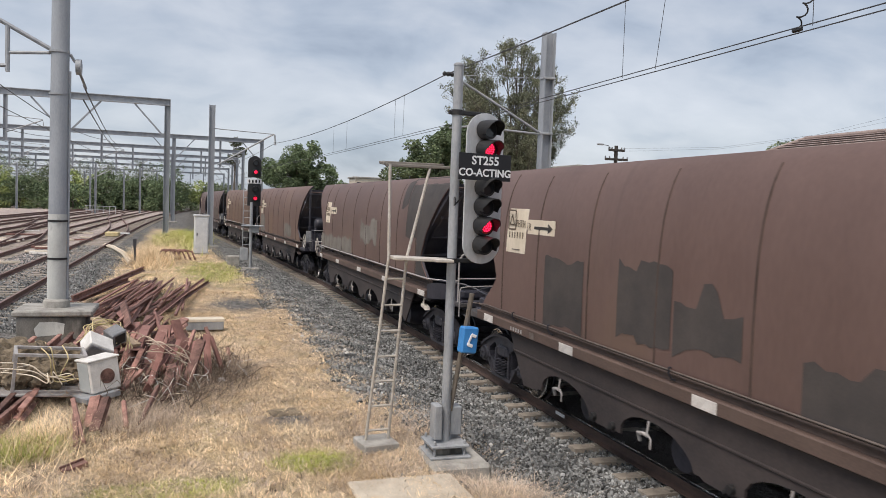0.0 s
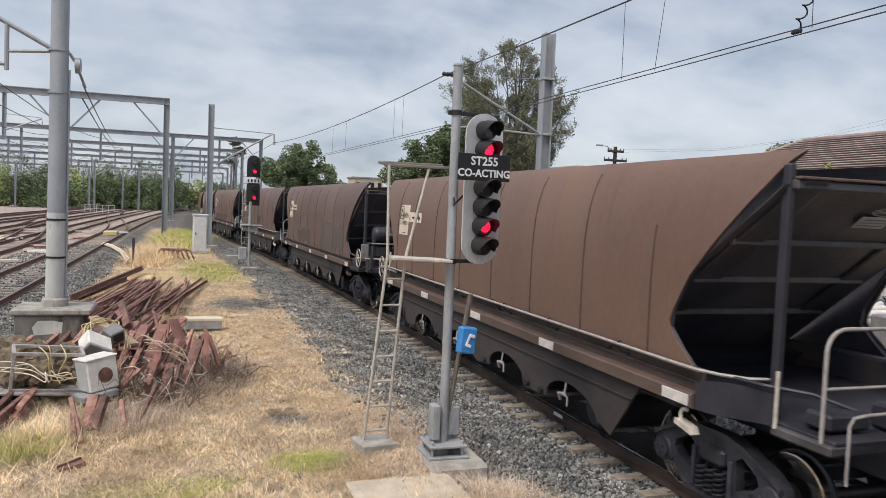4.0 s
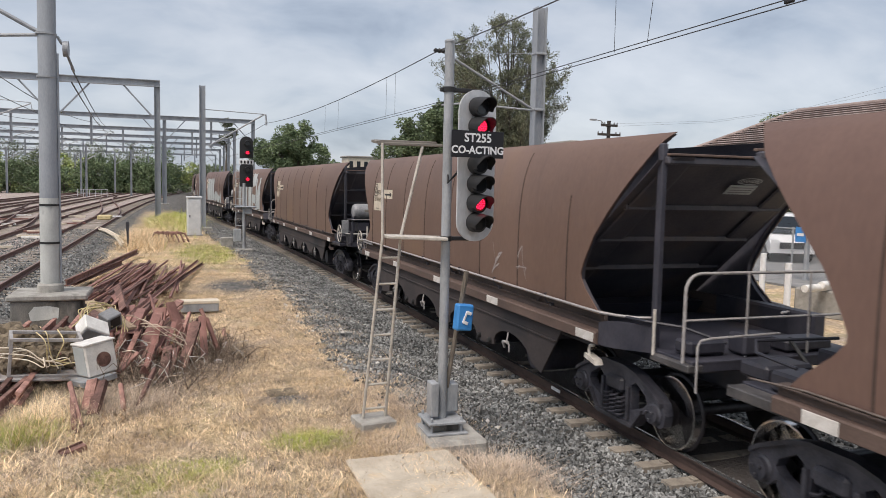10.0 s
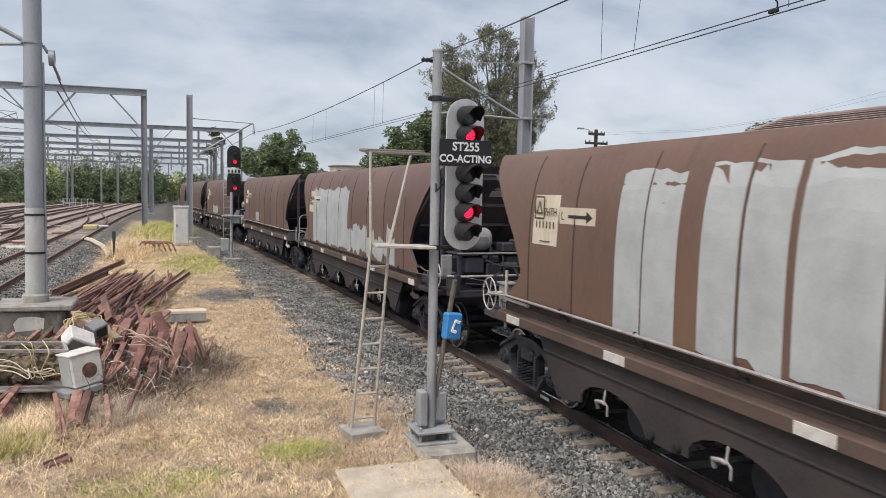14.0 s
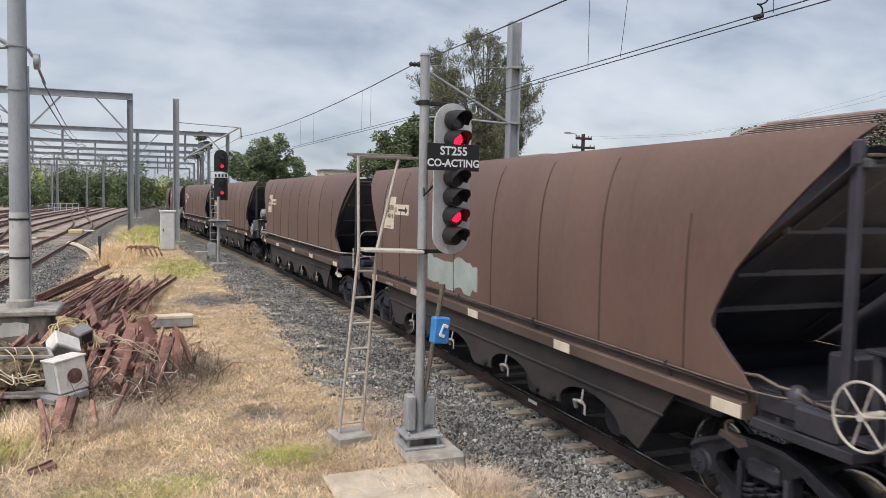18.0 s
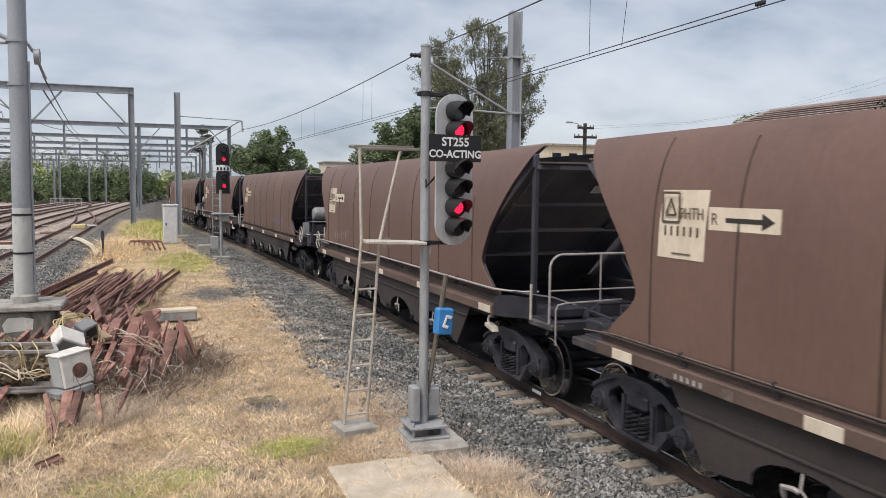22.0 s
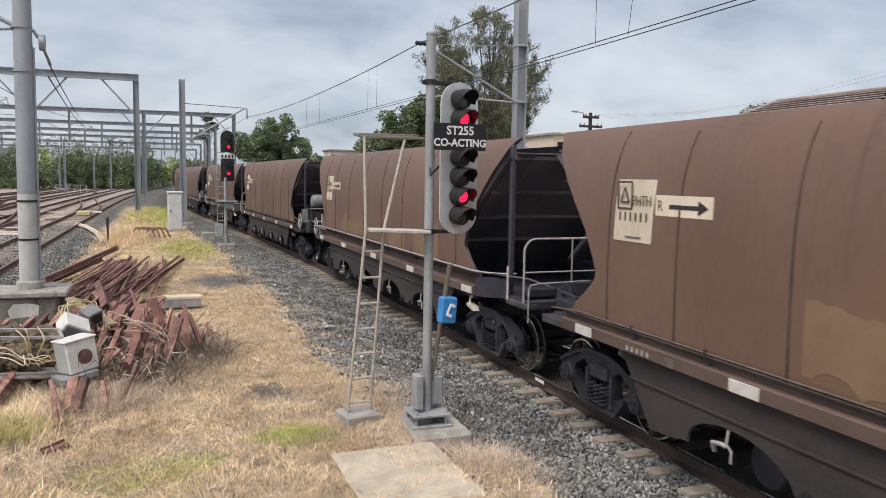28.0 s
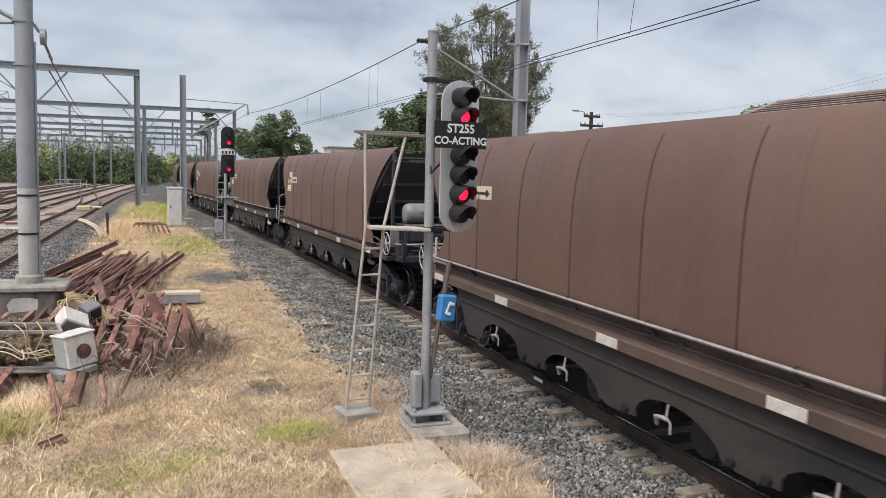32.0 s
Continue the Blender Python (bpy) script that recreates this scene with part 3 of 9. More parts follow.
# ---- railway tracks ----
RAIL_PROFILE = ((-0.075, -0.165), (0.075, -0.165), (0.075, -0.150), (0.012, -0.130), (0.012, -0.045), (0.036, -0.032), (0.036, -0.004), (0.028, 0.0), (-0.028, 0.0), (-0.036, -0.004), (-0.036, -0.032), (-0.012, -0.045), (-0.012, -0.130), (-0.075, -0.150))


def rail_sweep(points):
    """A rail along points (x, y, z of the head's top)."""
    s = Shape()
    n = len(RAIL_PROFILE)
    o = []
    for i, p in enumerate(points):
        a, b = Vector(points[max(0, i - 1)]), Vector(points[min(len(points) - 1, i + 1)])
        d = (b - a).normalized()
        r = Vector((d.y, -d.x, 0))
        o.extend(Vector(p) + r * u + Vector((0, 0, w)) for u, w in RAIL_PROFILE)
    fs, slots = [], []
    for k in range(len(points) - 1):
        for t in range(n):
            fs.append((k * n + t, k * n + (t + 1) % n, (k + 1) * n + (t + 1) % n, (k + 1) * n + t))
            slots.append(1 if t in (6, 7, 8) else 0)
    fs += [tuple(range(n))[::-1], tuple((len(points) - 1) * n + t for t in range(n))]
    slots += [0, 0]
    s.put(o, fs)
    s.slot = slots
    return s


def sleeper_shape():
    s = Shape()
    s.prism([(-0.125, -0.20), (0.125, -0.20), (0.105, 0.0), (-0.105, 0.0)], -1.25, 1.25)
    for x in (-0.7525, 0.7525):
        s.box((x - 0.13, 0, 0.012), (0.07, 0.12, 0.03), None, 0.006).box((x + 0.13, 0, 0.012), (0.07, 0.12, 0.03), None, 0.006)
    return s


SLEEPER = sleeper_shape().mesh("sleeper", M_SLEEPER)


def railway(label, line, z, s0, s1, spacing, near, head, shared, singles):
    """line(s, side) gives a point on the track; sleepers up to near are pieces of their own."""
    t = thing("railway_track", label, "railway track", kind="structure")
    ss = [s0]
    while ss[-1] < s1:
        ss.append(ss[-1] + (2.0 if ss[-1] < 120 else 8.0))
    for side in (-0.7525, 0.7525):
        part("rail", rail_sweep([(*line(s, side)[:2], z) for s in ss]), [M_RAIL if head == M_SHINE else M_RAILRED, head], t, smooth=40)
    far, s, count = Shape(), s0, 0
    rng = random.Random(int(s0 * 10 + s1))
    while s < min(s1, 130):
        p, q = line(s - 0.3, 0), line(s + 0.3, 0)
        h = math.atan2(q[0] - p[0], q[1] - p[1])
        c = line(s, 0)
        m = pose(c[0], c[1], z - 0.170 + rng.uniform(-0.012, 0.004), 0, 0, math.degrees(-h) + rng.uniform(-0.8, 0.8))
        if s < near and count < singles:
            part("sleeper", shared, None, t, at=m)
            count += 1
        else:
            far.box(m.translation + Vector((0, 0, -0.1)), (2.5, 0.23, 0.2), m.to_3x3())
        s += spacing
    if far.f:
        part("far_sleepers", far, M_SLEEPER, t)["kind"] = "stuff"
    return t


def straight(x0, drift=0.0):
    def line(s, side):
        return (x0 + drift * max(0, s - 60) ** 2 + side, s, 0)
    return line


# ---- coal hopper wagons ----
L = 14.72
PROFILE = ((1.475, 1.430), (1.58, 1.432), (1.8, 1.437), (2.2, 1.44), (2.6, 1.435), (2.9, 1.42), (3.15, 1.392), (3.36, 1.352), (3.54, 1.300), (3.69, 1.235), (3.80, 1.165), (3.88, 1.085))
SHEET_LOW = {"A": 1.58, "B": 1.475}
CUT = ((1.475, 0.95), (1.58, 1.06), (1.61, 1.09), (1.86, 1.43), (1.99, 1.55), (2.06, 1.56), (2.21, 1.49), (2.58, 1.26), (2.94, 0.93), (3.27, 0.61), (3.54, 0.35), (3.77, 0.18), (3.88, 0.07))


def interp(tab, z):
    for (a, u), (b, w) in zip(tab, tab[1:]):
        if z <= b:
            return u + (w - u) * max(0, (z - a)) / (b - a)
    return tab[-1][1]


def side_x(z):
    return interp(PROFILE, z)


def hopper_shell(side, low):
    """One curved side sheet with its cut ends; side -1 or 1. Local y runs from -L/2 to L/2."""
    s = Shape()
    zs = sorted(z for z in {z for z, _ in PROFILE} | {z for z, _ in CUT} | {2.4, 2.76, 3.02, 3.45, 3.62} if z >= low)
    cols = 12
    grid = []
    for th in (0.0, 0.02):
        for z in zs:
            c = interp(CUT, z)
            for k in range(cols + 1):
                y = -L / 2 + c + (L - 2 * c) * k / cols
                grid.append((side * (side_x(z) - th), y, z))
    n, w = len(zs), cols + 1
    fs, inner = [], []
    for k in range(n - 1):
        for i in range(cols):
            a = k * w + i
            q = (a, a + 1, a + w + 1, a + w)
            fs.append(q if side > 0 else q[::-1])
            b = n * w + a
            q = (b, b + w, b + w + 1, b + 1)
            inner.append(q if side > 0 else q[::-1])
    for k in range(n - 1):
        for i in (0, cols):
            a = k * w + i
            fs.append((a, a + w, n * w + a + w, n * w + a))
    for i in range(cols):
        a = (n - 1) * w + i
        fs.append((a, a + 1, n * w + a + 1, n * w + a))
    s.put(grid, fs + inner)
    s.slot = [0] * len(fs) + [1] * len(inner)
    return s


def skin_strip(side, y, w, proud, z0=1.58, z1=3.88):
    s = Shape()
    zs = [z0 + (z1 - z0) * k / 16 for k in range(17)]
    o = []
    for z in zs:
        x = side_x(z)
        o += [(side * (x - 0.004), y - w / 2, z), (side * (x + proud), y - w * 0.25, z), (side * (x + proud), y + w * 0.25, z), (side * (x - 0.004), y + w / 2, z)]
    fs = [(4 * k + i, 4 * k + i + 1, 4 * k + i + 5, 4 * k + i + 4) for k in range(16) for i in range(3)]
    return s.put(o, fs)


def skin_patch(rng, y0, y1, z0, z1, ragged=0.12, proud=0.005, low_edge=1.60, step=0.12):
    """Cover paint rolled over a stretch of the near side sheet, with an uneven edge."""
    s = Shape()
    n = max(3, int((y1 - y0) / step))
    o, fs = [], []
    low, high, rows = 0.0, 0.0, 8
    for k in range(n + 1):
        if k % 3 == 0:
            low, high = rng.uniform(-1, 1), rng.uniform(-1, 1)
        a = max(low_edge, z0 + ragged * (low + 0.4 * rng.uniform(-1, 1)))
        b = min(3.86, z1 + ragged * (high + 0.4 * rng.uniform(-1, 1)))
        y = y0 + (y1 - y0) * k / n + (rng.uniform(-0.03, 0.03))
        for i in range(rows + 1):
            z = a + (b - a) * i / rows
            o.append((-(side_x(z) + proud), max(y, -L / 2 + interp(CUT, z) + 0.012), z))
    for k in range(n):
        for i in range(rows):
            q = k * (rows + 1) + i
            fs.append((q, q + 1, q + rows + 2, q + rows + 1))
    return s.put(o, fs)


def scribble(rng, y0, y1, z0, z1, strokes):
    """Sprayed lines on the near side sheet."""
    s = Shape()
    for k in range(strokes):
        c = y0 + (y1 - y0) * (k + 0.5) / strokes
        w = (y1 - y0) / strokes * 0.62
        pts = [(c + w * rng.uniform(-1, 1) * 0.8, z0 + (z1 - z0) * rng.random()) for _ in range(7)]
        run = []
        for i in range(len(pts) - 1):
            for t in range(6):
                f = t / 6
                a, b = pts[i], pts[i + 1]
                run.append((a[0] + (b[0] - a[0]) * f + 0.05 * math.sin(f * 3.1), a[1] + (b[1] - a[1]) * f))
        o, fs = [], []
        for i, (y, z) in enumerate(run):
            x = -(side_x(z) + 0.007)
            o += [(x, y - 0.011, z - 0.010), (x, y + 0.011, z + 0.010)]
        fs = [(2 * i, 2 * i + 1, 2 * i + 3, 2 * i + 2) for i in range(len(run) - 1)]
        s.put(o, fs)
    return s


def end_sheet(sign):
    """Sloping end of the hopper with its stiffeners; sign -1 is the leading end."""
    s = Shape()
    e = sign * L / 2
    top, bot = e - sign * 0.14, e - sign * 2.90
    zt, zb = 3.55, 1.50
    n = Vector((0, sign, 1.35)).normalized() * 0.03

    def at(f):
        return bot + (top - bot) * f, zb + (zt - zb) * f
    w0, w1 = 1.40, 1.27
    pts = [(-w0, bot, zb), (w0, bot, zb), (w1, top, zt), (-w1, top, zt)]
    s.put(pts + [tuple(Vector(p) - n) for p in pts], [(0, 1, 2, 3), (7, 6, 5, 4), (0, 4, 5, 1), (1, 5, 6, 2), (2, 6, 7, 3), (3, 7, 4, 0)])
    return s


def end_rib(sign, f):
    e = sign * L / 2
    top, bot, zt, zb = e - sign * 0.14, e - sign * 2.90, 3.55, 1.50
    y, z = bot + (top - bot) * f, zb + (zt - zb) * f
    if f >= 1:
        return Shape().beam((-1.18, top + sign * 0.02, zt + 0.0), (1.18, top + sign * 0.02, zt + 0.0), 0.12, 0.10, 0.02)
    return Shape().beam((-1.22, y + sign * 0.03, z + 0.0), (1.22, y + sign * 0.03, z + 0.0), 0.09, 0.08, 0.012)


def corner_brace(side, sign):
    """Folded stiffener down the edge of the sloping end."""
    e = sign * L / 2
    s = Shape()
    top, bot = (e - sign * 0.10, 3.53), (e - sign * 2.70, 1.62)
    o = []
    for (y, z), hw in ((top, 0.17), (bot, 0.24)):
        c = 0.98 if z > 3 else 1.10
        for dx, d in ((-hw, 0.0), (-hw + 0.04, 0.10), (hw - 0.04, 0.10), (hw, 0.0)):
            o.append((side * (c + dx), y + sign * d, z + d * 0.6))
    s.put(o, [(0, 1, 5, 4), (1, 2, 6, 5), (2, 3, 7, 6), (0, 3, 2, 1), (4, 5, 6, 7), (3, 0, 4, 7)])
    return s


def lip(sign):
    s = Shape()
    e = sign * (L / 2 - 0.10)
    s.beam((-1.18, e + sign * 0.03, 3.615), (1.18, e + sign * 0.03, 3.615), 0.07, 0.03, 0.01)
    return s


def cut_flange(side, sign):
    """Stiff edge along the cut end of a side sheet."""
    s = Shape()
    pts = []
    for k in range(13):
        z = 1.60 + (3.86 - 1.60) * k / 12
        pts.append((side * (side_x(z) - 0.085), sign * (L / 2 - interp(CUT, z) - 0.05), z))
    o = []
    for x, y, z in pts:
        o += [(x, y, z), (x + side * 0.06, y, z), (x + side * 0.06, y - sign * 0.03, z), (x, y - sign * 0.03, z)]
    fs = [(4 * k + i, 4 * k + (i + 1) % 4, 4 * k + 4 + (i + 1) % 4, 4 * k + 4 + i) for k in range(12) for i in range(4)]
    return s.put(o, fs)


ARCHES = (-3.54, -1.29, 0.97, 3.22)


def skirt(side):
    """Lower side plate with arched cut-outs over the discharge gear."""
    s = Shape()
    low = [(4.62, 0.40)]
    for c in ARCHES[::-1]:
        low += [(c + 0.92, 0.44), (c + 0.84, 0.47)]
        low += [(c + 0.74 * math.cos(a) + 0.10 * math.sin(a), 0.47 + 0.33 * math.sin(a)) for a in [math.pi * k / 10 for k in range(11)]]
        low += [(c - 0.84, 0.47), (c - 0.92, 0.44)]
    low += [(-4.62, 0.40)]
    x0, x1 = side * 1.35, side * 1.38
    # strips between the top edge and the lower outline
    lo = sorted(set((round(y, 4), z) for y, z in low))
    ys = [-5.25] + [y for y, _ in lo] + [5.25]
    zl = [1.20] + [z for _, z in lo] + [1.20]
    o, fs = [], []
    for x in (x0, x1):
        for y, z in zip(ys, zl):
            o += [(x, y, z), (x, y, 1.20)]
    n = len(ys)
    for k in range(n - 1):
        for off in (0, 2 * n):
            q = (off + 2 * k, off + 2 * k + 1, off + 2 * k + 3, off + 2 * k + 2)
            fs.append(q)
        fs.append((2 * k, 2 * k + 2, 2 * n + 2 * k + 2, 2 * n + 2 * k))
    s.put(o, fs)
    return s


def skirt_rib(side, z):
    return Shape().beam((side * 1.388, -5.05, z), (side * 1.388, 5.05, z), 0.026, 0.03, 0.006)


SILL_Y = (-L / 2 + 1.05, L / 2 - 0.80)


def swept(side, sec):
    """A section (x, z) pushed along the wagon between the sill's ends."""
    n = len(sec)
    o = [(side * x, y, z) for y in SILL_Y for x, z in sec]
    fs = [tuple(range(n)), tuple(range(n, 2 * n))[::-1]] + [(i, n + i, n + (i + 1) % n, (i + 1) % n) for i in range(n)]
    return Shape().put(o, fs if side < 0 else [f[::-1] for f in fs])


def side_sill(side, kind):
    """Pressed outer rail below the set-back web; deeper on kind B, whose side sheet comes further down."""
    if kind == "B":
        return swept(side, [(1.30, 1.205), (1.455, 1.205), (1.470, 1.215), (1.474, 1.345), (1.460, 1.362), (1.30, 1.375)])
    return swept(side, [(1.30, 1.185), (1.455, 1.185), (1.470, 1.195), (1.474, 1.325), (1.460, 1.345), (1.30, 1.362)])


def sill_web(side, kind):
    """Set-back web between the side sheet and the outer rail, with a folded ledge."""
    if kind == "B":
        return swept(side, [(1.30, 1.37), (1.405, 1.368), (1.405, 1.44), (1.445, 1.446), (1.445, 1.456), (1.415, 1.470), (1.30, 1.475)])
    return swept(side, [(1.30, 1.36), (1.355, 1.358), (1.355, 1.452), (1.385, 1.456), (1.385, 1.470), (1.345, 1.475), (1.345, 1.565), (1.415, 1.572), (1.415, 1.585), (1.30, 1.60)])


def pipe_clip(side):
    """Bent strap that holds the long pipe off the web."""
    return Shape().tube([(side * 1.35, 0, 1.50), (side * 1.46, 0, 1.53), (side * 1.50, 0, 1.60), (side * 1.505, 0, 1.655), (side * 1.47, 0, 1.66)], 0.012, 5).box((side * 1.37, 0.02, 1.49), (0.05, 0.07, 0.05), None, 0.01)


def grab_pipe(side, kind):
    s = Shape()
    x = side * 1.50
    pts = [(side * 0.95, -L / 2 + 0.42, 1.62), (side * 1.20, -L / 2 + 0.52, 1.615), (side * 1.38, -L / 2 + 0.72, 1.62), (side * 1.47, -L / 2 + 0.98, 1.62), (x, -L / 2 + 1.3, 1.625), (x, -L / 2 + 1.8, 1.625), (x, L / 2 - 1.2, 1.625), (x, L / 2 - 0.5, 1.57)]
    if kind == "B":
        pts = [(q[0] - side * (0.03 if abs(q[0]) > 1.4 else 0), q[1], q[2] - 0.125) for q in pts]
    s.tube(pts, 0.019 if kind == "A" else 0.011, 6)
    return s


def door_latch():
    """Dark cam and pin at the lower edge of the side plate."""
    return Shape().lathe([(-1.43, 0.015), (-1.43, 0.045), (-1.37, 0.055), (-1.33, 0.03)], "X", (0, 0, 0), 10).beam((-1.41, 0, 0), (-1.41, 0.10, -0.07), 0.03, 0.035, 0.006)


def door_gear(c):
    """Discharge pod seen in an arch."""
    s = Shape()
    s.lathe([(-1.0, 0.05), (-0.98, 0.24), (-0.85, 0.28), (0.85, 0.28), (0.98, 0.24), (1.0, 0.05)], "X", (0, c, 0.44), 14)
    return s


def door_handle(c):
    s = Shape()
    s.tube([(-1.40, c + 0.10, 0.80), (-1.42, c + 0.10, 0.66), (-1.40, c + 0.05, 0.60), (-1.40, c + 0.05, 0.48)], 0.014, 6)
    s.tube([(-1.34, c + 0.36, 0.50), (-1.38, c + 0.34, 0.60), (-1.38, c + 0.22, 0.62), (-1.35, c + 0.18, 0.60)], 0.026, 6)
    return s


def wheelset_mesh():
    s = Shape()
    s.tube([(-1.02, 0, 0), (1.02, 0, 0)], 0.075, 12)
    for g in (-1, 1):
        prof = [(0.675, 0.10), (0.675, 0.395), (0.690, 0.485), (0.715, 0.487), (0.728, 0.462)]
        back = [(0.824, 0.432), (0.824, 0.385), (0.790, 0.36), (0.770, 0.20), (0.800, 0.17), (0.830, 0.165), (0.835, 0.05)]
        if g > 0:
            a, b = prof, back
            s.lathe(a, "X", (0, 0, 0), 26)
            s.lathe(b, "X", (0, 0, 0), 26)
            s.cur = 1
            s.lathe([(0.7285, 0.461), (0.8195, 0.4535), (0.824, 0.432)], "X", (0, 0, 0), 26)
            s.cur = 0
        else:
            s.lathe([(-x, r) for x, r in prof[::-1]], "X", (0, 0, 0), 26)
            s.lathe([(-x, r) for x, r in back[::-1]], "X", (0, 0, 0), 26)
            s.cur = 1
            s.lathe([(-0.824, 0.432), (-0.8195, 0.4535), (-0.7285, 0.461)], "X", (0, 0, 0), 26)
            s.cur = 0
        # web marks, so that the turning shows
        for k in range(3):
            a = 2 * math.pi * k / 3
            s.box((g * 0.80, 0.27 * math.cos(a), 0.27 * math.sin(a)), (0.012, 0.05, 0.05), None, 0.004)
    return s.mesh("wheelset", [M_WHEEL, M_TREAD], 35)


def sideframe_mesh(side):
    """Cast frame of a bogie: one plate outline with two windows and a spring opening, and axle-box bosses."""
    outer = [(-1.05, 0.34), (-1.08, 0.48), (-1.03, 0.62), (-0.90, 0.70), (-0.52, 0.86), (-0.25, 0.92), (0.25, 0.92), (0.52, 0.86), (0.90, 0.70), (1.03, 0.62), (1.08, 0.48), (1.05, 0.34),
             (0.98, 0.30), (0.80, 0.31), (0.66, 0.42), (0.46, 0.18), (0.38, 0.14), (-0.38, 0.14), (-0.46, 0.18), (-0.66, 0.42), (-0.80, 0.31), (-0.98, 0.30)]
    holes = [[(g * 0.36, 0.36), (g * 0.34, 0.68), (g * 0.44, 0.74), (g * 0.66, 0.62), (g * 0.70, 0.53), (g * 0.62, 0.46)] for g in (-1, 1)] + [[(-0.25, 0.23), (0.25, 0.23), (0.25, 0.58), (-0.25, 0.58)]]
    bm = bmesh.new()
    x0, x1 = side * 0.94, side * 1.06
    for loop in [outer] + holes:
        vs = [bm.verts.new((x0, y, z)) for y, z in loop]
        for i in range(len(vs)):
            bm.edges.new((vs[i], vs[(i + 1) % len(vs)]))
    bmesh.ops.triangle_fill(bm, edges=bm.edges[:], use_beauty=True)
    res = bmesh.ops.extrude_face_region(bm, geom=bm.faces[:])
    bmesh.ops.translate(bm, verts=[g for g in res["geom"] if isinstance(g, bmesh.types.BMVert)], vec=(x1 - x0, 0, 0))
    bmesh.ops.recalc_face_normals(bm, faces=bm.faces[:])
    me = bpy.data.meshes.new("sideframe")
    bm.to_mesh(me)
    bm.free()
    me.materials.append(M_BOGIE)
    return me


def chord_meshes(side):
    """Raised rims along the upper and lower chords of the cast frame, and the two spring guides."""
    x = side * 1.075
    top = [(-1.03, 0.60), (-0.90, 0.68), (-0.52, 0.84), (-0.25, 0.90), (0.25, 0.90), (0.52, 0.84), (0.90, 0.68), (1.03, 0.60)]
    low = [(-0.62, 0.40), (-0.42, 0.17), (0.42, 0.17), (0.62, 0.40)]
    out = []
    for run in (top, low):
        s = Shape()
        n = len(run)
        o = [(x + dx, y, z + dz) for y, z in run for dx, dz in ((-0.035, -0.024), (0.035, -0.024), (0.035, 0.024), (-0.035, 0.024))]
        fs = [(4 * k + i, 4 * k + (i + 1) % 4, 4 * k + 4 + (i + 1) % 4, 4 * k + 4 + i) for k in range(n - 1) for i in range(4)]
        out.append(("frame_chord", s.put(o, fs + [(3, 2, 1, 0), tuple(4 * n - 4 + i for i in range(4))]).mesh("frame_chord", M_BOGIE)))
    for y in (-0.30, 0.30):
        out.append(("spring_guide", Shape().beam((x, y, 0.22), (x, y, 0.66), 0.06, 0.06, 0.01).mesh("spring_guide", M_BOGIE)))
    return out


def axlebox_mesh(side):
    s = Shape()
    x = side * 1.04
    prof = [(x - 0.14 * side, 0.14), (x + 0.03 * side, 0.145), (x + 0.05 * side, 0.12), (x + 0.09 * side, 0.115), (x + 0.10 * side, 0.05)]
    s.lathe(prof if side > 0 else prof[::-1], "X", (0, 0, 0.455), 16)
    for k in range(3):
        a = 2 * math.pi * k / 3 + 0.5
        s.box((x + 0.11 * side, 0.06 * math.cos(a), 0.455 + 0.06 * math.sin(a)), (0.04, 0.035, 0.035), None, 0.008)
    return s.mesh("axle_box", M_BOGIE, 35)


def spring_mesh():
    pts = [(0.058 * math.cos(a), 0.058 * math.sin(a), 0.22 + 0.28 * k / 30) for k in range(31) for a in [2 * math.pi * k / 6]]
    return Shape().tube(pts, 0.017, 4).mesh("spring", M_BOGIE, 40)


def bolster_mesh():
    s = Shape()
    s.box((0, 0, 0.64), (2.24, 0.40, 0.20), None, 0.04)
    s.box((0, 0, 0.82), (0.5, 0.5, 0.2), None, 0.05)
    s.box((0, -0.55, 0.55), (1.5, 0.12, 0.16), None, 0.03)
    s.box((0, 0.55, 0.55), (1.5, 0.12, 0.16), None, 0.03)
    return s.mesh("bogie", M_BOGIE, 35)


BOGIE = {"bolster": bolster_mesh(), "wheelset": wheelset_mesh(), "box": {g: axlebox_mesh(g) for g in (-1, 1)}, "frame": {g: sideframe_mesh(g) for g in (-1, 1)}, "spring": spring_mesh(), "chord": {g: chord_meshes(g) for g in (-1,)}}
WHEELSETS = []
BOGIE_AT = L / 2 - 1.15


def add_bogie(wagon, y):
    b = part("bogie", BOGIE["bolster"], None, wagon, "oily cast steel two-axle bogie", at=pose(0, y, 0))
    for g in (-1, 1):
        part("sideframe", BOGIE["frame"][g], None, b)
        for name_, me_ in BOGIE["chord"].get(g, ()):
            part(name_, me_, None, b)
        for y_ in (-0.15, 0.0, 0.15) if g < 0 else ():
            for dx in (0.94, 1.09):
                part("spring", BOGIE["spring"], None, b, at=pose(g * dx, y_, 0))
        for h in (-1, 1):
            part("axle_box", BOGIE["box"][g], None, b, at=pose(0, h * 0.875, 0))
        WHEELSETS.append((part("wheelset", BOGIE["wheelset"], None, b, "worn steel wheels with polished treads", at=pose(0, g * 0.875, 0.455)), g))


def handwheel_pieces(m):
    n = 28
    rim = Shape().tube([(0, 0.27 * math.cos(2 * math.pi * k / n), 0.27 * math.sin(2 * math.pi * k / n)) for k in range(n + 1)], 0.0115, 6, False)
    hub = Shape().lathe([(-0.03, 0.015), (-0.03, 0.034), (0.22, 0.034), (0.22, 0.015)], "X", (0, 0, 0), 10)
    spoke = Shape().tube([(0, 0, 0.03), (0, 0, 0.266)], 0.0085, 6)
    return rim.mesh("handwheel", m, 40), hub.mesh("hub", m, 40), spoke.mesh("spoke", m, 40)


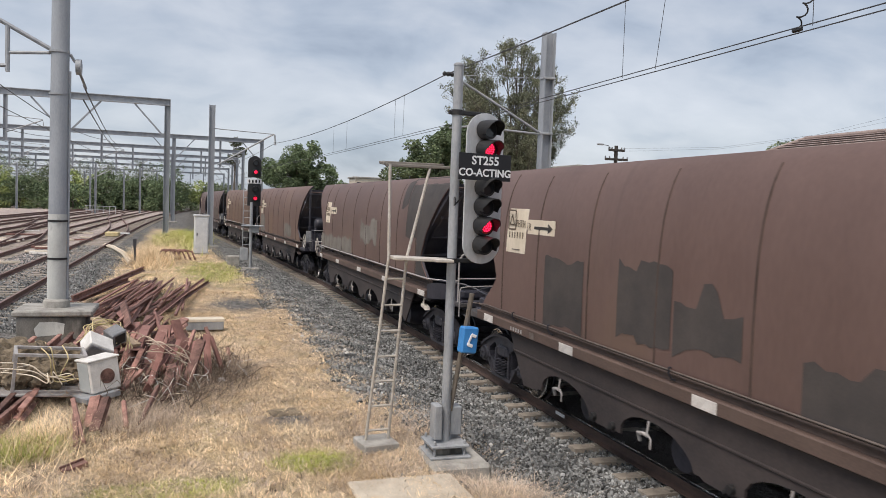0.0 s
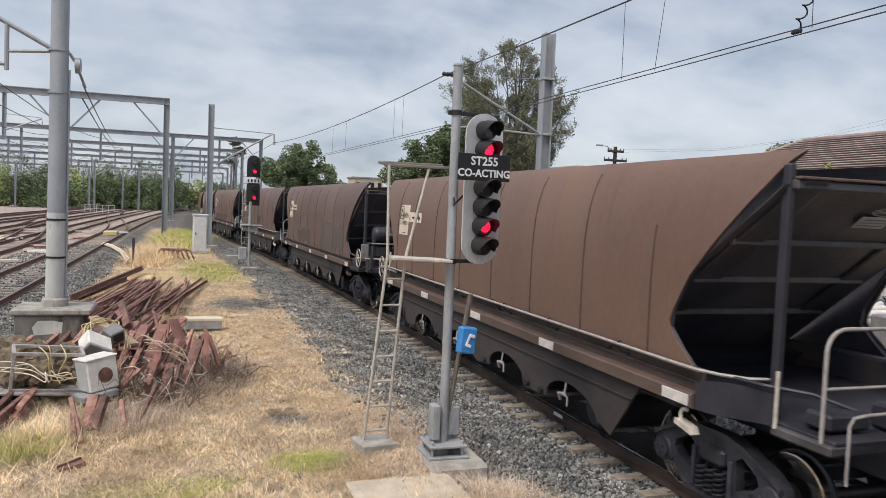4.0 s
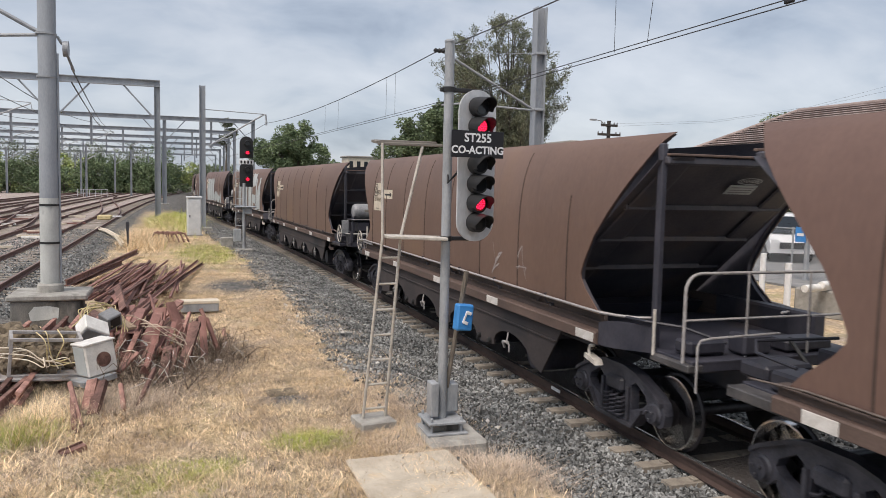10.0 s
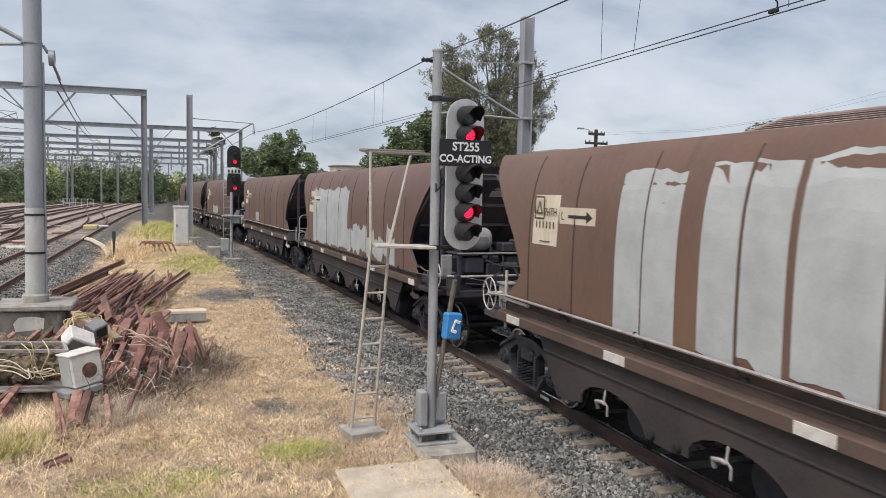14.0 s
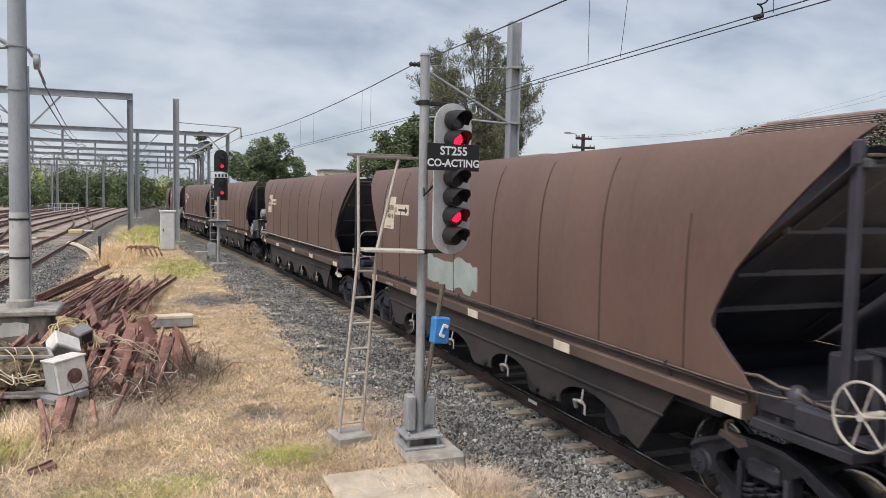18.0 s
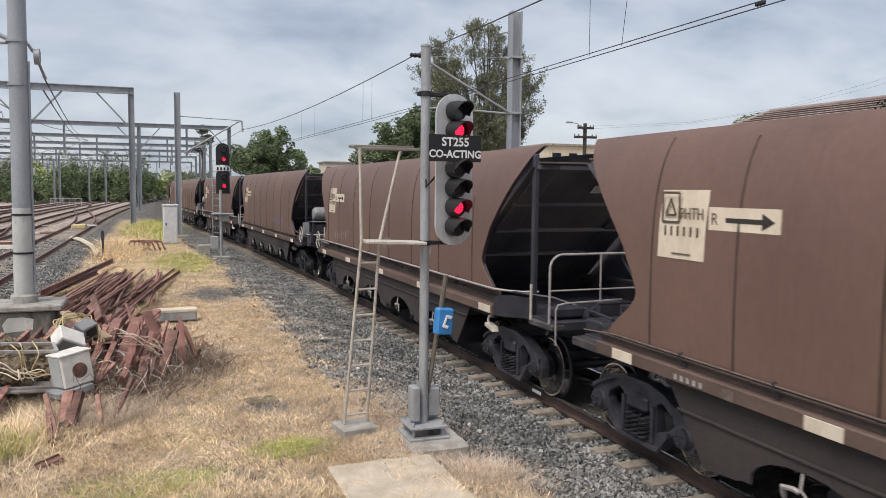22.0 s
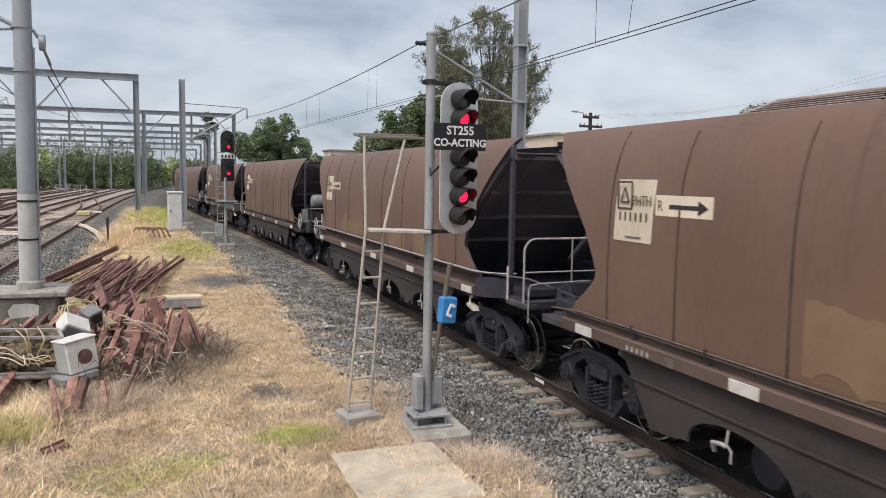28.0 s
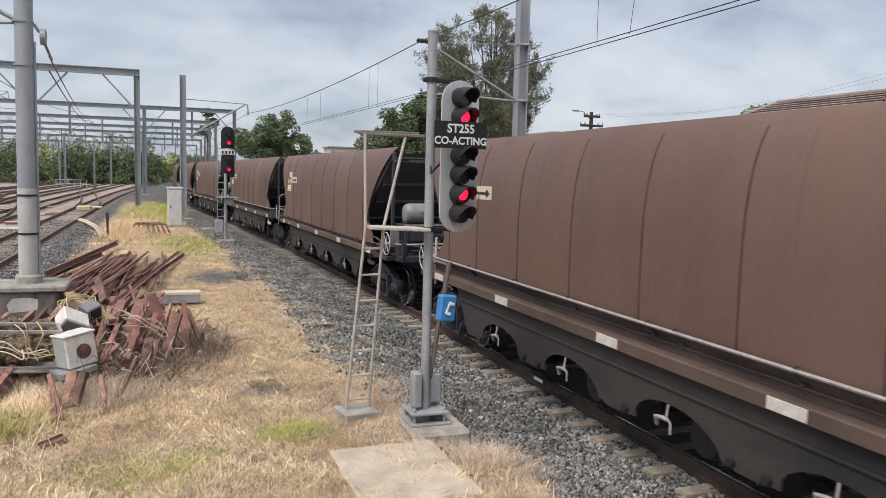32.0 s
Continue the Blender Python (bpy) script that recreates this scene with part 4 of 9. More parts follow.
WHEEL_PALE, WHEEL_DARK = handwheel_pieces(M_HANDWHITE), handwheel_pieces(M_OLIVEPATCH)


def handwheel(w, pieces, label, at):
    rim = part("handwheel", pieces[0], None, w, label, at=at)
    part("hub", pieces[1], None, rim)
    for k in range(6):
        part("spoke", pieces[2], None, rim, at=pose(0, 0, 0, 60 * k + 17, 0, 0))


PH = letters("PHTH", 0.17)
ARROW_L, ARROW_R = letters("L", 0.17), letters("R", 0.17)
ON_SIDE = Matrix(((0, 0, -1, 0), (-1, 0, 0, 0), (0, 1, 0, 0), (0, 0, 0, 1)))


def ink(mesh):
    mesh.materials.clear()
    mesh.materials.append(M_FADEDINK)
    return mesh


DANGER = letters("DANGER", 0.072, 0.001, 0.0015)
DANGER.materials.append(M_GREYPATCH)
for me_ in (PH, ARROW_L, ARROW_R):
    ink(me_)


def deck(sign, length):
    """Pieces of the end platform: floor, two long beams, a light head stock and, on the equipped end, two corner stubs; sign -1 leading end."""
    e = sign * L / 2
    y0, y1 = e - sign * 2.3, e + sign * length
    out = [("end_platform", Shape().box((0, (y0 + y1) / 2, 1.29), (2.5, abs(y1 - y0), 0.05), None, 0.01))]
    for x in (-0.35, 0.35):
        out.append(("platform_beam", Shape().box((x, (y0 + y1) / 2, 1.05), (0.16, abs(y1 - y0) - 0.1, 0.40), None, 0.02)))
    out.append(("head_stock", Shape().box((0, y1 - sign * 0.05, 1.24), (2.46, 0.10, 0.13), None, 0.02)))
    for x in (-1.18, 1.18) if length == 0.75 else ():
        out.append(("corner_stub", Shape().box((x, y1 - sign * 0.06, 1.42), (0.10, 0.12, 0.42), None, 0.01)))
    return [(n, s.mesh(n, M_END)) for n, s in out]


def coupler(sign, length):
    s = Shape()
    e = sign * (L / 2 + length)
    s.box((0, e - sign * 0.06, 1.0), (0.32, 0.16, 0.28), None, 0.04)
    s.beam((0, e - sign * 0.2, 0.97), (0, e + sign * (1.30 if length == 0.75 else 0.60 if length < 0 else 0.34), 0.93), 0.20, 0.18, 0.04)
    return s


def corner_post(side, sign):
    s = Shape()
    e = sign * (L / 2 - 0.19)
    s.box((side * 1.170, e, 2.50), (0.08, 0.10, 2.5), None, 0.015)
    return s


def hopper_bottom():
    s = Shape()
    s.prism([(-5.1, 1.5), (5.1, 1.5), (4.6, 0.9), (-4.6, 0.9)], -1.15, 1.15)
    for g in (-1, 1):
        s.box((0.0, g * 4.95, 1.15), (2.3, 1.4, 0.3), None, 0.05)
    return s


SHELL = [{(g, k): hopper_shell(g, SHEET_LOW[k]).mesh("side_sheet", [m, M_SLOPE], 40) for g in (-1, 1) for k in "AB"} for m in (M_BODY, M_BODYDULL, M_BODYWARM)]
ENDS = {g: end_sheet(g).mesh("end_sheet", M_SLOPE) for g in (-1, 1)}
RIBS = [end_rib(g, f).mesh("end_rib", M_SLOPE) for g in (-1, 1) for f in (0.28, 0.50, 0.72, 1.0)]
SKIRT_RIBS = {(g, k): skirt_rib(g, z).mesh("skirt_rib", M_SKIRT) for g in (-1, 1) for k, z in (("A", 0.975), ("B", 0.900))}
BRACES = [corner_brace(a, b).mesh("corner_brace", M_SLOPE) for a in (-1, 1) for b in (-1, 1)]
LIPS = {g: lip(g).mesh("end_rim", M_SILL) for g in (-1, 1)}
FLANGES = {(a, b): cut_flange(a, b).mesh("edge_flange", M_SLOPE) for a in (-1, 1) for b in (-1, 1)}
SEAMS = {k: [skin_strip(g, -L / 2 + 1.95 + 1.6 * i, 0.034, 0.010, low, 3.74).mesh("weld_seam", M_SEAM) for g in (-1, 1) for i in range(1, 7)]
         + [skin_strip(g, y, 0.034, 0.010, low, 3.1 if y < 0 else 3.8).mesh("weld_seam", M_SEAM) for g in (-1, 1) for y in (-L / 2 + 1.95, L / 2 - 1.84)] for k, low in SHEET_LOW.items()}
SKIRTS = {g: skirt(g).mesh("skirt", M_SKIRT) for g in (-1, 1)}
WEBS = {(g, k): sill_web(g, k).mesh("sill_web", M_WEB) for g in (-1, 1) for k in "AB"}
CLIPS = {g: pipe_clip(g).mesh("pipe_clip", M_BOGIE, 40) for g in (-1, 1)}
SILLS = {(g, k): side_sill(g, k).mesh("side_sill", M_SILL) for g in (-1, 1) for k in "AB"}
PIPES = {(g, k): grab_pipe(g, k).mesh("grab_pipe", m, 40) for g in (-1, 1) for k, m in (("A", M_RAILPIPE), ("B", M_BROWNPIPE))}
PODS = [door_gear(c).mesh("discharge_door", M_END, 40) for c in ARCHES]
LATCH = door_latch().mesh("door_latch", M_BLACK, 40)
HANDLES = [door_handle(c).mesh("door_handle", M_RAILPIPE, 40) for c in ARCHES]
CLIP_AT = {"A": (-4.9, -3.0, -1.35, -0.85, 0.9, 2.6, 4.4), "B": (-5.2, -2.2, 0.6, 3.6, 4.9)}
BOTTOM = hopper_bottom().mesh("hopper_bottom", M_END)
REFLECT = {(k, m.name): Shape().box((0, 0, 0), (0.012, ln, h), None, 0.003).mesh("reflector_plate", m) for k, ln, h in (("A", 0.46, 0.120), ("B", 0.40, 0.125)) for m in (M_WHITE, M_PLATE)}
SILL_MARKS = [("sill_number_bar", 12.35 - 0.10 * k, Shape().box((0, 0, 0), (0.008, 0.045, 0.055)).mesh("sill_number_bar", M_RAILPIPE)) for k in range(5)] + [("sill_plate", 11.55, Shape().box((0, 0, 0), (0.010, 0.16, 0.10), None, 0.003).mesh("sill_plate", M_BROWNPIPE))]
POSTS = {(a, b): corner_post(a, b).mesh("corner_post", M_END) for a, b in ((-1, -1), (1, 1))}
DECKS = {k: deck(*k) for k in ((-1, 0.62), (-1, 0.75), (1, -0.14), (1, 0.20))}
COUPLERS = {k: coupler(*k).mesh("coupler", M_BOGIE, 40) for k in DECKS}


def data_panels(w, rng, letter):
    y0 = -L / 2 + 12.77
    plate = Shape()
    rows = [(2.50, side_x(2.5)), (2.85, side_x(2.85)), (3.22, side_x(3.22))]
    o = []
    for z, x in rows:
        o += [(-(x + 0.006), y0, z), (-(x + 0.006), y0 - 0.76, z)]
    plate.put(o, [(0, 1, 3, 2), (2, 3, 5, 4)])
    p = part("data_panel", plate, M_PLATE, w, "cream panel with a triangle and black lettering")
    s = Shape()
    x = -(side_x(2.90) + 0.012)
    y, z = y0 - 0.20, 3.04
    frame_lines, s2 = 0, Shape()
    for a, b in (((y - 0.14, z - 0.16), (y + 0.14, z - 0.16)), ((y + 0.14, z - 0.16), (y + 0.14, z + 0.15)), ((y + 0.14, z + 0.15), (y - 0.14, z + 0.15)), ((y - 0.14, z + 0.15), (y - 0.14, z - 0.16)), ((y - 0.085, z - 0.085), (y + 0.085, z - 0.085)), ((y + 0.085, z - 0.085), (y, z + 0.085)), ((y, z + 0.085), (y - 0.085, z - 0.085))):
        frame_lines += 1
        (s if frame_lines < 5 else s2).beam((x, *a), (x, *b), 0.006, 0.026)
    # bars in place of the running number
    for k in range(6):
        part("number_bar", Shape().box((-(side_x(2.75) + 0.011), y0 - 0.12 - 0.105 * k, 2.79), (0.006, 0.024, 0.10)), M_FADEDINK, p)
    part("text_bar", Shape().box((-(side_x(2.56) + 0.010), y0 - 0.40, 2.555), (0.006, 0.30, 0.016)), M_BROWNPIPE, p)
    part("square_mark", s, M_FADEDINK, p)
    part("triangle_mark", s2, M_FADEDINK, p)
    part("class_letters", PH, None, p, at=pose(x - 0.004, y0 - 0.545, 2.97) @ ON_SIDE @ Matrix.Diagonal((0.86, 1.0, 1.0, 1.0)))
    arrow = Shape()
    xx = side_x(2.93) + 0.002
    arrow.box((-xx, y0 - 1.27, 2.93), (0.01, 0.95, 0.245))
    a = part("arrow_panel", arrow, M_PLATE, w, "cream panel with a black arrow")
    d = Shape()
    d.box((-xx - 0.006, y0 - 1.29, 2.93), (0.005, 0.50, 0.045))
    d.put([(-xx - 0.008, y0 - 1.52, 3.01), (-xx - 0.008, y0 - 1.52, 2.85), (-xx - 0.008, y0 - 1.68, 2.93)], [(0, 1, 2)])
    part("arrow", d, M_INK, a)
    part("letter", ARROW_R if letter == "R" else ARROW_L, None, a, at=pose(-xx - 0.006, y0 - 0.88, 2.93) @ ON_SIDE)


def danger_notice(w):
    """Notice on the underside of the sloping end, read from in front."""
    slope = pose(0.24, -L / 2 + 0.53, 3.26, 143.4, 0, 0)
    p = part("notice_plate", Shape().box(slope @ Vector((0, 0, 0.045)), (0.42, 0.19, 0.012), slope.to_3x3(), 0.003), M_GREYPATCH, w, "pale notice plate")
    n = 20
    ring = [[slope @ Vector((0.02 + r * 0.19 * math.cos(2 * math.pi * k / n), 0.185 + q * math.sin(2 * math.pi * k / n), 0.05)) for k in range(n)] for r, q in ((1.0, 0.068), (0.90, 0.052))]
    part("oval_mark", Shape().put(ring[0] + ring[1], [(k, (k + 1) % n, n + (k + 1) % n, n + k) for k in range(n)]), M_GREYPATCH, p)
    part("notice_letters", DANGER, None, p, at=slope @ pose(0.02, 0.185, 0.05))
    for k in range(3):
        part("notice_bar", Shape().box((0, 0, 0), (0.34, 0.012, 0.004), slope.to_3x3()), M_TANK, p, at=Matrix.Translation(slope @ Vector((0, 0.05 - 0.05 * k, 0.053))))


def lifting_lug(w, y, z, size, coat, label):
    """Cast foot with a hook, below the sill's end."""
    s = Shape()
    s.put([(x, y + q * size, z + h * size) for x in (-1.46, -1.34) for q, h in ((-0.15, -0.155), (0.15, -0.10), (0.13, -0.04), (-0.11, -0.085))], [(0, 1, 2, 3), (7, 6, 5, 4), (0, 4, 5, 1), (1, 5, 6, 2), (2, 6, 7, 3), (3, 7, 4, 0)])
    lug = part("lifting_lug", s, coat, w, label, smooth=40)
    hook = [(-1.42, y + 0.085 * size * math.cos(a), z + 0.085 * size * math.sin(a)) for a in [-1.5 + 3.4 * k / 10 for k in range(11)]]
    part("lug_hook", Shape().tube(hook, 0.022 * size, 6), coat, lug, smooth=40)


def end_side_plate(w, sign, reach):
    """Dark plate that closes the frame between the sill's end and the platform."""
    y0, y1 = (SILL_Y[0], -L / 2 + reach) if sign < 0 else (SILL_Y[1], L / 2 - reach)
    for x in (-1.27, 1.27):
        p = part("end_side_plate", Shape().box((x, (y0 + y1) / 2, 1.345), (0.03, abs(y1 - y0), 0.33), None, 0.006), M_END, w)
        for f in (0.3, 0.72):
            part("plate_stiffener", Shape().box((x + (0.03 if x > 0 else -0.03), y0 + (y1 - y0) * f, 1.36), (0.05, 0.05, 0.38), None, 0.008), M_END, p)


def rail_end(w):
    """Loop handrail and steps of the plain leading end."""
    e = -L / 2
    s = Shape()
    arc = [(-1.28 + 0.20 - 0.20 * math.cos(a), e - 0.50, 2.08 + 0.20 * math.sin(a)) for a in [math.pi / 2 * k / 6 for k in range(7)]]
    s.tube([(-1.28, e - 0.50, 1.25)] + arc + [(-q[0], q[1], q[2]) for q in arc[::-1]] + [(1.28, e - 0.50, 1.25)], 0.019, 8)
    s.tube([(-1.27, e - 0.52, 1.76), (1.27, e - 0.52, 1.76)], 0.015, 6)
    for x in (-0.45, 0.45):
        s.tube([(x, e - 0.53, 1.30), (x, e - 0.53, 2.28)], 0.014, 6)
    part("handrail", s, M_RAILPIPE, w, "grey tubular loop handrail", smooth=40)
    s = Shape()
    s.tube([(-1.40, e - 0.90, 1.05), (-1.40, e - 0.90, 1.55), (-1.38, e - 0.92, 1.62), (-1.25, e - 0.93, 1.64), (-0.35, e - 0.93, 1.66)], 0.013, 6)
    part("end_grab_rail", s, M_RAILPIPE, w, smooth=40)
    s = Shape()
    s.tube([(-1.30, e + 0.03, 1.26), (-1.30, e + 0.03, 1.80)], 0.020, 8)
    part("stanchion", s, M_HANDWHITE, w)
    s = Shape()
    s.box((-1.20, e - 0.27, 1.235), (0.22, 0.72, 0.10), None, 0.02)
    part("side_step", s, M_GREYSTEEL, w)
    # Dark box added to hide the sky-lit inner face of the far sill.
    part("far_locker", Shape().box((1.22, e + 1.0, 1.47), (0.22, 1.9, 0.36), None, 0.03), M_END, w)
    lifting_lug(w, e + 1.20, 1.06, 1.0, M_HANDWHITE, "pale cast lifting lug")
    # plate that sweeps inward from the sill's end to the platform
    run = [(1.04, -1.440, 1.19, 1.48), (0.88, -1.425, 1.19, 1.52), (0.68, -1.375, 1.20, 1.55), (0.46, -1.305, 1.22, 1.56), (0.26, -1.262, 1.24, 1.56), (0.08, -1.250, 1.26, 1.56)]
    for side in (-1, 1):
        s = Shape()
        o = [(side * -q, e + y_, z_) for y_, q, lo, hi in run for q, z_ in ((q, lo), (q, hi), (q + 0.03, hi), (q + 0.03, lo))]
        s.put(o, [(4 * i + j, 4 * i + (j + 1) % 4, 4 * i + 4 + (j + 1) % 4, 4 * i + 4 + j) for i in range(len(run) - 1) for j in range(4)] + [(0, 1, 2, 3), (23, 22, 21, 20)])
        part("end_side_plate", s, M_END, w)
    s = Shape()
    for x, y, z, a, b, c in ((-0.9, -0.30, 1.42, 0.5, 0.3, 0.16), (-0.3, -0.42, 1.45, 0.4, 0.3, 0.24), (0.5, -0.35, 1.40, 0.7, 0.35, 0.14)):
        part("valve_box", Shape().box((x, e + y, z), (a, b, c), None, 0.03), M_END, w)
    s.tube([(-1.30, e + 0.8, 1.60), (-1.30, e + 0.2, 1.63), (-1.0, e - 0.1, 1.60), (-0.6, e - 0.4, 1.45)], 0.02, 6)
    part("brake_pipe", s, M_END, w, smooth=40)
    part("air_hose", Shape().tube([(0.2, e - 0.5, 1.5), (0.3, e - 0.85, 1.1), (0.25, e - 1.1, 1.0)], 0.025, 6), M_BLACK, w, smooth=40)


def tank_end(w, rng, coat):
    """Air tank, brake gear and handwheels of the equipped leading end."""
    e = -L / 2
    s = Shape().box((-0.36, e - 0.28, 2.03), (1.60, 0.66, 0.04), None, 0.01)
    for x in (-1.08, -0.42, 0.32):
        for y in (-0.54, -0.04):
            part("shelf_post", Shape().box((x, e + y, 1.66), (0.08, 0.08, 0.72), None, 0.01), M_END, w)
    part("equipment_shelf", s, M_END, w)
    part("shelf_edge", Shape().box((-0.36, e - 0.618, 2.04), (1.60, 0.016, 0.03), None, 0.004), M_RAILPIPE, w)
    s = Shape().lathe([(-0.36, 0.02), (-0.355, 0.14), (-0.335, 0.195), (-0.28, 0.232), (-0.21, 0.24), (0.22, 0.24), (0.29, 0.232), (0.345, 0.195), (0.365, 0.14), (0.37, 0.02)], "X", (-0.70, e - 0.28, 2.30), 28)
    tank = part("air_tank", s, coat, w, "grey dish-ended air tank" if coat == M_TANK else "blackened dish-ended air tank", smooth=60)
    part("tank_strap", Shape().lathe([(-0.010, 0.24), (-0.010, 0.247), (0.010, 0.247), (0.010, 0.24)], "X", (-0.88, e - 0.28, 2.30), 28), coat, tank)
    part("rating_plate", Shape().box((-0.58, e - 0.515, 2.32), (0.26, 0.016, 0.08), None, 0.006), M_OLIVEPATCH, tank)
    for x in (-1.02, -0.36):
        part("tank_cradle", Shape().box((x, e - 0.28, 2.10), (0.04, 0.36, 0.09), None, 0.01), M_END, tank)
    for x in (-0.9, -0.62, -0.42):
        part("tank_fitting", Shape().tube([(x, e - 0.28, 2.54), (x, e - 0.28, 2.585)], 0.014, 6), M_END, tank)
    part("relay_box", Shape().box((-1.34, e - 0.50, 1.80), (0.22, 0.06, 0.42), None, 0.012), M_TANK, w, "pale grey box")
    handwheel(w, WHEEL_PALE, "cream spoked handbrake wheel", pose(-1.46, e - 0.22, 1.58))
    handwheel(w, WHEEL_DARK, "dark spoked handbrake wheel", pose(1.44, e - 0.30, 1.58) @ pose(0, 0, 0, 0, 0, 180))
    part("wheel_bracket", Shape().box((-1.20, e - 0.42, 1.42), (0.10, 0.34, 0.50), None, 0.02), M_BOGIE, w)
    part("gate_bar", Shape().tube([(-1.44, e - 0.42, 1.585), (-1.1, e - 0.70, 1.59), (0.5, e - 0.70, 1.60), (1.2, e - 0.70, 1.60)], 0.022, 8), M_RAILPIPE, w, "pale grey tubular bar", smooth=40)
    for x, y, z, a, b, c in ((-0.75, -0.36, 1.80, 0.40, 0.44, 0.32), (-0.30, -0.40, 1.58, 0.40, 0.35, 0.50), (0.08, -0.36, 1.70, 0.30, 0.42, 0.58), (0.46, -0.42, 1.62, 0.36, 0.42, 0.50), (0.86, -0.40, 1.50, 0.36, 0.36, 0.38),
                             (-1.15, 0.52, 1.40, 0.40, 0.9, 0.20), (0.02, -0.28, 2.14, 0.26, 0.36, 0.20), (0.26, -0.30, 2.17, 0.20, 0.30, 0.26), (-0.62, -0.30, 1.46, 0.3, 0.3, 0.22), (1.08, -0.25, 1.70, 0.12, 0.30, 0.30), (-0.05, 0.5, 1.6, 1.7, 0.3, 0.6)):
        part("valve_box", Shape().box((x, e + y, z), (a, b, c), None, 0.03), M_END, w)
    for x, y, z, r, h, m in ((0.42, -0.30, 2.16, 0.10, 0.14, M_END), (-0.05, -0.62, 1.78, 0.085, 0.16, M_BOGIE), (0.62, -0.62, 1.80, 0.11, 0.12, M_TANK)):
        part("brake_cylinder", Shape().lathe([(-h, 0.02), (-h, r * 0.9), (-h * 0.8, r), (h * 0.8, r), (h, r * 0.9), (h, 0.02)], "X", (x, e + y, z), 14), m, w, smooth=40)
    for pts, r in (([(-0.55, e - 0.66, 1.90), (-0.30, e - 0.68, 1.80), (0.10, e - 0.70, 1.76), (0.40, e - 0.66, 1.84)], 0.02), ([(-1.0, e - 0.68, 1.45), (-0.4, e - 0.72, 1.40), (0.3, e - 0.72, 1.44), (0.9, e - 0.70, 1.40)], 0.018), ([(-0.2, e - 0.66, 2.0), (-0.18, e - 0.72, 1.70), (-0.22, e - 0.72, 1.32)], 0.016), ([(0.5, e - 0.64, 2.0), (0.55, e - 0.74, 1.62), (0.52, e - 0.72, 1.3)], 0.02), ([(-0.95, e - 0.5, 1.55), (-0.6, e - 0.74, 1.50), (-0.3, e - 0.74, 1.66)], 0.015)):
        part("brake_pipe", Shape().tube(pts, r, 6), M_END, w, smooth=40)
    for k in range(4):
        x = 0.05 + 0.30 * k
        s = Shape().tube([(x, e - 0.68, 1.75 - 0.10 * k), (x + 0.10, e - 0.86, 1.45 - 0.06 * k), (x + 0.26, e - 1.0, 1.20 - 0.03 * k), (x + 0.24, e - 1.25, 1.10)], 0.020, 6)
        part("air_hose", s, M_BLACK, w, smooth=40)
    part("side_step", Shape().box((-1.24, e + 0.45, 1.20), (0.34, 1.1, 0.10), None, 0.012), M_END, w)
    part("lever_box", Shape().box((-1.26, e + 0.30, 1.36), (0.26, 0.46, 0.24), None, 0.03), M_END, w)
    part("release_valve", Shape().lathe([(1.46, 0.02), (1.46, 0.09), (1.54, 0.10), (1.60, 0.06), (1.62, 0.02)], "Z", (-1.24, e + 0.62, 0), 12), M_BOGIE, w, smooth=40)
    part("release_pipe", Shape().tube([(-1.36, e + 1.25, 1.60), (-1.38, e + 0.95, 1.64), (-1.34, e + 0.75, 1.58), (-1.26, e + 0.62, 1.56), (-1.30, e + 0.40, 1.52), (-1.36, e + 0.05, 1.54)], 0.018, 6), M_BROWNPIPE, w, smooth=40)
    lifting_lug(w, e + 1.22, 1.07, 0.9, M_WEB, "grimy brown cast lifting lug")
    end_side_plate(w, -1, 0.10)


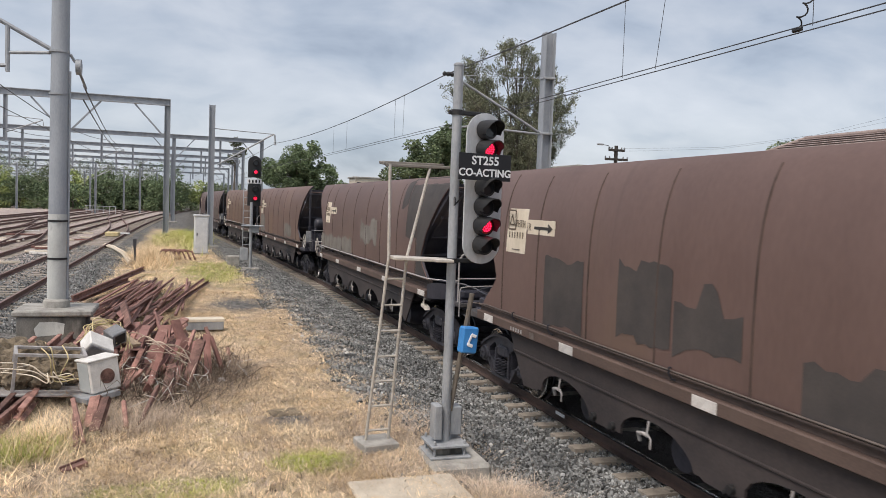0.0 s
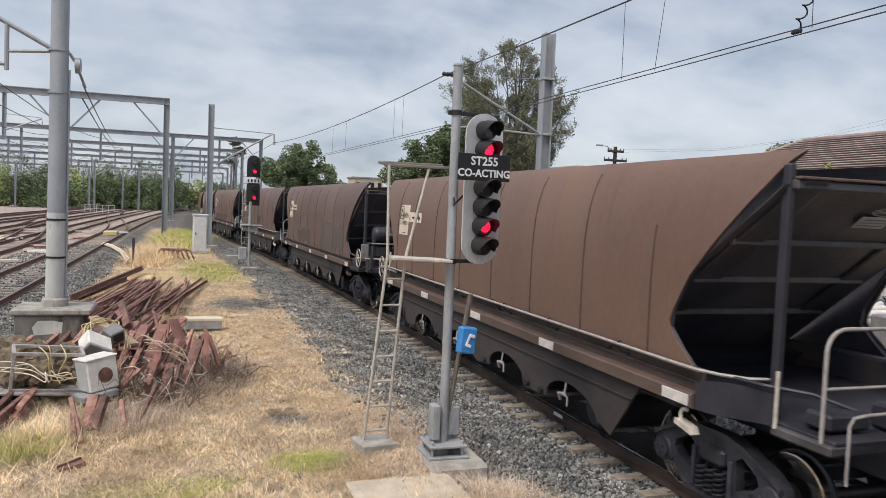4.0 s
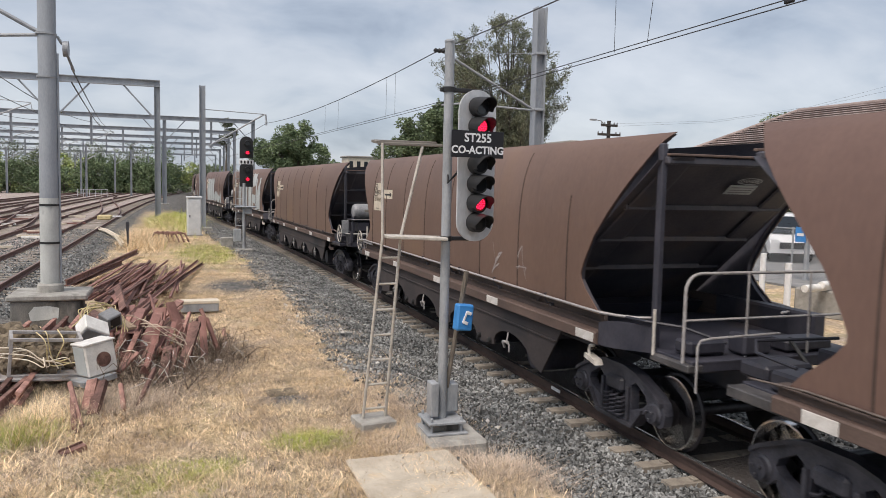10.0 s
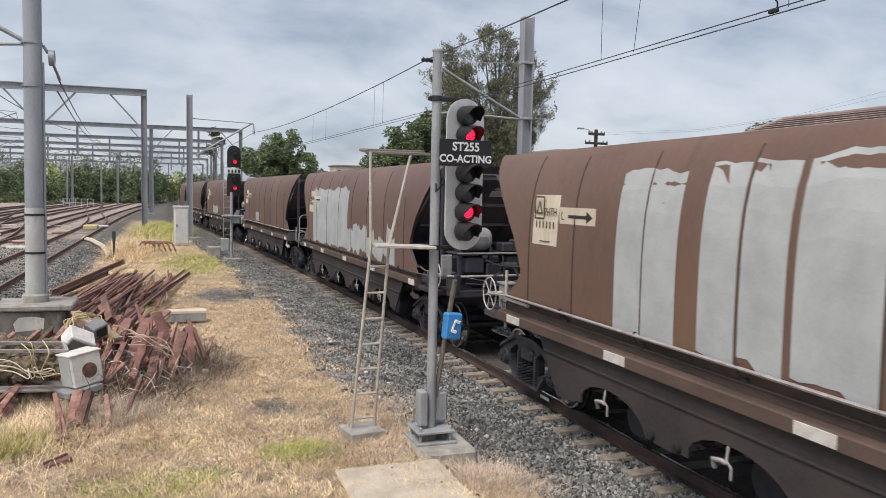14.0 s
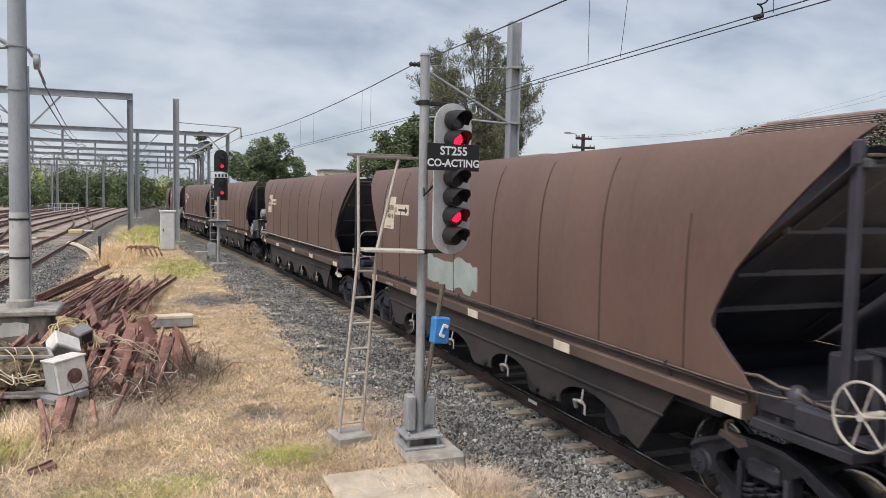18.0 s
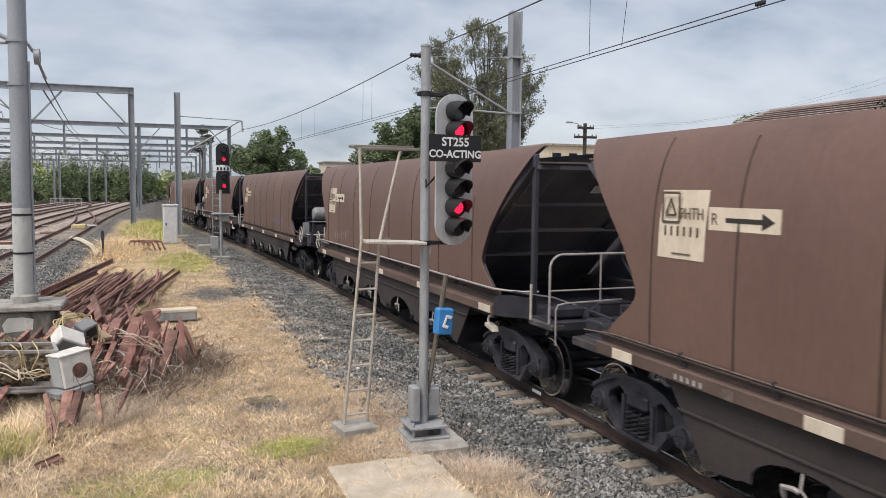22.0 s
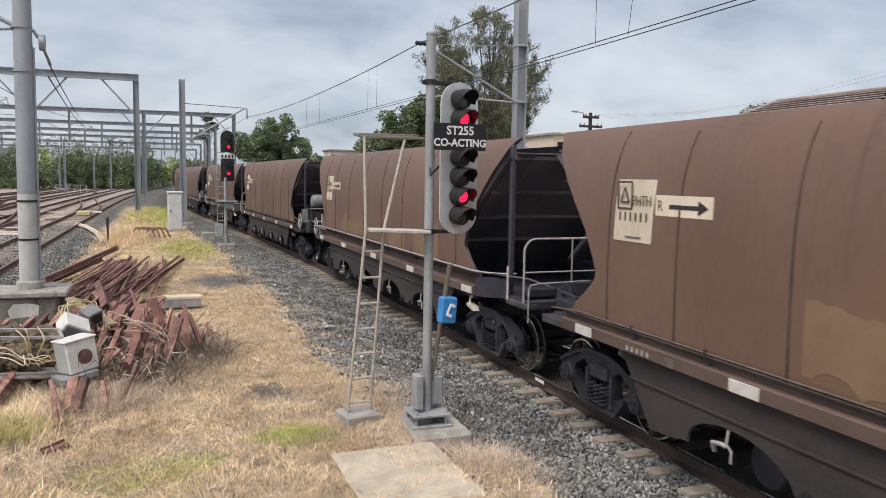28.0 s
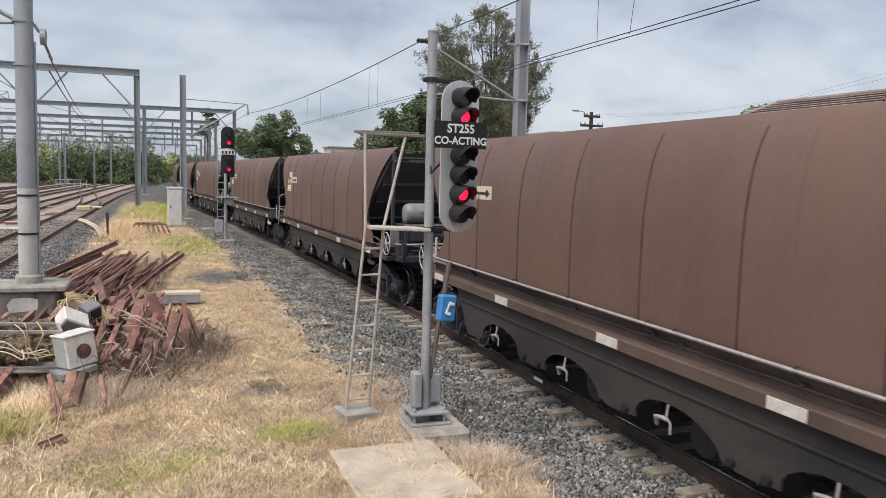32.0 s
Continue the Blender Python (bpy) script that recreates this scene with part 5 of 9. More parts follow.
def wheel_end(w):
    """Rear end with its own handwheel and box, facing the equipped end."""
    e = L / 2
    handwheel(w, WHEEL_PALE, "cream spoked handbrake wheel", pose(-1.46, e - 0.44, 1.56))
    handwheel(w, WHEEL_DARK, "dark spoked handbrake wheel", pose(1.44, e - 0.16, 1.56) @ pose(0, 0, 0, 0, 0, 180))
    part("relay_box", Shape().box((-1.12, e - 0.42, 1.50), (0.20, 0.30, 0.40), None, 0.02), M_RAILPIPE, w, "dull grey box")
    part("relay_lid", Shape().box((-1.12, e - 0.42, 1.72), (0.26, 0.36, 0.04), None, 0.015), M_TANK, w)
    part("stanchion", Shape().tube([(-1.34, e - 0.85, 1.05), (-1.34, e - 0.85, 1.98)], 0.026, 8), M_HANDWHITE, w, "cream upright handrail", smooth=40)
    part("loop_rail", Shape().tube([(-1.46, e - 1.9, 1.55), (-1.46, e - 1.0, 1.56), (-1.45, e - 0.88, 1.52), (-1.40, e - 0.86, 1.36)], 0.026, 8), M_RAILPIPE, w, smooth=40)
    part("brake_cylinder", Shape().lathe([(-0.18, 0.03), (-0.18, 0.15), (-0.15, 0.17), (0.15, 0.17), (0.18, 0.15), (0.18, 0.03)], "X", (-0.75, e - 0.55, 1.55), 16), M_END, w, smooth=40)
    for x, y, z, a, b, c in ((-0.5, 0.0, 1.5, 0.5, 0.4, 0.4), (0.3, 0.02, 1.5, 0.6, 0.4, 0.3), (0.95, 0.0, 1.5, 0.4, 0.4, 0.4), (-1.1, -1.1, 1.40, 0.4, 0.6, 0.18), (0.0, -0.7, 1.55, 1.6, 0.3, 0.5)):
        part("valve_box", Shape().box((x, e + y, z), (a, b, c), None, 0.03), M_END, w)
    for pts in ([(-0.9, e + 0.25, 1.45), (0.0, e + 0.45, 1.25), (0.9, e + 0.25, 1.5)], [(-1.2, e - 0.1, 1.36), (-0.6, e + 0.28, 1.40), (0.6, e + 0.30, 1.38)]):
        part("brake_pipe", Shape().tube(pts, 0.025, 6), M_END, w, smooth=40)
    part("side_step", Shape().box((-1.24, e - 0.75, 1.20), (0.34, 1.3, 0.10), None, 0.012), M_GREYSTEEL, w)


def plain_rear(w):
    e = L / 2
    s = Shape()
    for x, y, z, a, b, c in ((-0.8, -0.1, 1.40, 0.6, 0.4, 0.16), (0.4, 0.0, 1.42, 0.8, 0.4, 0.2), (-1.05, -0.8, 1.42, 0.4, 0.6, 0.2)):
        part("valve_box", Shape().box((x, e + y, z), (a, b, c), None, 0.03), M_END, w)
    s.tube([(-1.30, e - 0.9, 1.62), (-1.32, e - 0.4, 1.66), (-0.9, e + 0.1, 1.66), (0.2, e + 0.1, 1.64)], 0.018, 6)
    part("brake_pipe", s, M_END, w, smooth=40)
    s = Shape()
    s.box((-1.33, e - 0.60, 1.235), (0.22, 0.92, 0.11), None, 0.012)
    part("side_step", s, M_GREYSTEEL, w)


def wagon(kind, label, letter, seed, paint, body):
    """kind A: handrail in front; kind B: air tank in front. Local y points to the rear."""
    rng = random.Random(seed)
    w = thing("coal_wagon", label, "wagon", "coal train")
    for g in (-1, 1):
        part("side_sheet", SHELL[body][g, kind], None, w)
        part("end_sheet", ENDS[g], None, w)
        part("end_rim", LIPS[g], None, w)
        part("skirt", SKIRTS[g], None, w)
        part("skirt_rib", SKIRT_RIBS[g, kind], None, w)
        part("side_sill", SILLS[g, kind], None, w)
        part("sill_web", WEBS[g, kind], None, w)
        for y_ in CLIP_AT[kind] if g < 0 else ():
            part("pipe_clip", CLIPS[g], None, w, at=pose(0, y_, 0 if kind == "A" else -0.125))
        part("grab_pipe", PIPES[g, kind], None, w)
        for h in (-1, 1):
            part("edge_flange", FLANGES[g, h], None, w)
    for me in SEAMS[kind]:
        part("weld_seam", me, None, w)
    for a, b in zip(PODS, HANDLES):
        part("discharge_door", a, None, w)
        part("door_handle", b, None, w, "pale grey door handle")
    for y_ in (-2.66, -2.18, -0.38, 1.87, 2.34):
        part("door_latch", LATCH, None, w, at=pose(0, y_, 0.52))
    for me in RIBS:
        part("end_rib", me, None, w)
    for me in BRACES:
        part("corner_brace", me, None, w)
    part("hopper_bottom", BOTTOM, None, w)
    for kind_, y_, m_ in SILL_MARKS if kind == "B" else ():
        part(kind_, m_, None, w, at=pose(-1.477, -L / 2 + y_, 1.265))
    for y in (1.33, 4.45, 7.32, 10.40, 13.30) if kind == "A" else (1.25, 4.37, 7.36, 10.42, 13.35):
        part("reflector_plate", REFLECT[kind, (M_PLATE if 51 < seed < 58 else M_WHITE).name], None, w, at=pose(-1.478, -L / 2 + y, 1.265 if kind == "A" else 1.278))
    for k in POSTS:
        part("corner_post", POSTS[k], None, w)
    front, rear = (0.62, 0.20) if kind == "A" else (0.75, -0.14)
    for n_, m_ in DECKS[-1, front] + DECKS[1, rear]:
        part(n_, m_, None, w)
    part("coupler", COUPLERS[-1, front], None, w)
    part("coupler", COUPLERS[1, rear], None, w)
    add_bogie(w, -BOGIE_AT)
    add_bogie(w, BOGIE_AT)
    data_panels(w, rng, letter)
    danger_notice(w)
    if kind == "A":
        rail_end(w)
        wheel_end(w)
    else:
        tank_end(w, rng, M_END if seed < 45 else M_TANK)
        plain_rear(w)
    for item in paint:
        m, y0, y1, z0, z1 = item[:5]
        rag = item[5] if len(item) > 5 else 0.12
        if m in (M_SPRAYWHITE, M_SPRAYBLUE):
            part("sprayed_scribble", scribble(rng, -L / 2 + y0, -L / 2 + y1, z0, z1, int(rag)), m, w)
        else:
            part("paint_patch", skin_patch(rng, -L / 2 + y0, -L / 2 + y1, z0, z1, rag, 0.005 if m != M_DUSTPATCH else 0.002, SHEET_LOW[kind] + 0.02), m, w)
    return w


# ---- the train ----
TRAIN = []


EASE = ((0, 0.11), (6, 0.15), (9, 0.07), (13, -0.10), (19, -0.24), (25, -0.22), (32, -0.10))


def travel(t):
    """Metres that the train has rolled after t seconds; it eases on and off a little."""
    for (a, u), (b, w) in zip(EASE, EASE[1:]):
        if t <= b:
            return 10.69 * t + 0.0052 * t * t - u - (w - u) * smooth(a, b, t)
    return 10.69 * t + 0.0052 * t * t - EASE[-1][1]


def train_place(front, t):
    """Pose of a wagon whose leading end stood at front at the start, after t seconds."""
    mid = front + L / 2 - travel(t)
    a, b = along(mid - BOGIE_AT), along(mid + BOGIE_AT)
    return pose((a.x + b.x) / 2, (a.y + b.y) / 2, 0, 0, 0, math.degrees(math.atan2(-(b.x - a.x), b.y - a.y)))


PLAINLY = "brown coal hopper wagon with curved dusty sides"
G, D, T, O, Q, W, U = M_GREYPATCH, M_DARKPATCH, M_TANPATCH, M_OLIVEPATCH, M_AQUAPATCH, M_SPRAYWHITE, M_SPRAYBLUE
LETTERING = [(G, 9.32, 10.52, 1.56, 3.5, 0.05), (G, 8.36, 8.95, 1.60, 3.55, 0.05), (G, 7.78, 8.33, 1.66, 3.58, 0.05), (G, 6.76, 7.66, 1.64, 3.58, 0.06), (G, 5.26, 6.32, 1.64, 3.57, 0.05),
             (G, 4.85, 5.1, 1.56, 3.58, 0.03), (G, 3.62, 4.85, 2.93, 3.6, 0.05), (G, 3.62, 4.85, 1.95, 2.44, 0.03), (G, 4.45, 4.85, 1.58, 1.95, 0.02), (G, 3.5, 3.75, 1.6, 1.95, 0.02), (G, 3.2, 3.62, 1.62, 3.3, 0.08)]
STEPS = ((1.66, 2.2, 3.19), (2.2, 2.45, 3.12), (2.45, 2.6, 3.06), (2.6, 2.72, 2.98), (2.72, 2.84, 2.88), (2.84, 2.95, 2.77), (2.95, 3.03, 2.66), (3.03, 3.1, 2.54), (3.1, 3.38, 2.42))
LETTERING += [(G, 2.2 if z0 < 2.45 else 2.09, y1, z0, z1, 0.0) for z0, z1, y1 in STEPS]
LIVERY = {
    -1: (PLAINLY, []),
    0: ("brown coal hopper wagon with dark grey cover paint", [(D, 10.05, 11.3, 1.52, 2.5, 0.05), (D, 8.05, 9.2, 1.7, 2.6, 0.08), (D, 6.9, 8.0, 1.75, 2.35, 0.15), (D, 3.6, 6.1, 1.54, 2.05, 0.1)]),
    1: ("brown coal hopper wagon with blackened front and grey patches", [(D, 0.05, 2.8, 2.45, 3.9, 0.03), (D, 2.8, 3.3, 3.1, 3.9, 0.12), (D, 0.9, 1.9, 1.53, 2.45, 0.03), (O, 5.5, 7.4, 2.1, 2.72, 0.14), (O, 8.6, 13.4, 1.52, 2.08, 0.10)]),
    2: ("brown coal hopper wagon with grey-green lower patches", [(O, 3.0, 4.8, 1.6, 2.2, 0.1), (O, 11.3, 12.8, 1.55, 2.45, 0.06)]),
    4: ("brown coal hopper wagon with dull dark lower patches", [(M_DIMPATCH, 7.8, 10.5, 1.55, 2.1, 0.1), (M_DULLGREY, 1.9, 5.6, 1.54, 2.5, 0.16)]),
    5: ("brown coal hopper wagon with a dark roller patch", [(D, 5.95, 7.1, 1.85, 2.35, 0.16)]),
    6: ("brown coal hopper wagon with a dark lower band", [(M_DIMPATCH, 5.0, 12.0, 1.53, 1.98, 0.07)]),
    7: ("brown coal hopper wagon with faint sprayed rings", [(W, 3.2, 4.6, 1.7, 2.3, 2)]),
    9: ("brown coal hopper wagon with large pale grey letter-like cover paint", LETTERING),
    10: ("brown coal hopper wagon with a broad pale grey cover coat", [(G, 7.2, 12.1, 1.55, 3.3, 0.06), (G, 2.6, 7.2, 1.55, 2.2, 0.22)]),
    11: ("brown coal hopper wagon with a small pale green patch", [(Q, 8.35, 9.3, 1.70, 2.12, 0.02)]),
    12: ("brown coal hopper wagon with a pale green lower patch", [(Q, 7.25, 9.75, 1.58, 2.10, 0.06)]),
    15: ("brown coal hopper wagon with white sprayed scribbles", [(W, 10.4, 12.0, 1.72, 2.08, 7), (W, 3.9, 4.5, 1.88, 2.1, 3), (W, 6.6, 7.4, 1.75, 2.1, 4)]),
    16: ("brown coal hopper wagon with blue sprayed scribbles", [(U, 8.4, 9.35, 1.73, 2.06, 5), (U, 3.96, 4.98, 1.68, 1.98, 6), (U, 2.92, 3.48, 1.76, 2.06, 4)]),
    18: ("brown coal hopper wagon with tan lower patches", [(T, 8.2, 9.8, 1.6, 2.25, 0.1)]),
    19: ("brown coal hopper wagon with tan cover paint low down", [(T, 2.85, 4.3, 1.62, 2.2, 0.10), (T, 4.95, 6.1, 1.6, 2.0, 0.08), (T, 8.4, 10.8, 1.55, 2.1, 0.12)]),
    20: ("brown coal hopper wagon with tan cover paint low down", [(M_DUSTPATCH, 7.4, 13.0, 1.53, 2.08, 0.04)]),
}


# 0 plain brown, 1 dull, 2 warm, as each wagon has weathered
BODY_TONE = {0: 1, 1: 1, 3: 2, 4: 1, 5: 1, 7: 2, 8: 2, 9: 2, 18: 2, 19: 2, 20: 2}


def build_train():
    front = -18.11
    for k in range(-1, 27):
        label, paint = LIVERY.get(k, (PLAINLY, []))
        w = wagon("B" if k % 2 == 0 else "A", label, "R" if k % 2 == 0 else "L", 40 + k, paint, BODY_TONE.get(k, 0))
        w.matrix_basis = train_place(front, 0)
        TRAIN.append((w, front))
        front += 16.05 if k % 2 == 0 else 17.25


build_train()
railway("freight track of rusty rails on concrete sleepers in ballast", lambda s, side: along(s, 0, side), 0.0, -40, 240, 0.6, 100, M_SHINE, SLEEPER, 240)
for x0, drift in ((-5.2, 0.0003), (-8.75, 0.0002), (-12.4, 0.0002), (-16.1, 0.0002), (-19.9, 0.0002)):
    railway("electrified running track of brown rails on concrete sleepers", straight(x0, drift), 0.42, -20 if x0 > -10 else 20, 240, 0.66, 95 if x0 > -6 else 0, M_RAILTOP, SLEEPER, 110)


# ---- the signal in the foreground ----
def sign_board(parent, text_rows, at, w, h):
    s = Shape().box((0, 0, 0), (w, 0.012, h), None, 0.004)
    b = part("sign_board", s, M_SIGNBLACK, parent, "black sign with white letters", at=at)
    for text, size, z in text_rows:
        me = letters(text, size, 0.001, 0.0036)
        me.materials.clear()
        me.materials.append(M_SIGNWHITE)
        part("sign_letters", me, None, b, at=pose(0, -0.0075, z, 90, 0, 0))
    return b


def lamp_unit(parent, at, lit, r=0.105, cat=None):
    """Round lens with a hood; it looks along local -y."""
    s = Shape()
    s.lathe([(-0.06, r * 0.9), (-0.06, r * 1.12), (0.05, r * 1.12), (0.05, r * 0.6)], "Y", (0, 0, 0), 24)
    u = part("lamp_unit", s, M_BLACK, parent, at=at, smooth=40)
    s = Shape()
    n = 18
    o, fs = [], []
    for th in (1.12, 1.06):
        for k in range(n + 1):
            a = math.radians(-25 + 230 * k / n)
            length = 0.21 * (0.45 + 0.55 * max(0, math.sin(a)) ** 0.5 if math.sin(a) > 0 else 0.45)
            o += [(r * th * math.cos(a), -0.05, r * th * math.sin(a)), (r * th * math.cos(a), -0.05 - length, r * th * math.sin(a) - 0.02)]
    m = 2 * (n + 1)
    for k in range(n):
        q = (2 * k, 2 * k + 2, 2 * k + 3, 2 * k + 1)
        fs += [q[::-1], tuple(i + m for i in q), (2 * k + 1, 2 * k + 3, m + 2 * k + 3, m + 2 * k + 1)]
    s.put(o, fs)
    part("hood", s, M_BLACK, u)
    s = Shape()
    s.lathe([(-0.066, 0.005), (-0.066, r * 0.88), (-0.055, r * 0.9)], "Y", (0, 0, 0), 24)
    lens = part("lens", s, M_LEDDIM if lit else M_LENS, u, "red lens, lit" if lit else "dark unlit lens", smooth=40)
    if lit:
        s = Shape()
        for ring, cnt in ((0.0, 1), (0.032, 7), (0.062, 13)):
            for k in range(cnt):
                a = 2 * math.pi * k / cnt
                s.lathe([(-0.075, 0.004), (-0.075, 0.0105), (-0.066, 0.0105)], "Y", (ring * math.cos(a), 0, ring * math.sin(a)), 6)
        part("lit_lens", s, M_LED, u, "glowing red diodes")["kind"] = "stuff"


def co_acting_signal():
    base = Vector((3.06, 8.95, 0.13))
    t = thing("railway_signal", "grey steel mast signal showing two red lights", "railway signal", at=Matrix.Translation(base))
    s = Shape()
    s.tube([(0, 0, 0.17), (0, 0, 4.78)], 0.058, 20)
    part("mast", s, M_GALV, t, smooth=40)
    s = Shape().lathe([(4.78, 0.02), (4.78, 0.066), (4.80, 0.064), (4.815, 0.04)], "Z", (0, 0, 0), 20)
    part("mast_cap", s, M_GALV, t, smooth=40)
    s = Shape().box((0, 0, 0.17), (0.48, 0.48, 0.035), None, 0.008).box((0, 0, 0.04), (0.52, 0.52, 0.03), None, 0.008)
    for sx in (-1, 1):
        for sy in (-1, 1):
            s.lathe([(0.03, 0.012), (0.03, 0.018), (0.23, 0.018), (0.24, 0.01)], "Z", (sx * 0.19, sy * 0.19, 0), 8)
    part("base_plate", s, M_GALV, t)
    s = Shape().box((0, 0, 0.10), (0.34, 0.34, 0.10), None, 0.015)
    part("grout_pad", s, M_CONCDARK, t)
    s = Shape().box((0.07, -0.10, -0.265), (0.74, 0.82, 0.58), None, 0.04)
    part("plinth", s, M_CONC, t, "weathered concrete plinth")
    # small box at the foot
    s = Shape().box((-0.13, -0.02, 0.44), (0.10, 0.20, 0.42), None, 0.01).box((0.14, 0.10, 0.42), (0.16, 0.18, 0.36), None, 0.015)
    part("cable_box", s, M_GALV, t)
    # head: the plate and the four lamps look up the track towards the camera's side
    turn = pose(0.352, -0.06, 0, 0, 0, 14)
    outline = []
    for k in range(13):
        a = math.pi * k / 12
        outline.append((0.272 * math.cos(a), 3.97 + 0.26 * math.sin(a)))
    for k in range(13):
        a = math.pi + math.pi * k / 12
        outline.append((0.272 * math.cos(a), 2.63 + 0.24 * math.sin(a)))
    n = len(outline)
    s = Shape()
    s.put([(x, -0.012, z) for x, z in outline] + [(x, 0.012, z) for x, z in outline], [tuple(range(n)), tuple(range(n, 2 * n))[::-1]] + [(i, n + i, n + (i + 1) % n, (i + 1) % n) for i in range(n)])
    head = part("head_plate", s, M_HEADPLATE, t, "rounded bare metal backing plate", at=turn)
    for z, lit in ((4.02, False), (3.785, True), (3.33, False), (3.095, False), (2.86, True), (2.625, False)):
        lamp_unit(t, turn @ pose(-0.035, -0.08, z), lit)
    for z, w in ((4.22, 0.52), (2.42, 0.62)):
        s = Shape().box((0.16, 0.02, z), (w, 0.06, 0.05), None, 0.008).lathe([(z - 0.03, 0.06), (z - 0.03, 0.073), (z + 0.03, 0.073), (z + 0.03, 0.06)], "Z", (0, 0, 0), 18)
        part("bracket", s, M_BLACK, t)
    sign_board(t, (("ST255", 0.142, 0.070), ("CO-ACTING", 0.124, -0.072)), pose(0.262, -0.33, 3.56, 0, 0, 6), 0.69, 0.315)
    s = Shape().tube([(0.02, 0.06, 3.86), (0.02, 0.05, 3.4), (-0.02, -0.09, 3.10), (0.12, -0.10, 3.25), (0.22, 0.0, 3.35)], 0.016, 6)
    part("cable", s, M_BLACK, t, smooth=40)
    # telephone on its leaning post
    s = Shape().tube([(0.06, 0.02, 0.55), (0.26, -0.06, 2.02)], [0.030, 0.034], 8)
    part("phone_post", s, M_BARK, t, "grey-brown leaning post", smooth=40)
    s = Shape().box((0.19, -0.17, 1.47), (0.215, 0.13, 0.32), pose(0, 0, 0, 0, 5, 8).to_3x3(), 0.018)
    ph = part("telephone_box", s, M_BLUE, t, "blue lineside telephone box")
    s = Shape()
    tilt = pose(0, 0, 0, 0, 18, 0).to_3x3()
    s.box(tilt @ Vector((-0.030, 0, 0)), (0.026, 0.014, 0.15), tilt, 0.006)
    for z in (-0.062, 0.062):
        s.box(tilt @ Vector((0.002, 0, z)), (0.070, 0.016, 0.040), tilt, 0.010)
    part("handset_mark", s, M_SIGNWHITE, ph, "white handset symbol", at=pose(0.215, -0.242, 1.47, 0, 5, 8))
    # service platform and ladder
    s = Shape()
    s.box((-0.40, -0.02, 2.435), (0.74, 0.34, 0.04), pose(0, 0, 0, 0, 2, 0).to_3x3(), 0.012)
    part("platform", s, M_HANDWHITE, t, "pale worn service platform")
    s = Shape()
    foot_l, foot_r = Vector((-0.90, 0.47, 0.06)), Vector((-0.60, 0.50, 0.06))
    top_l, top_r = Vector((-0.79, 0.02, 2.44)), Vector((-0.56, 0.05, 2.44))
    rail_l, rail_r = Vector((-0.81, 0.02, 3.55)), Vector((-0.30, 0.05, 3.55))
    s.tube([foot_l, top_l, rail_l], 0.019, 6)
    part("ladder_rail", s, M_HANDWHITE, t, smooth=40)
    s = Shape().tube([foot_r, top_r, rail_r], 0.019, 6)
    part("ladder_rail", s, M_HANDWHITE, t, smooth=40)
    for k in range(7):
        f = 0.07 + 0.137 * k
        part("rung", Shape().tube([foot_l.lerp(top_l, f), foot_r.lerp(top_r, f)], 0.015, 6), M_HANDWHITE, t, smooth=40)
    s = Shape()
    s.beam((-0.86, 0.04, 3.545), (-0.05, 0.06, 3.55), 0.05, 0.035, 0.006)
    s.beam((-0.84, 0.34, 3.59), (-0.05, 0.30, 3.59), 0.05, 0.035, 0.006)
    s.beam((-0.86, 0.02, 3.56), (-0.84, 0.36, 3.59), 0.05, 0.035, 0.006)
    part("guard_hoop", s, M_OLIVEPATCH, t)
    s = Shape().box((-0.76, 0.47, -0.03), (0.46, 0.46, 0.26), pose(0, 0, 0, 0, 0, 8).to_3x3(), 0.015)
    part("ladder_footing", s, M_CONC, t, "square concrete ladder footing")


co_acting_signal()
solid("concrete_slab", Shape().box((0, 0, 0), (1.20, 1.55, 0.14), None, 0.02), M_SLAB, "worn flat concrete slab set in the dry grass", "concrete slab", at=pose(2.30, 7.42, 0.105, 0, 0, 1))
solid("stone_cover", Shape().box((0, 0, 0), (0.44, 0.36, 0.07), None, 0.02), M_MOSS, "dark sunken pit lid in the grass", "pit lid", at=pose(1.36, 11.2, 0.125, 0, 0, 12))


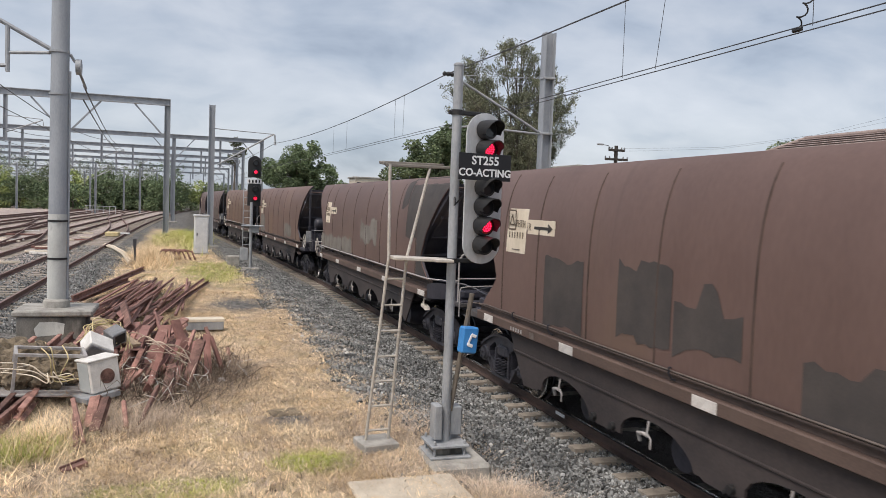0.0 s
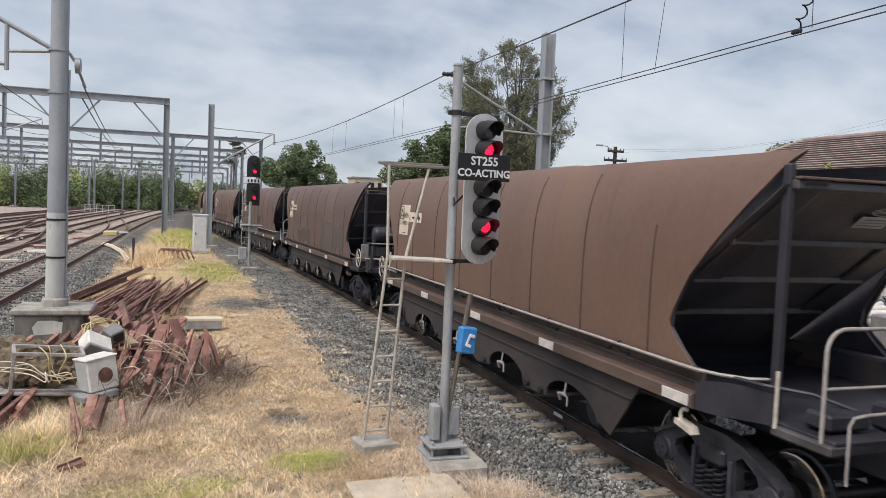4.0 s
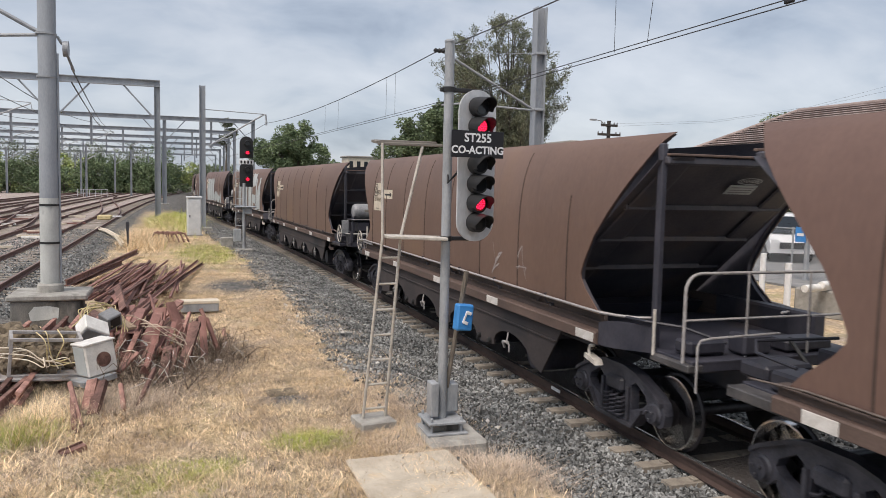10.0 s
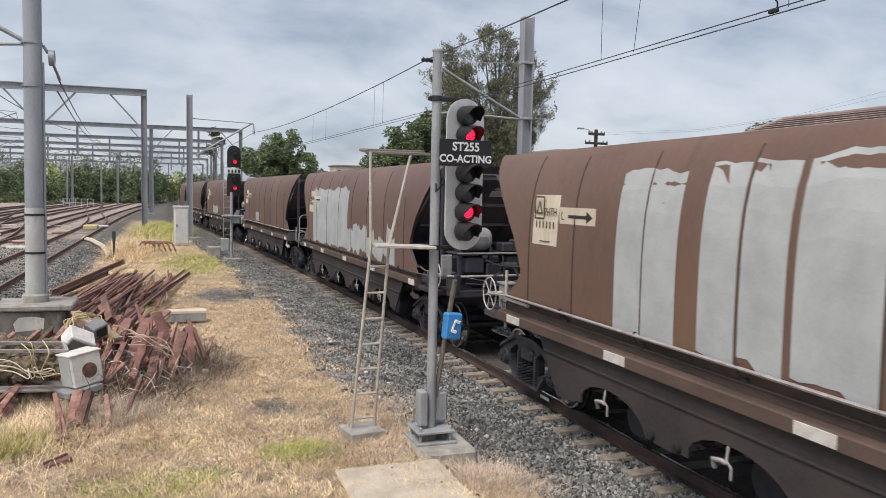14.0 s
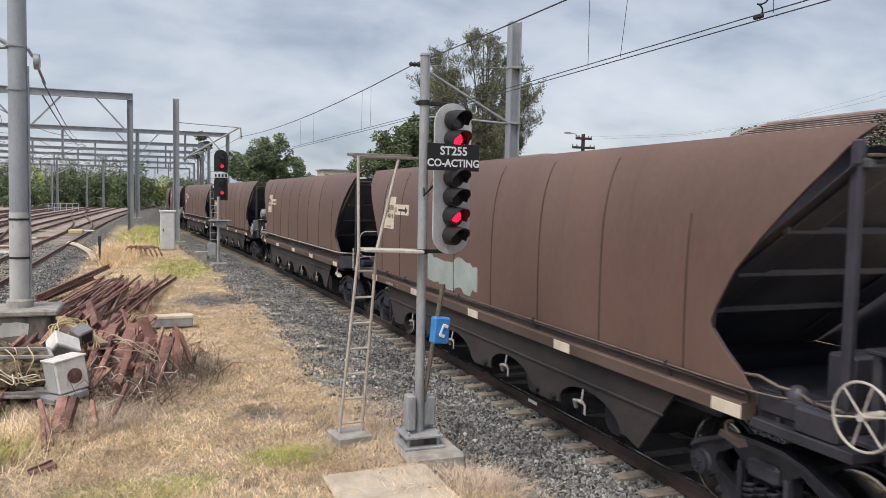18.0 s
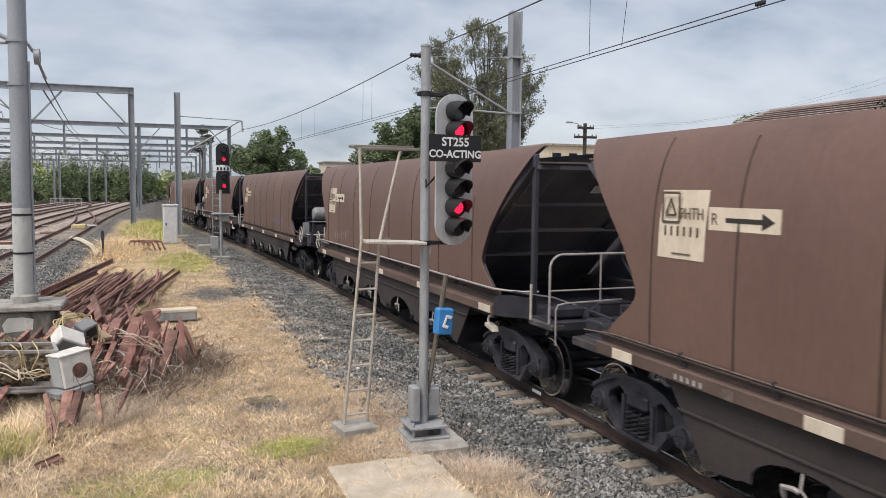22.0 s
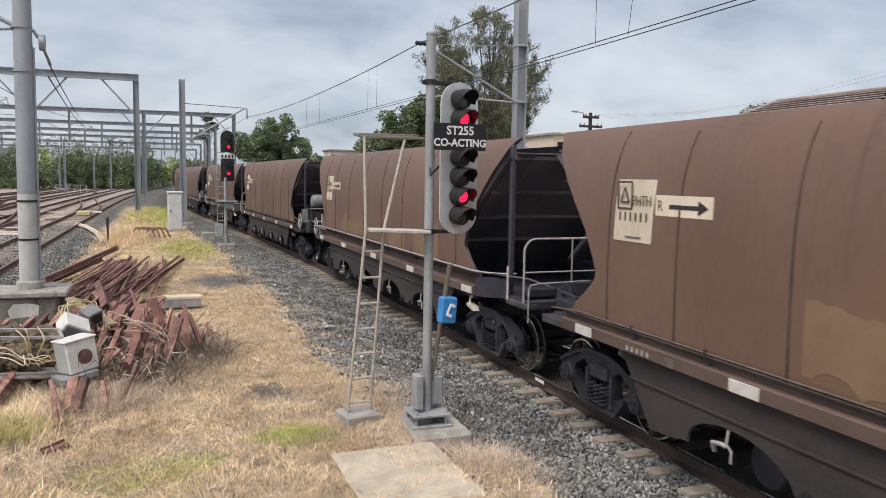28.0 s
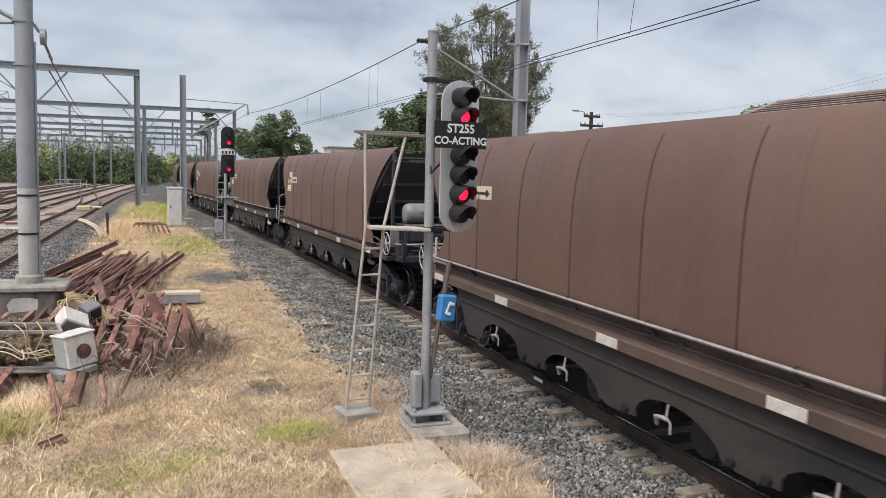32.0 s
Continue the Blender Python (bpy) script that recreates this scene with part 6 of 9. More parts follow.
# ---- second signal by the track ----
def far_signal():
    t = thing("railway_signal", "black two-headed mast signal showing two red lights", "railway signal", at=pose(2.62, 35.5, 0.1))
    part("mast", Shape().tube([(0, 0, 0), (0, 0, 3.0)], 0.07, 12), M_GALV, t, smooth=40)
    for z, h in ((4.56, 0.46), (3.40, 0.56)):
        pts = [(-0.29, z - h), (0.29, z - h), (0.29, z + h * 0.4)] + [(0.29 * math.cos(a), z + h * 0.45 + 0.29 * math.sin(a)) for a in [math.pi * k / 10 for k in range(11)]] + [(-0.29, z + h * 0.4)]
        n = len(pts)
        s = Shape()
        s.put([(x, -0.02, q) for x, q in pts] + [(x, 0.02, q) for x, q in pts], [tuple(range(n)), tuple(range(n, 2 * n))[::-1]] + [(i, n + i, n + (i + 1) % n, (i + 1) % n) for i in range(n)])
        part("head_plate", s, M_BLACK, t, at=pose(0.10, 0, 0))
        for dz, lit in ((0.20, False), (-0.22, True)):
            lamp_unit(t, pose(0.14, -0.10, z + dz), lit, 0.115)
    s = Shape().box((0.10, -0.03, 4.02 - 0.09), (0.62, 0.03, 0.20), None, 0.01)
    plate = part("number_plate", s, M_SIGNWHITE, t, "white plate with black bars")
    s = Shape()
    for k in range(4):
        s.box((-0.12 + 0.145 * k, -0.05, 3.93), (0.07, 0.01, 0.13))
    part("plate_bars", s, M_SIGNBLACK, plate)
    s = Shape()
    for x in (-0.34, -0.04):
        s.tube([(x, 0.15, 0.35), (x, 0.15, 4.3)], 0.02, 5)
    for k in range(13):
        s.tube([(-0.34, 0.15, 0.5 + 0.3 * k), (-0.04, 0.15, 0.5 + 0.3 * k)], 0.014, 5)
    part("ladder", s, M_GALV, t)
    s = Shape().box((0.06, 0, 1.95), (0.95, 0.5, 0.05), None, 0.01).box((0.15, 0.05, 1.78), (0.4, 0.35, 0.30), None, 0.03)
    part("platform", s, M_POLE, t)
    part("control_box", Shape().box((-0.28, 0.1, 0.68), (0.34, 0.3, 0.55), None, 0.02), M_GALV, t)
    part("footing", Shape().box((0, 0, 0.0), (0.7, 0.7, 0.16), None, 0.02), M_CONC, t)


far_signal()


# ---- overhead structures ----
def h_column(s, x, y, z0, z1, w=0.30):
    """Rolled H-section: two flanges joined by a web, in one outline."""
    h, f, b = w / 2, 0.03, 0.015
    rim = [(-h, -h), (-h + f, -h), (-h + f, -b), (h - f, -b), (h - f, -h), (h, -h), (h, h), (h - f, h), (h - f, b), (-h + f, b), (-h + f, h), (-h, h)]
    n = len(rim)
    s.put([(x + u, y + v, z) for z in (z0, z1) for u, v in rim], [tuple(range(n))[::-1], tuple(range(n, 2 * n))] + [(i, (i + 1) % n, n + (i + 1) % n, n + i) for i in range(n)])


def near_pole():
    t = thing("overhead_pole", "grey round steel overhead-line pole on a concrete block", "overhead pole", at=pose(-2.60, 17.75, 0.10))
    part("shaft", Shape().tube([(0, 0, 0.85), (0.03, 0, 7.6)], [0.182, 0.172], 20), M_POLE, t, smooth=40)
    part("pale_band", Shape().tube([(0.0, 0, 0.88), (0.008, 0, 2.66)], [0.187, 0.185], 20, False), M_PALEBAND, t, "worn pale painted band", smooth=40)
    for z in (1.74, 2.52, 5.12, 5.98):
        part("steel_strap", Shape().lathe([(z - 0.02, 0.175), (z - 0.02, 0.198), (z + 0.02, 0.198), (z + 0.02, 0.175)], "Z", (0.01, 0, 0), 20), M_BLACK if z < 3 else M_GALV, t)
    part("base_collar", Shape().lathe([(0.70, 0.26), (0.86, 0.25), (0.90, 0.215)], "Z", (0, 0, 0), 20), M_CONC, t)
    b = part("concrete_block", Shape().box((0, 0, 0.28), (1.30, 1.20, 0.66), None, 0.03), M_CONCDARK, t, "stained concrete foundation block")
    part("block_cap", Shape().box((0.02, 0, 0.665), (1.48, 1.30, 0.12), None, 0.03), M_CONC, t)
    part("whitewash_patch", Shape().put([(-0.28, -0.604, 0.20), (0.22, -0.604, 0.24), (0.24, -0.604, 0.46), (0.05, -0.604, 0.50), (-0.22, -0.604, 0.49), (-0.32, -0.604, 0.36)], [(0, 1, 2, 3, 4, 5)]), M_PALEBAND, b)
    part("conduit", Shape().tube([(0.205, -0.02, 0.9), (0.212, -0.02, 5.6)], 0.024, 8), M_POLE, t, smooth=40)
    # bracket arms
    s = Shape()
    s.tube([(-0.15, 0, 6.02), (-1.15, 0, 6.55)], 0.045, 8).tube([(-0.15, 0, 5.95), (-0.95, 0, 5.88)], 0.035, 8)
    s.tube([(-0.94, 0, 6.42), (-0.94, 0, 5.50)], 0.045, 8).tube([(-0.94, 0, 5.62), (-1.6, 0, 5.62)], 0.04, 8)
    part("bracket_arm", s, M_GALV, t, smooth=40)
    s = Shape()
    s.lathe([(-0.05, 0.05), (-0.05, 0.16), (0.05, 0.16), (0.05, 0.05)], "X", (0.36, 0.1, 5.72), 16)
    s.tube([(0.21, 0, 5.95), (0.30, 0.05, 5.80)], 0.03, 6).tube([(0.36, 0.1, 5.65), (0.44, 0.6, 5.35)], 0.03, 6)
    part("tension_wheel", s, M_GALV, t, smooth=40)


near_pole()


def pole_with_arm():
    t = thing("overhead_pole", "grey H-section overhead-line mast with a bracket arm", "overhead pole", at=pose(1.20, 49.4, 0.1))
    s = Shape()
    h_column(s, 0, 0, -0.2, 8.75, 0.36)
    part("column", s, M_POLE, t)
    part("footing", Shape().box((0.1, 0, 0.02), (0.9, 0.8, 0.40), None, 0.03), M_CONC, t)
    s = Shape().tube([(0.1, 0, 7.35), (3.75, 0, 7.22)], 0.03, 6)
    part("tie_rod", s, M_GALV, t)
    s = Shape().tube([(0.35, 0, 5.15), (3.55, 0, 7.15), (3.75, 0, 7.2), (3.78, 0, 6.85)], 0.05, 8)
    part("bracket_arm", s, M_GALV, t, smooth=40)
    part("insulator", Shape().lathe([(6.55, 0.03), (6.57, 0.09), (6.68, 0.05), (6.72, 0.09), (6.85, 0.04)], "Z", (3.78, 0, 0), 10), M_GALV, t)


pole_with_arm()


def right_pole():
    t = thing("overhead_pole", "grey steel overhead-line pole with a long cantilever", "overhead pole", at=pose(9.35, 19.75, -0.1))
    s = Shape()
    h_column(s, 0, 0, -0.2, 8.2, 0.30)
    part("column", s, M_POLE, t)
    part("footing", Shape().box((0, 0, 0.1), (0.8, 0.8, 0.4), None, 0.03), M_CONC, t)
    part("strut", Shape().tube([(-0.15, 0, 5.45), (-2.75, 0, 6.80)], 0.035, 8), M_GALV, t, smooth=40)
    part("tie_rod", Shape().tube([(-0.15, 0, 6.95), (-2.75, 0, 6.82)], 0.007, 6), M_GALV, t)
    part("steady_arm", Shape().tube([(-0.15, 0, 5.42), (-2.2, 0, 5.50), (-2.8, 0, 5.42)], 0.028, 8), M_GALV, t, smooth=40)
    part("insulator", Shape().lathe([(-3.05, 0.02), (-3.0, 0.07), (-2.94, 0.04), (-2.90, 0.07), (-2.82, 0.04), (-2.78, 0.07), (-2.72, 0.03)], "X", (0, 0, 6.83), 10), M_BLACK, t)
    for z in (5.43, 6.95):
        part("clamp_band", Shape().box((0, 0, z), (0.34, 0.34, 0.06), None, 0.01), M_GALV, t)


right_pole()


def portal(y, xl, xr, legs, z, drops, label="grey steel overhead-line portal spanning the tracks"):
    t = thing("overhead_portal", label, "overhead portal", "overhead portals")
    for x in legs:
        s = Shape()
        h_column(s, x, y, 0.0, z + 0.15, 0.42)
        part("column", s, M_POLE, t)
        part("footing", Shape().box((x, y, 0.1), (1.0, 1.0, 0.4), None, 0.04), M_CONC, t)
    s = Shape()
    for dz in (-0.22, 0.22):
        s.box(((xl + xr) / 2, y, z + dz), (xr - xl, 0.35, 0.05))
    s.box(((xl + xr) / 2, y, z), (xr - xl, 0.04, 0.42))
    part("cross_beam", s, M_POLE, t)
    for x in legs:
        for g in (-1, 1):
            if xl < x + g * 2.4 < xr:
                part("knee_brace", Shape().beam((x + g * 0.2, y, z - 2.6), (x + g * 2.3, y, z - 0.25), 0.12, 0.12, 0.01), M_POLE, t)
    for x in drops:
        s = Shape()
        h_column(s, x, y, z - 3.4, z - 0.2, 0.24)
        part("drop_post", s, M_POLE, t)
        s = Shape().tube([(x, y, z - 2.9), (x + 2.4, y, z - 1.9), (x + 2.45, y, z - 2.4)], 0.05, 6).tube([(x, y, z - 1.7), (x + 2.4, y, z - 1.85)], 0.03, 6)
        part("register_arm", s, M_GALV, t, smooth=40)
    return t


portal(62.1, -34.0, -1.5, (-1.70, -8.6, -33.5), 10.25, (-12.5, -19.5))
for y, legs, drops in ((98, (8.3, -1.9, -40), (3.4, -9.8, -18)), (122, (7.6, -44), (1.5, -8, -16, -24)), (143, (7.9, -3.0, -46), (2.5, -12, -22)), (165, (8.2, -48), (0.5, -9, -18, -28)), (195, (8.8, -3.4, -50), (3, -12, -24)), (237, (9.4, -54), (0, -14, -30))):
    portal(y, legs[-1], legs[0] + 0.2, legs, 10.4, drops)


def wire_run(name, pts, r, label, group, sag=0.0):
    s = Shape()
    run = []
    for a, b in zip(pts, pts[1:]):
        a, b = Vector(a), Vector(b)
        for k in range(8):
            f = k / 8
            p = a.lerp(b, f)
            p.z -= sag * 4 * f * (1 - f)
            run.append(p)
    run.append(Vector(pts[-1]))
    s.tube(run, r, 5)
    return solid(name, s, M_WIRE, label, "overhead wire", group, smooth=60)


def overhead():
    top = [(6.5, -60, 7.0), (6.5, -16, 6.85), (6.45, 19.75, 6.74), (5.0, 49.4, 6.78), (2.9, 98, 6.9), (3.0, 143, 7.0), (3.6, 200, 7.0)]
    t = wire_run("messenger_wire", top, 0.014, "thin dark messenger wire above the freight track", "overhead wires", 0.30)
    low = [(6.55, -60, 5.33), (6.5, 19.75, 5.33), (5.1, 49.4, 5.35), (2.9, 98, 5.4), (3.0, 143, 5.4), (3.6, 200, 5.4)]
    wire_run("contact_wire", low, 0.008, "thin dark contact wire above the freight track", "overhead wires", 0.03)
    wire_run("contact_wire", [(x + 0.10, y, z + 0.10) for x, y, z in low], 0.008, "thin dark contact wire above the freight track", "overhead wires", 0.03)
    for y in (7.0, 10.05, 10.97, 23.5, 24.5, 31.5, 34.0):
        x = 6.5 + (0 if y < 20 else bend(y) * 0.9)
        f = (y + 16) / 35.75 if y < 19.75 else (y - 19.75) / 29.65
        z = 6.76 - 0.30 * 4 * f * (1 - f) + 0.02
        wire_run("dropper_wire", [(x, y, 5.35), (x + 0.03, y + (-0.16 if 10 < y < 10.5 else 0.06), z)], 0.0045, "thin dropper between the overhead wires", "overhead droppers")
    s = Shape()
    coil = [(6.52 + 0.055 * math.cos(0.75 * k), 7.25 - 0.01 * k, 5.42 + 0.016 * k + 0.03 * math.sin(0.75 * k)) for k in range(38)]
    s.tube([(6.52, 7.25, 5.36)] + coil, 0.010, 5)
    s.box((6.52, 7.25, 5.36), (0.05, 0.14, 0.05), None, 0.01)
    solid("wire_connector", s, M_BLACK, "dark coiled jumper clamped to the contact wire", "wire clamp", smooth=40)
    for x, z0 in ((-5.75, 5.6), (-9.5, 5.6), (-17.5, 5.6)):
        pts = [(x, 17.0, z0 + 1.4), (x, 62, z0 + 1.6), (x, 98, z0 + 1.6), (x, 143, z0 + 1.6), (x, 195, z0 + 1.6)]
        wire_run("messenger_wire", pts, 0.016, "thin dark messenger wire above the running tracks", "overhead wires", 0.7)
        wire_run("contact_wire", [(a, b, z0 + 0.3) for a, b, _ in pts], 0.014, "thin dark contact wire above the running tracks", "overhead wires", 0.05)
    for dz in (0.0, 0.10):
        wire_run("anchor_wire", [(-2.2, 18.3, 5.5 - dz * 3), (-5.5, 62.0, 7.2 - 4 * dz), (-5.7, 98, 7.0)], 0.016, "dark anchor wire running off the pole", "overhead wires", 0.1)


overhead()


# ---- lineside cabinet and small things ----
def cabinet():
    t = thing("equipment_cabinet", "white steel lineside equipment cabinet", "cabinet", at=pose(0.63, 44.6, 0.12, 0, 0, 4))
    part("body", Shape().box((0, 0, 1.05), (0.74, 0.55, 2.05), None, 0.02), M_CABINET, t)
    part("roof", Shape().box((0, 0, 2.12), (0.82, 0.64, 0.10), None, 0.02), M_CABINET, t)
    d = part("door", Shape().box((0, -0.29, 1.06), (0.64, 0.03, 1.85), None, 0.008), M_CABINET, t)
    part("handle", Shape().box((-0.24, -0.315, 1.1), (0.05, 0.03, 0.14), None, 0.006), M_BLACK, d)
    part("plinth", Shape().box((0, 0, 0.0), (0.9, 0.7, 0.16), None, 0.02), M_CONC, t)


cabinet()
solid("concrete_box", Shape().box((0, 0, 0.22), (0.55, 0.5, 0.5), None, 0.03), M_CONC, "small brown-grey concrete cable box beside the signal", "concrete box", at=pose(2.0, 37.6, 0.08))
solid("marker_post", Shape().box((0, 0, 0.55), (0.09, 0.07, 1.2), None, 0.01).box((0, -0.05, 0.98), (0.14, 0.05, 0.42), None, 0.01), M_BOGIE, "short black marker post beside the ballast", "marker post", at=pose(-2.28, 36.9, 0.1))
s_ = Shape()
s_.box((0, 0, 0.13), (0.82, 0.34, 0.20), None, 0.015)
yellow_block = solid("timber_block", s_, M_GALV, "grey block with a yellow-painted top lying by the scrap", "block", at=pose(0.38, 18.5, 0.16, 0, 0, 3))
part("painted_top", Shape().box((0, 0, 0.255), (0.84, 0.36, 0.07), None, 0.01), M_PLATE, yellow_block, "pale yellow top")


def rusty_bundle():
    s = Shape()
    rng = random.Random(5)
    for k in range(5):
        x = -0.5 + 0.22 * k
        s.tube([(x - 0.15, 0, 0.02), (x - 0.12, 0.1, 0.42), (x + 0.05, 0.1, 0.55), (x + 0.45, 0.05, 0.45), (x + 0.62, 0, 0.05)], 0.045, 6)
    s.box((0, 0.1, 0.5), (1.2, 0.12, 0.10), None, 0.02)
    solid("scrap_metal", s, M_RUST, "rusty bent steel frames dumped on the grass", "scrap", smooth=40, at=pose(-0.68, 39.8, 0.1))


rusty_bundle()


# ---- scrap heap ----
def rail_piece(length, kind):
    s = Shape()
    if kind == 0:
        s = rail_sweep([(0, -length / 2, 0.165), (0, length / 2, 0.165)])
        s.slot = [0] * len(s.f)
    elif kind == 1:
        s.box((0, 0, 0.06), (0.15, length, 0.012)).box((-0.069, 0, 0.03), (0.012, length, 0.06)).box((0.069, 0, 0.03), (0.012, length, 0.06))
    elif kind == 4:
        s.prism([(-length / 2, 0.0), (length / 2, 0.0), (length / 2, 0.075), (-length / 2, 0.075)], -0.04, -0.03)
        s.prism([(-length / 2, 0.0), (length / 2, 0.0), (length / 2, 0.01), (-length / 2, 0.01)], -0.03, 0.04)
    elif kind == 2:
        s.box((0, 0, 0.03), (0.06, length, 0.055), None, 0.008)
    else:
        s.box((0, 0, 0.02), (0.20, length, 0.03), None, 0.006).box((-0.07, 0, 0.045), (0.03, length, 0.03)).box((0.07, 0, 0.045), (0.03, length, 0.03))
    return s


def scrap_bar(a, b, kind, material, label="rusty steel length lying in the scrap heap", roll=0.0):
    a, b = Vector(a), Vector(b)
    d = b - a
    m = d.to_track_quat("Y", "Z").to_matrix().to_4x4() @ Matrix.Rotation(radians(roll), 4, "Y")
    m.translation = (a + b) / 2
    return solid("scrap_rail", rail_piece(d.length, kind), material, label, "scrap steel", "scrap heap", at=m)


def scrap_heap():
    rng = random.Random(11)
    # long lengths fanned out behind
    rear = (((-2.81, 21.66, 0.42), (-1.66, 32.09, 0.3)), ((-2.79, 22.74, 0.3), (-1.97, 28.5, 0.25)), ((-2.21, 20.17, 0.5), (-1.77, 28.6, 0.25)), ((-2.09, 19.21, 0.55), (-1.24, 28.75, 0.22)), ((-1.81, 20.77, 0.4), (-1.66, 29.24, 0.22)), ((-1.61, 19.24, 0.5), (-1.1, 29.84, 0.2)), ((-1.33, 18.98, 0.5), (-0.5, 29.94, 0.2)), ((-1.2, 22.44, 0.3), (-1.11, 30.09, 0.2)), ((-0.97, 19.21, 0.4), (-0.88, 28.66, 0.22)))
    mid = (((-1.31, 17.79, 0.6), (-0.96, 22.8, 0.4)), ((-0.88, 14.53, 0.75), (0.58, 29.73, 0.22)), ((-0.26, 18.84, 0.45), (0.07, 28.62, 0.2)), ((-0.12, 20.46, 0.35), (-0.02, 29.82, 0.2)), ((-0.41, 20.59, 0.4), (0.71, 28.65, 0.22)), ((-0.71, 14.77, 0.7), (-0.61, 17.92, 0.55)), ((-1.76, 18.59, 0.5), (-1.08, 27.24, 0.3)), ((-1.1, 16.81, 0.6), (-1.11, 22.26, 0.35)), ((-0.73, 20.84, 0.35), (-0.54, 28.03, 0.2)))
    for k, (a, b) in enumerate(rear + mid):
        kind = 0 if k in (0, 1) else (2, 4, 2)[k % 3]
        scrap_bar(a, b, kind, (M_RUST, M_RUSTRED)[k % 4 == 3], "long rusty steel length fanned out behind the heap", rng.uniform(-25, 25))
    for k in range(34):
        x0 = rng.uniform(-2.2, -0.5)
        y0 = rng.uniform(17.5, 22.5)
        ln = rng.uniform(4.0, 8.0)
        ang = radians(rng.uniform(1, 9))
        z0 = rng.uniform(0.2, 0.48)
        scrap_bar((x0, y0, z0), (x0 + ln * math.sin(ang), y0 + ln * math.cos(ang), max(0.16, z0 - 0.2)), rng.choice((2, 2, 2, 4)), rng.choice((M_RUST, M_RUST, M_RUSTRED)), roll=rng.uniform(-60, 60))
    # rails lying along the ballast beside the foundation block
    for x0, y0, x1, y1, z in ((-2.3, 10.6, -2.15, 16.6, 0.24), (-2.05, 11.0, -1.95, 17.2, 0.26), (-2.6, 11.4, -2.35, 16.5, 0.22), (-1.85, 12.6, -1.55, 18.6, 0.34), (-1.7, 12.4, -1.2, 17.6, 0.46), (-3.0, 12.0, -2.8, 16.4, 0.2), (-2.45, 10.4, -2.12, 13.4, 0.17), (-2.25, 10.2, -1.95, 12.6, 0.2), (-2.62, 10.9, -2.4, 13.6, 0.3)):
        scrap_bar((x0, y0, z), (x1, y1, z + 0.08), 0, M_RUST, "rusty rail length lying in the heap", rng.uniform(-15, 15))
    # middle of the heap
    for k in range(40):
        x0 = rng.uniform(-1.75, -0.35)
        y0 = rng.uniform(13.2, 16.0)
        ln = rng.uniform(1.2, 3.6)
        ang = radians(rng.uniform(-12, 10))
        z0 = rng.uniform(0.2, 0.72 - 0.2 * abs(x0 + 0.9))
        scrap_bar((x0, y0, z0), (x0 + ln * math.sin(ang), y0 + ln * math.cos(ang), max(0.2, z0 + rng.uniform(-0.25, 0.15))), rng.choice((1, 1, 2, 4)), rng.choice((M_RUST, M_RUST, M_RUSTRED)), roll=rng.uniform(-60, 60))
    # channels sliding down the front of the heap
    for k in range(16):
        x, y = -1.12 + 0.08 * k + rng.uniform(-0.08, 0.08), rng.uniform(12.3, 13.2)
        ln = rng.uniform(0.8, 1.7)
        scrap_bar((x + rng.uniform(0.05, 0.35), y + ln, rng.uniform(0.62, 0.86)), (x, y, rng.uniform(0.16, 0.34)), rng.choice((2, 4, 4, 1)), rng.choice((M_RUST, M_RUST, M_RUSTRED)), "red-brown steel length sliding down the heap", rng.uniform(-25, 25))
    # red plates leaning on the front
    lean = (((-0.38, 15.02, 0.84), (-0.44, 14.57, 0.2), 0.2), ((-0.2, 14.73, 0.98), (0.09, 14.28, 0.16), 0.17), ((-0.26, 15.08, 0.52), (-0.30, 14.63, 0.2), 0.16), ((0.09, 14.9, 0.55), (0.25, 14.45, 0.18), 0.12), ((0.32, 13.83, 0.86), (0.36, 13.38, 0.16), 0.11), ((-0.13, 12.66, 0.57), (-0.26, 12.21, 0.16), 0.16), ((-0.64, 13.82, 0.36), (-0.64, 13.37, 0.16), 0.2))
    lean += (((-0.92, 14.38, 0.68), (-1.05, 13.83, 0.22), 0.13), ((-1.18, 14.6, 0.5), (-1.27, 14.1, 0.2), 0.13), ((-0.94, 13.72, 0.42), (-0.96, 13.17, 0.16), 0.12), ((0.02, 15.3, 0.55), (0.12, 14.9, 0.2), 0.14), ((-1.09, 12.21, 0.36), (-1.24, 11.66, 0.16), 0.14), ((0.40, 14.0, 0.80), (0.58, 13.75, 0.3), 0.06))
    for a, b, wide in lean:
        a, b = Vector(a), Vector(b)
        d = b - a
        m = d.to_track_quat("Y", "Z").to_matrix().to_4x4() @ Matrix.Rotation(radians(rng.uniform(-12, 12)), 4, "Y")
        m.translation = (a + b) / 2
        ln = d.length
        s = Shape().box((0, 0, 0), (wide, ln, 0.022), None, 0.004).box((-wide / 2 + 0.012, 0, -0.03), (0.024, ln, 0.05), None, 0.004).box((wide / 2 - 0.012, 0, -0.03), (0.024, ln, 0.05), None, 0.004)
        solid("base_plate", s, M_RUSTRED, "red-oxide steel channel leaning on the scrap heap", "steel plate", "leaning plates", at=m)
    # offcuts poking out of the front
    for k in range(14):
        x = rng.uniform(-1.3, 0.1)
        y = rng.uniform(11.8, 14.0)
        a = Vector((x, y, rng.uniform(0.16, 0.4)))
        b = a + Vector((rng.uniform(-0.3, 0.3), rng.uniform(-0.3, 0.3), rng.uniform(-0.1, 0.3))) * rng.uniform(0.6, 1.3)
        b.z = max(0.15, b.z)
        scrap_bar(a, b, rng.choice((2, 2, 4)), rng.choice((M_RUST, M_RUST, M_RUSTRED)), "short rusty offcut in the scrap heap", roll=rng.uniform(-80, 80))
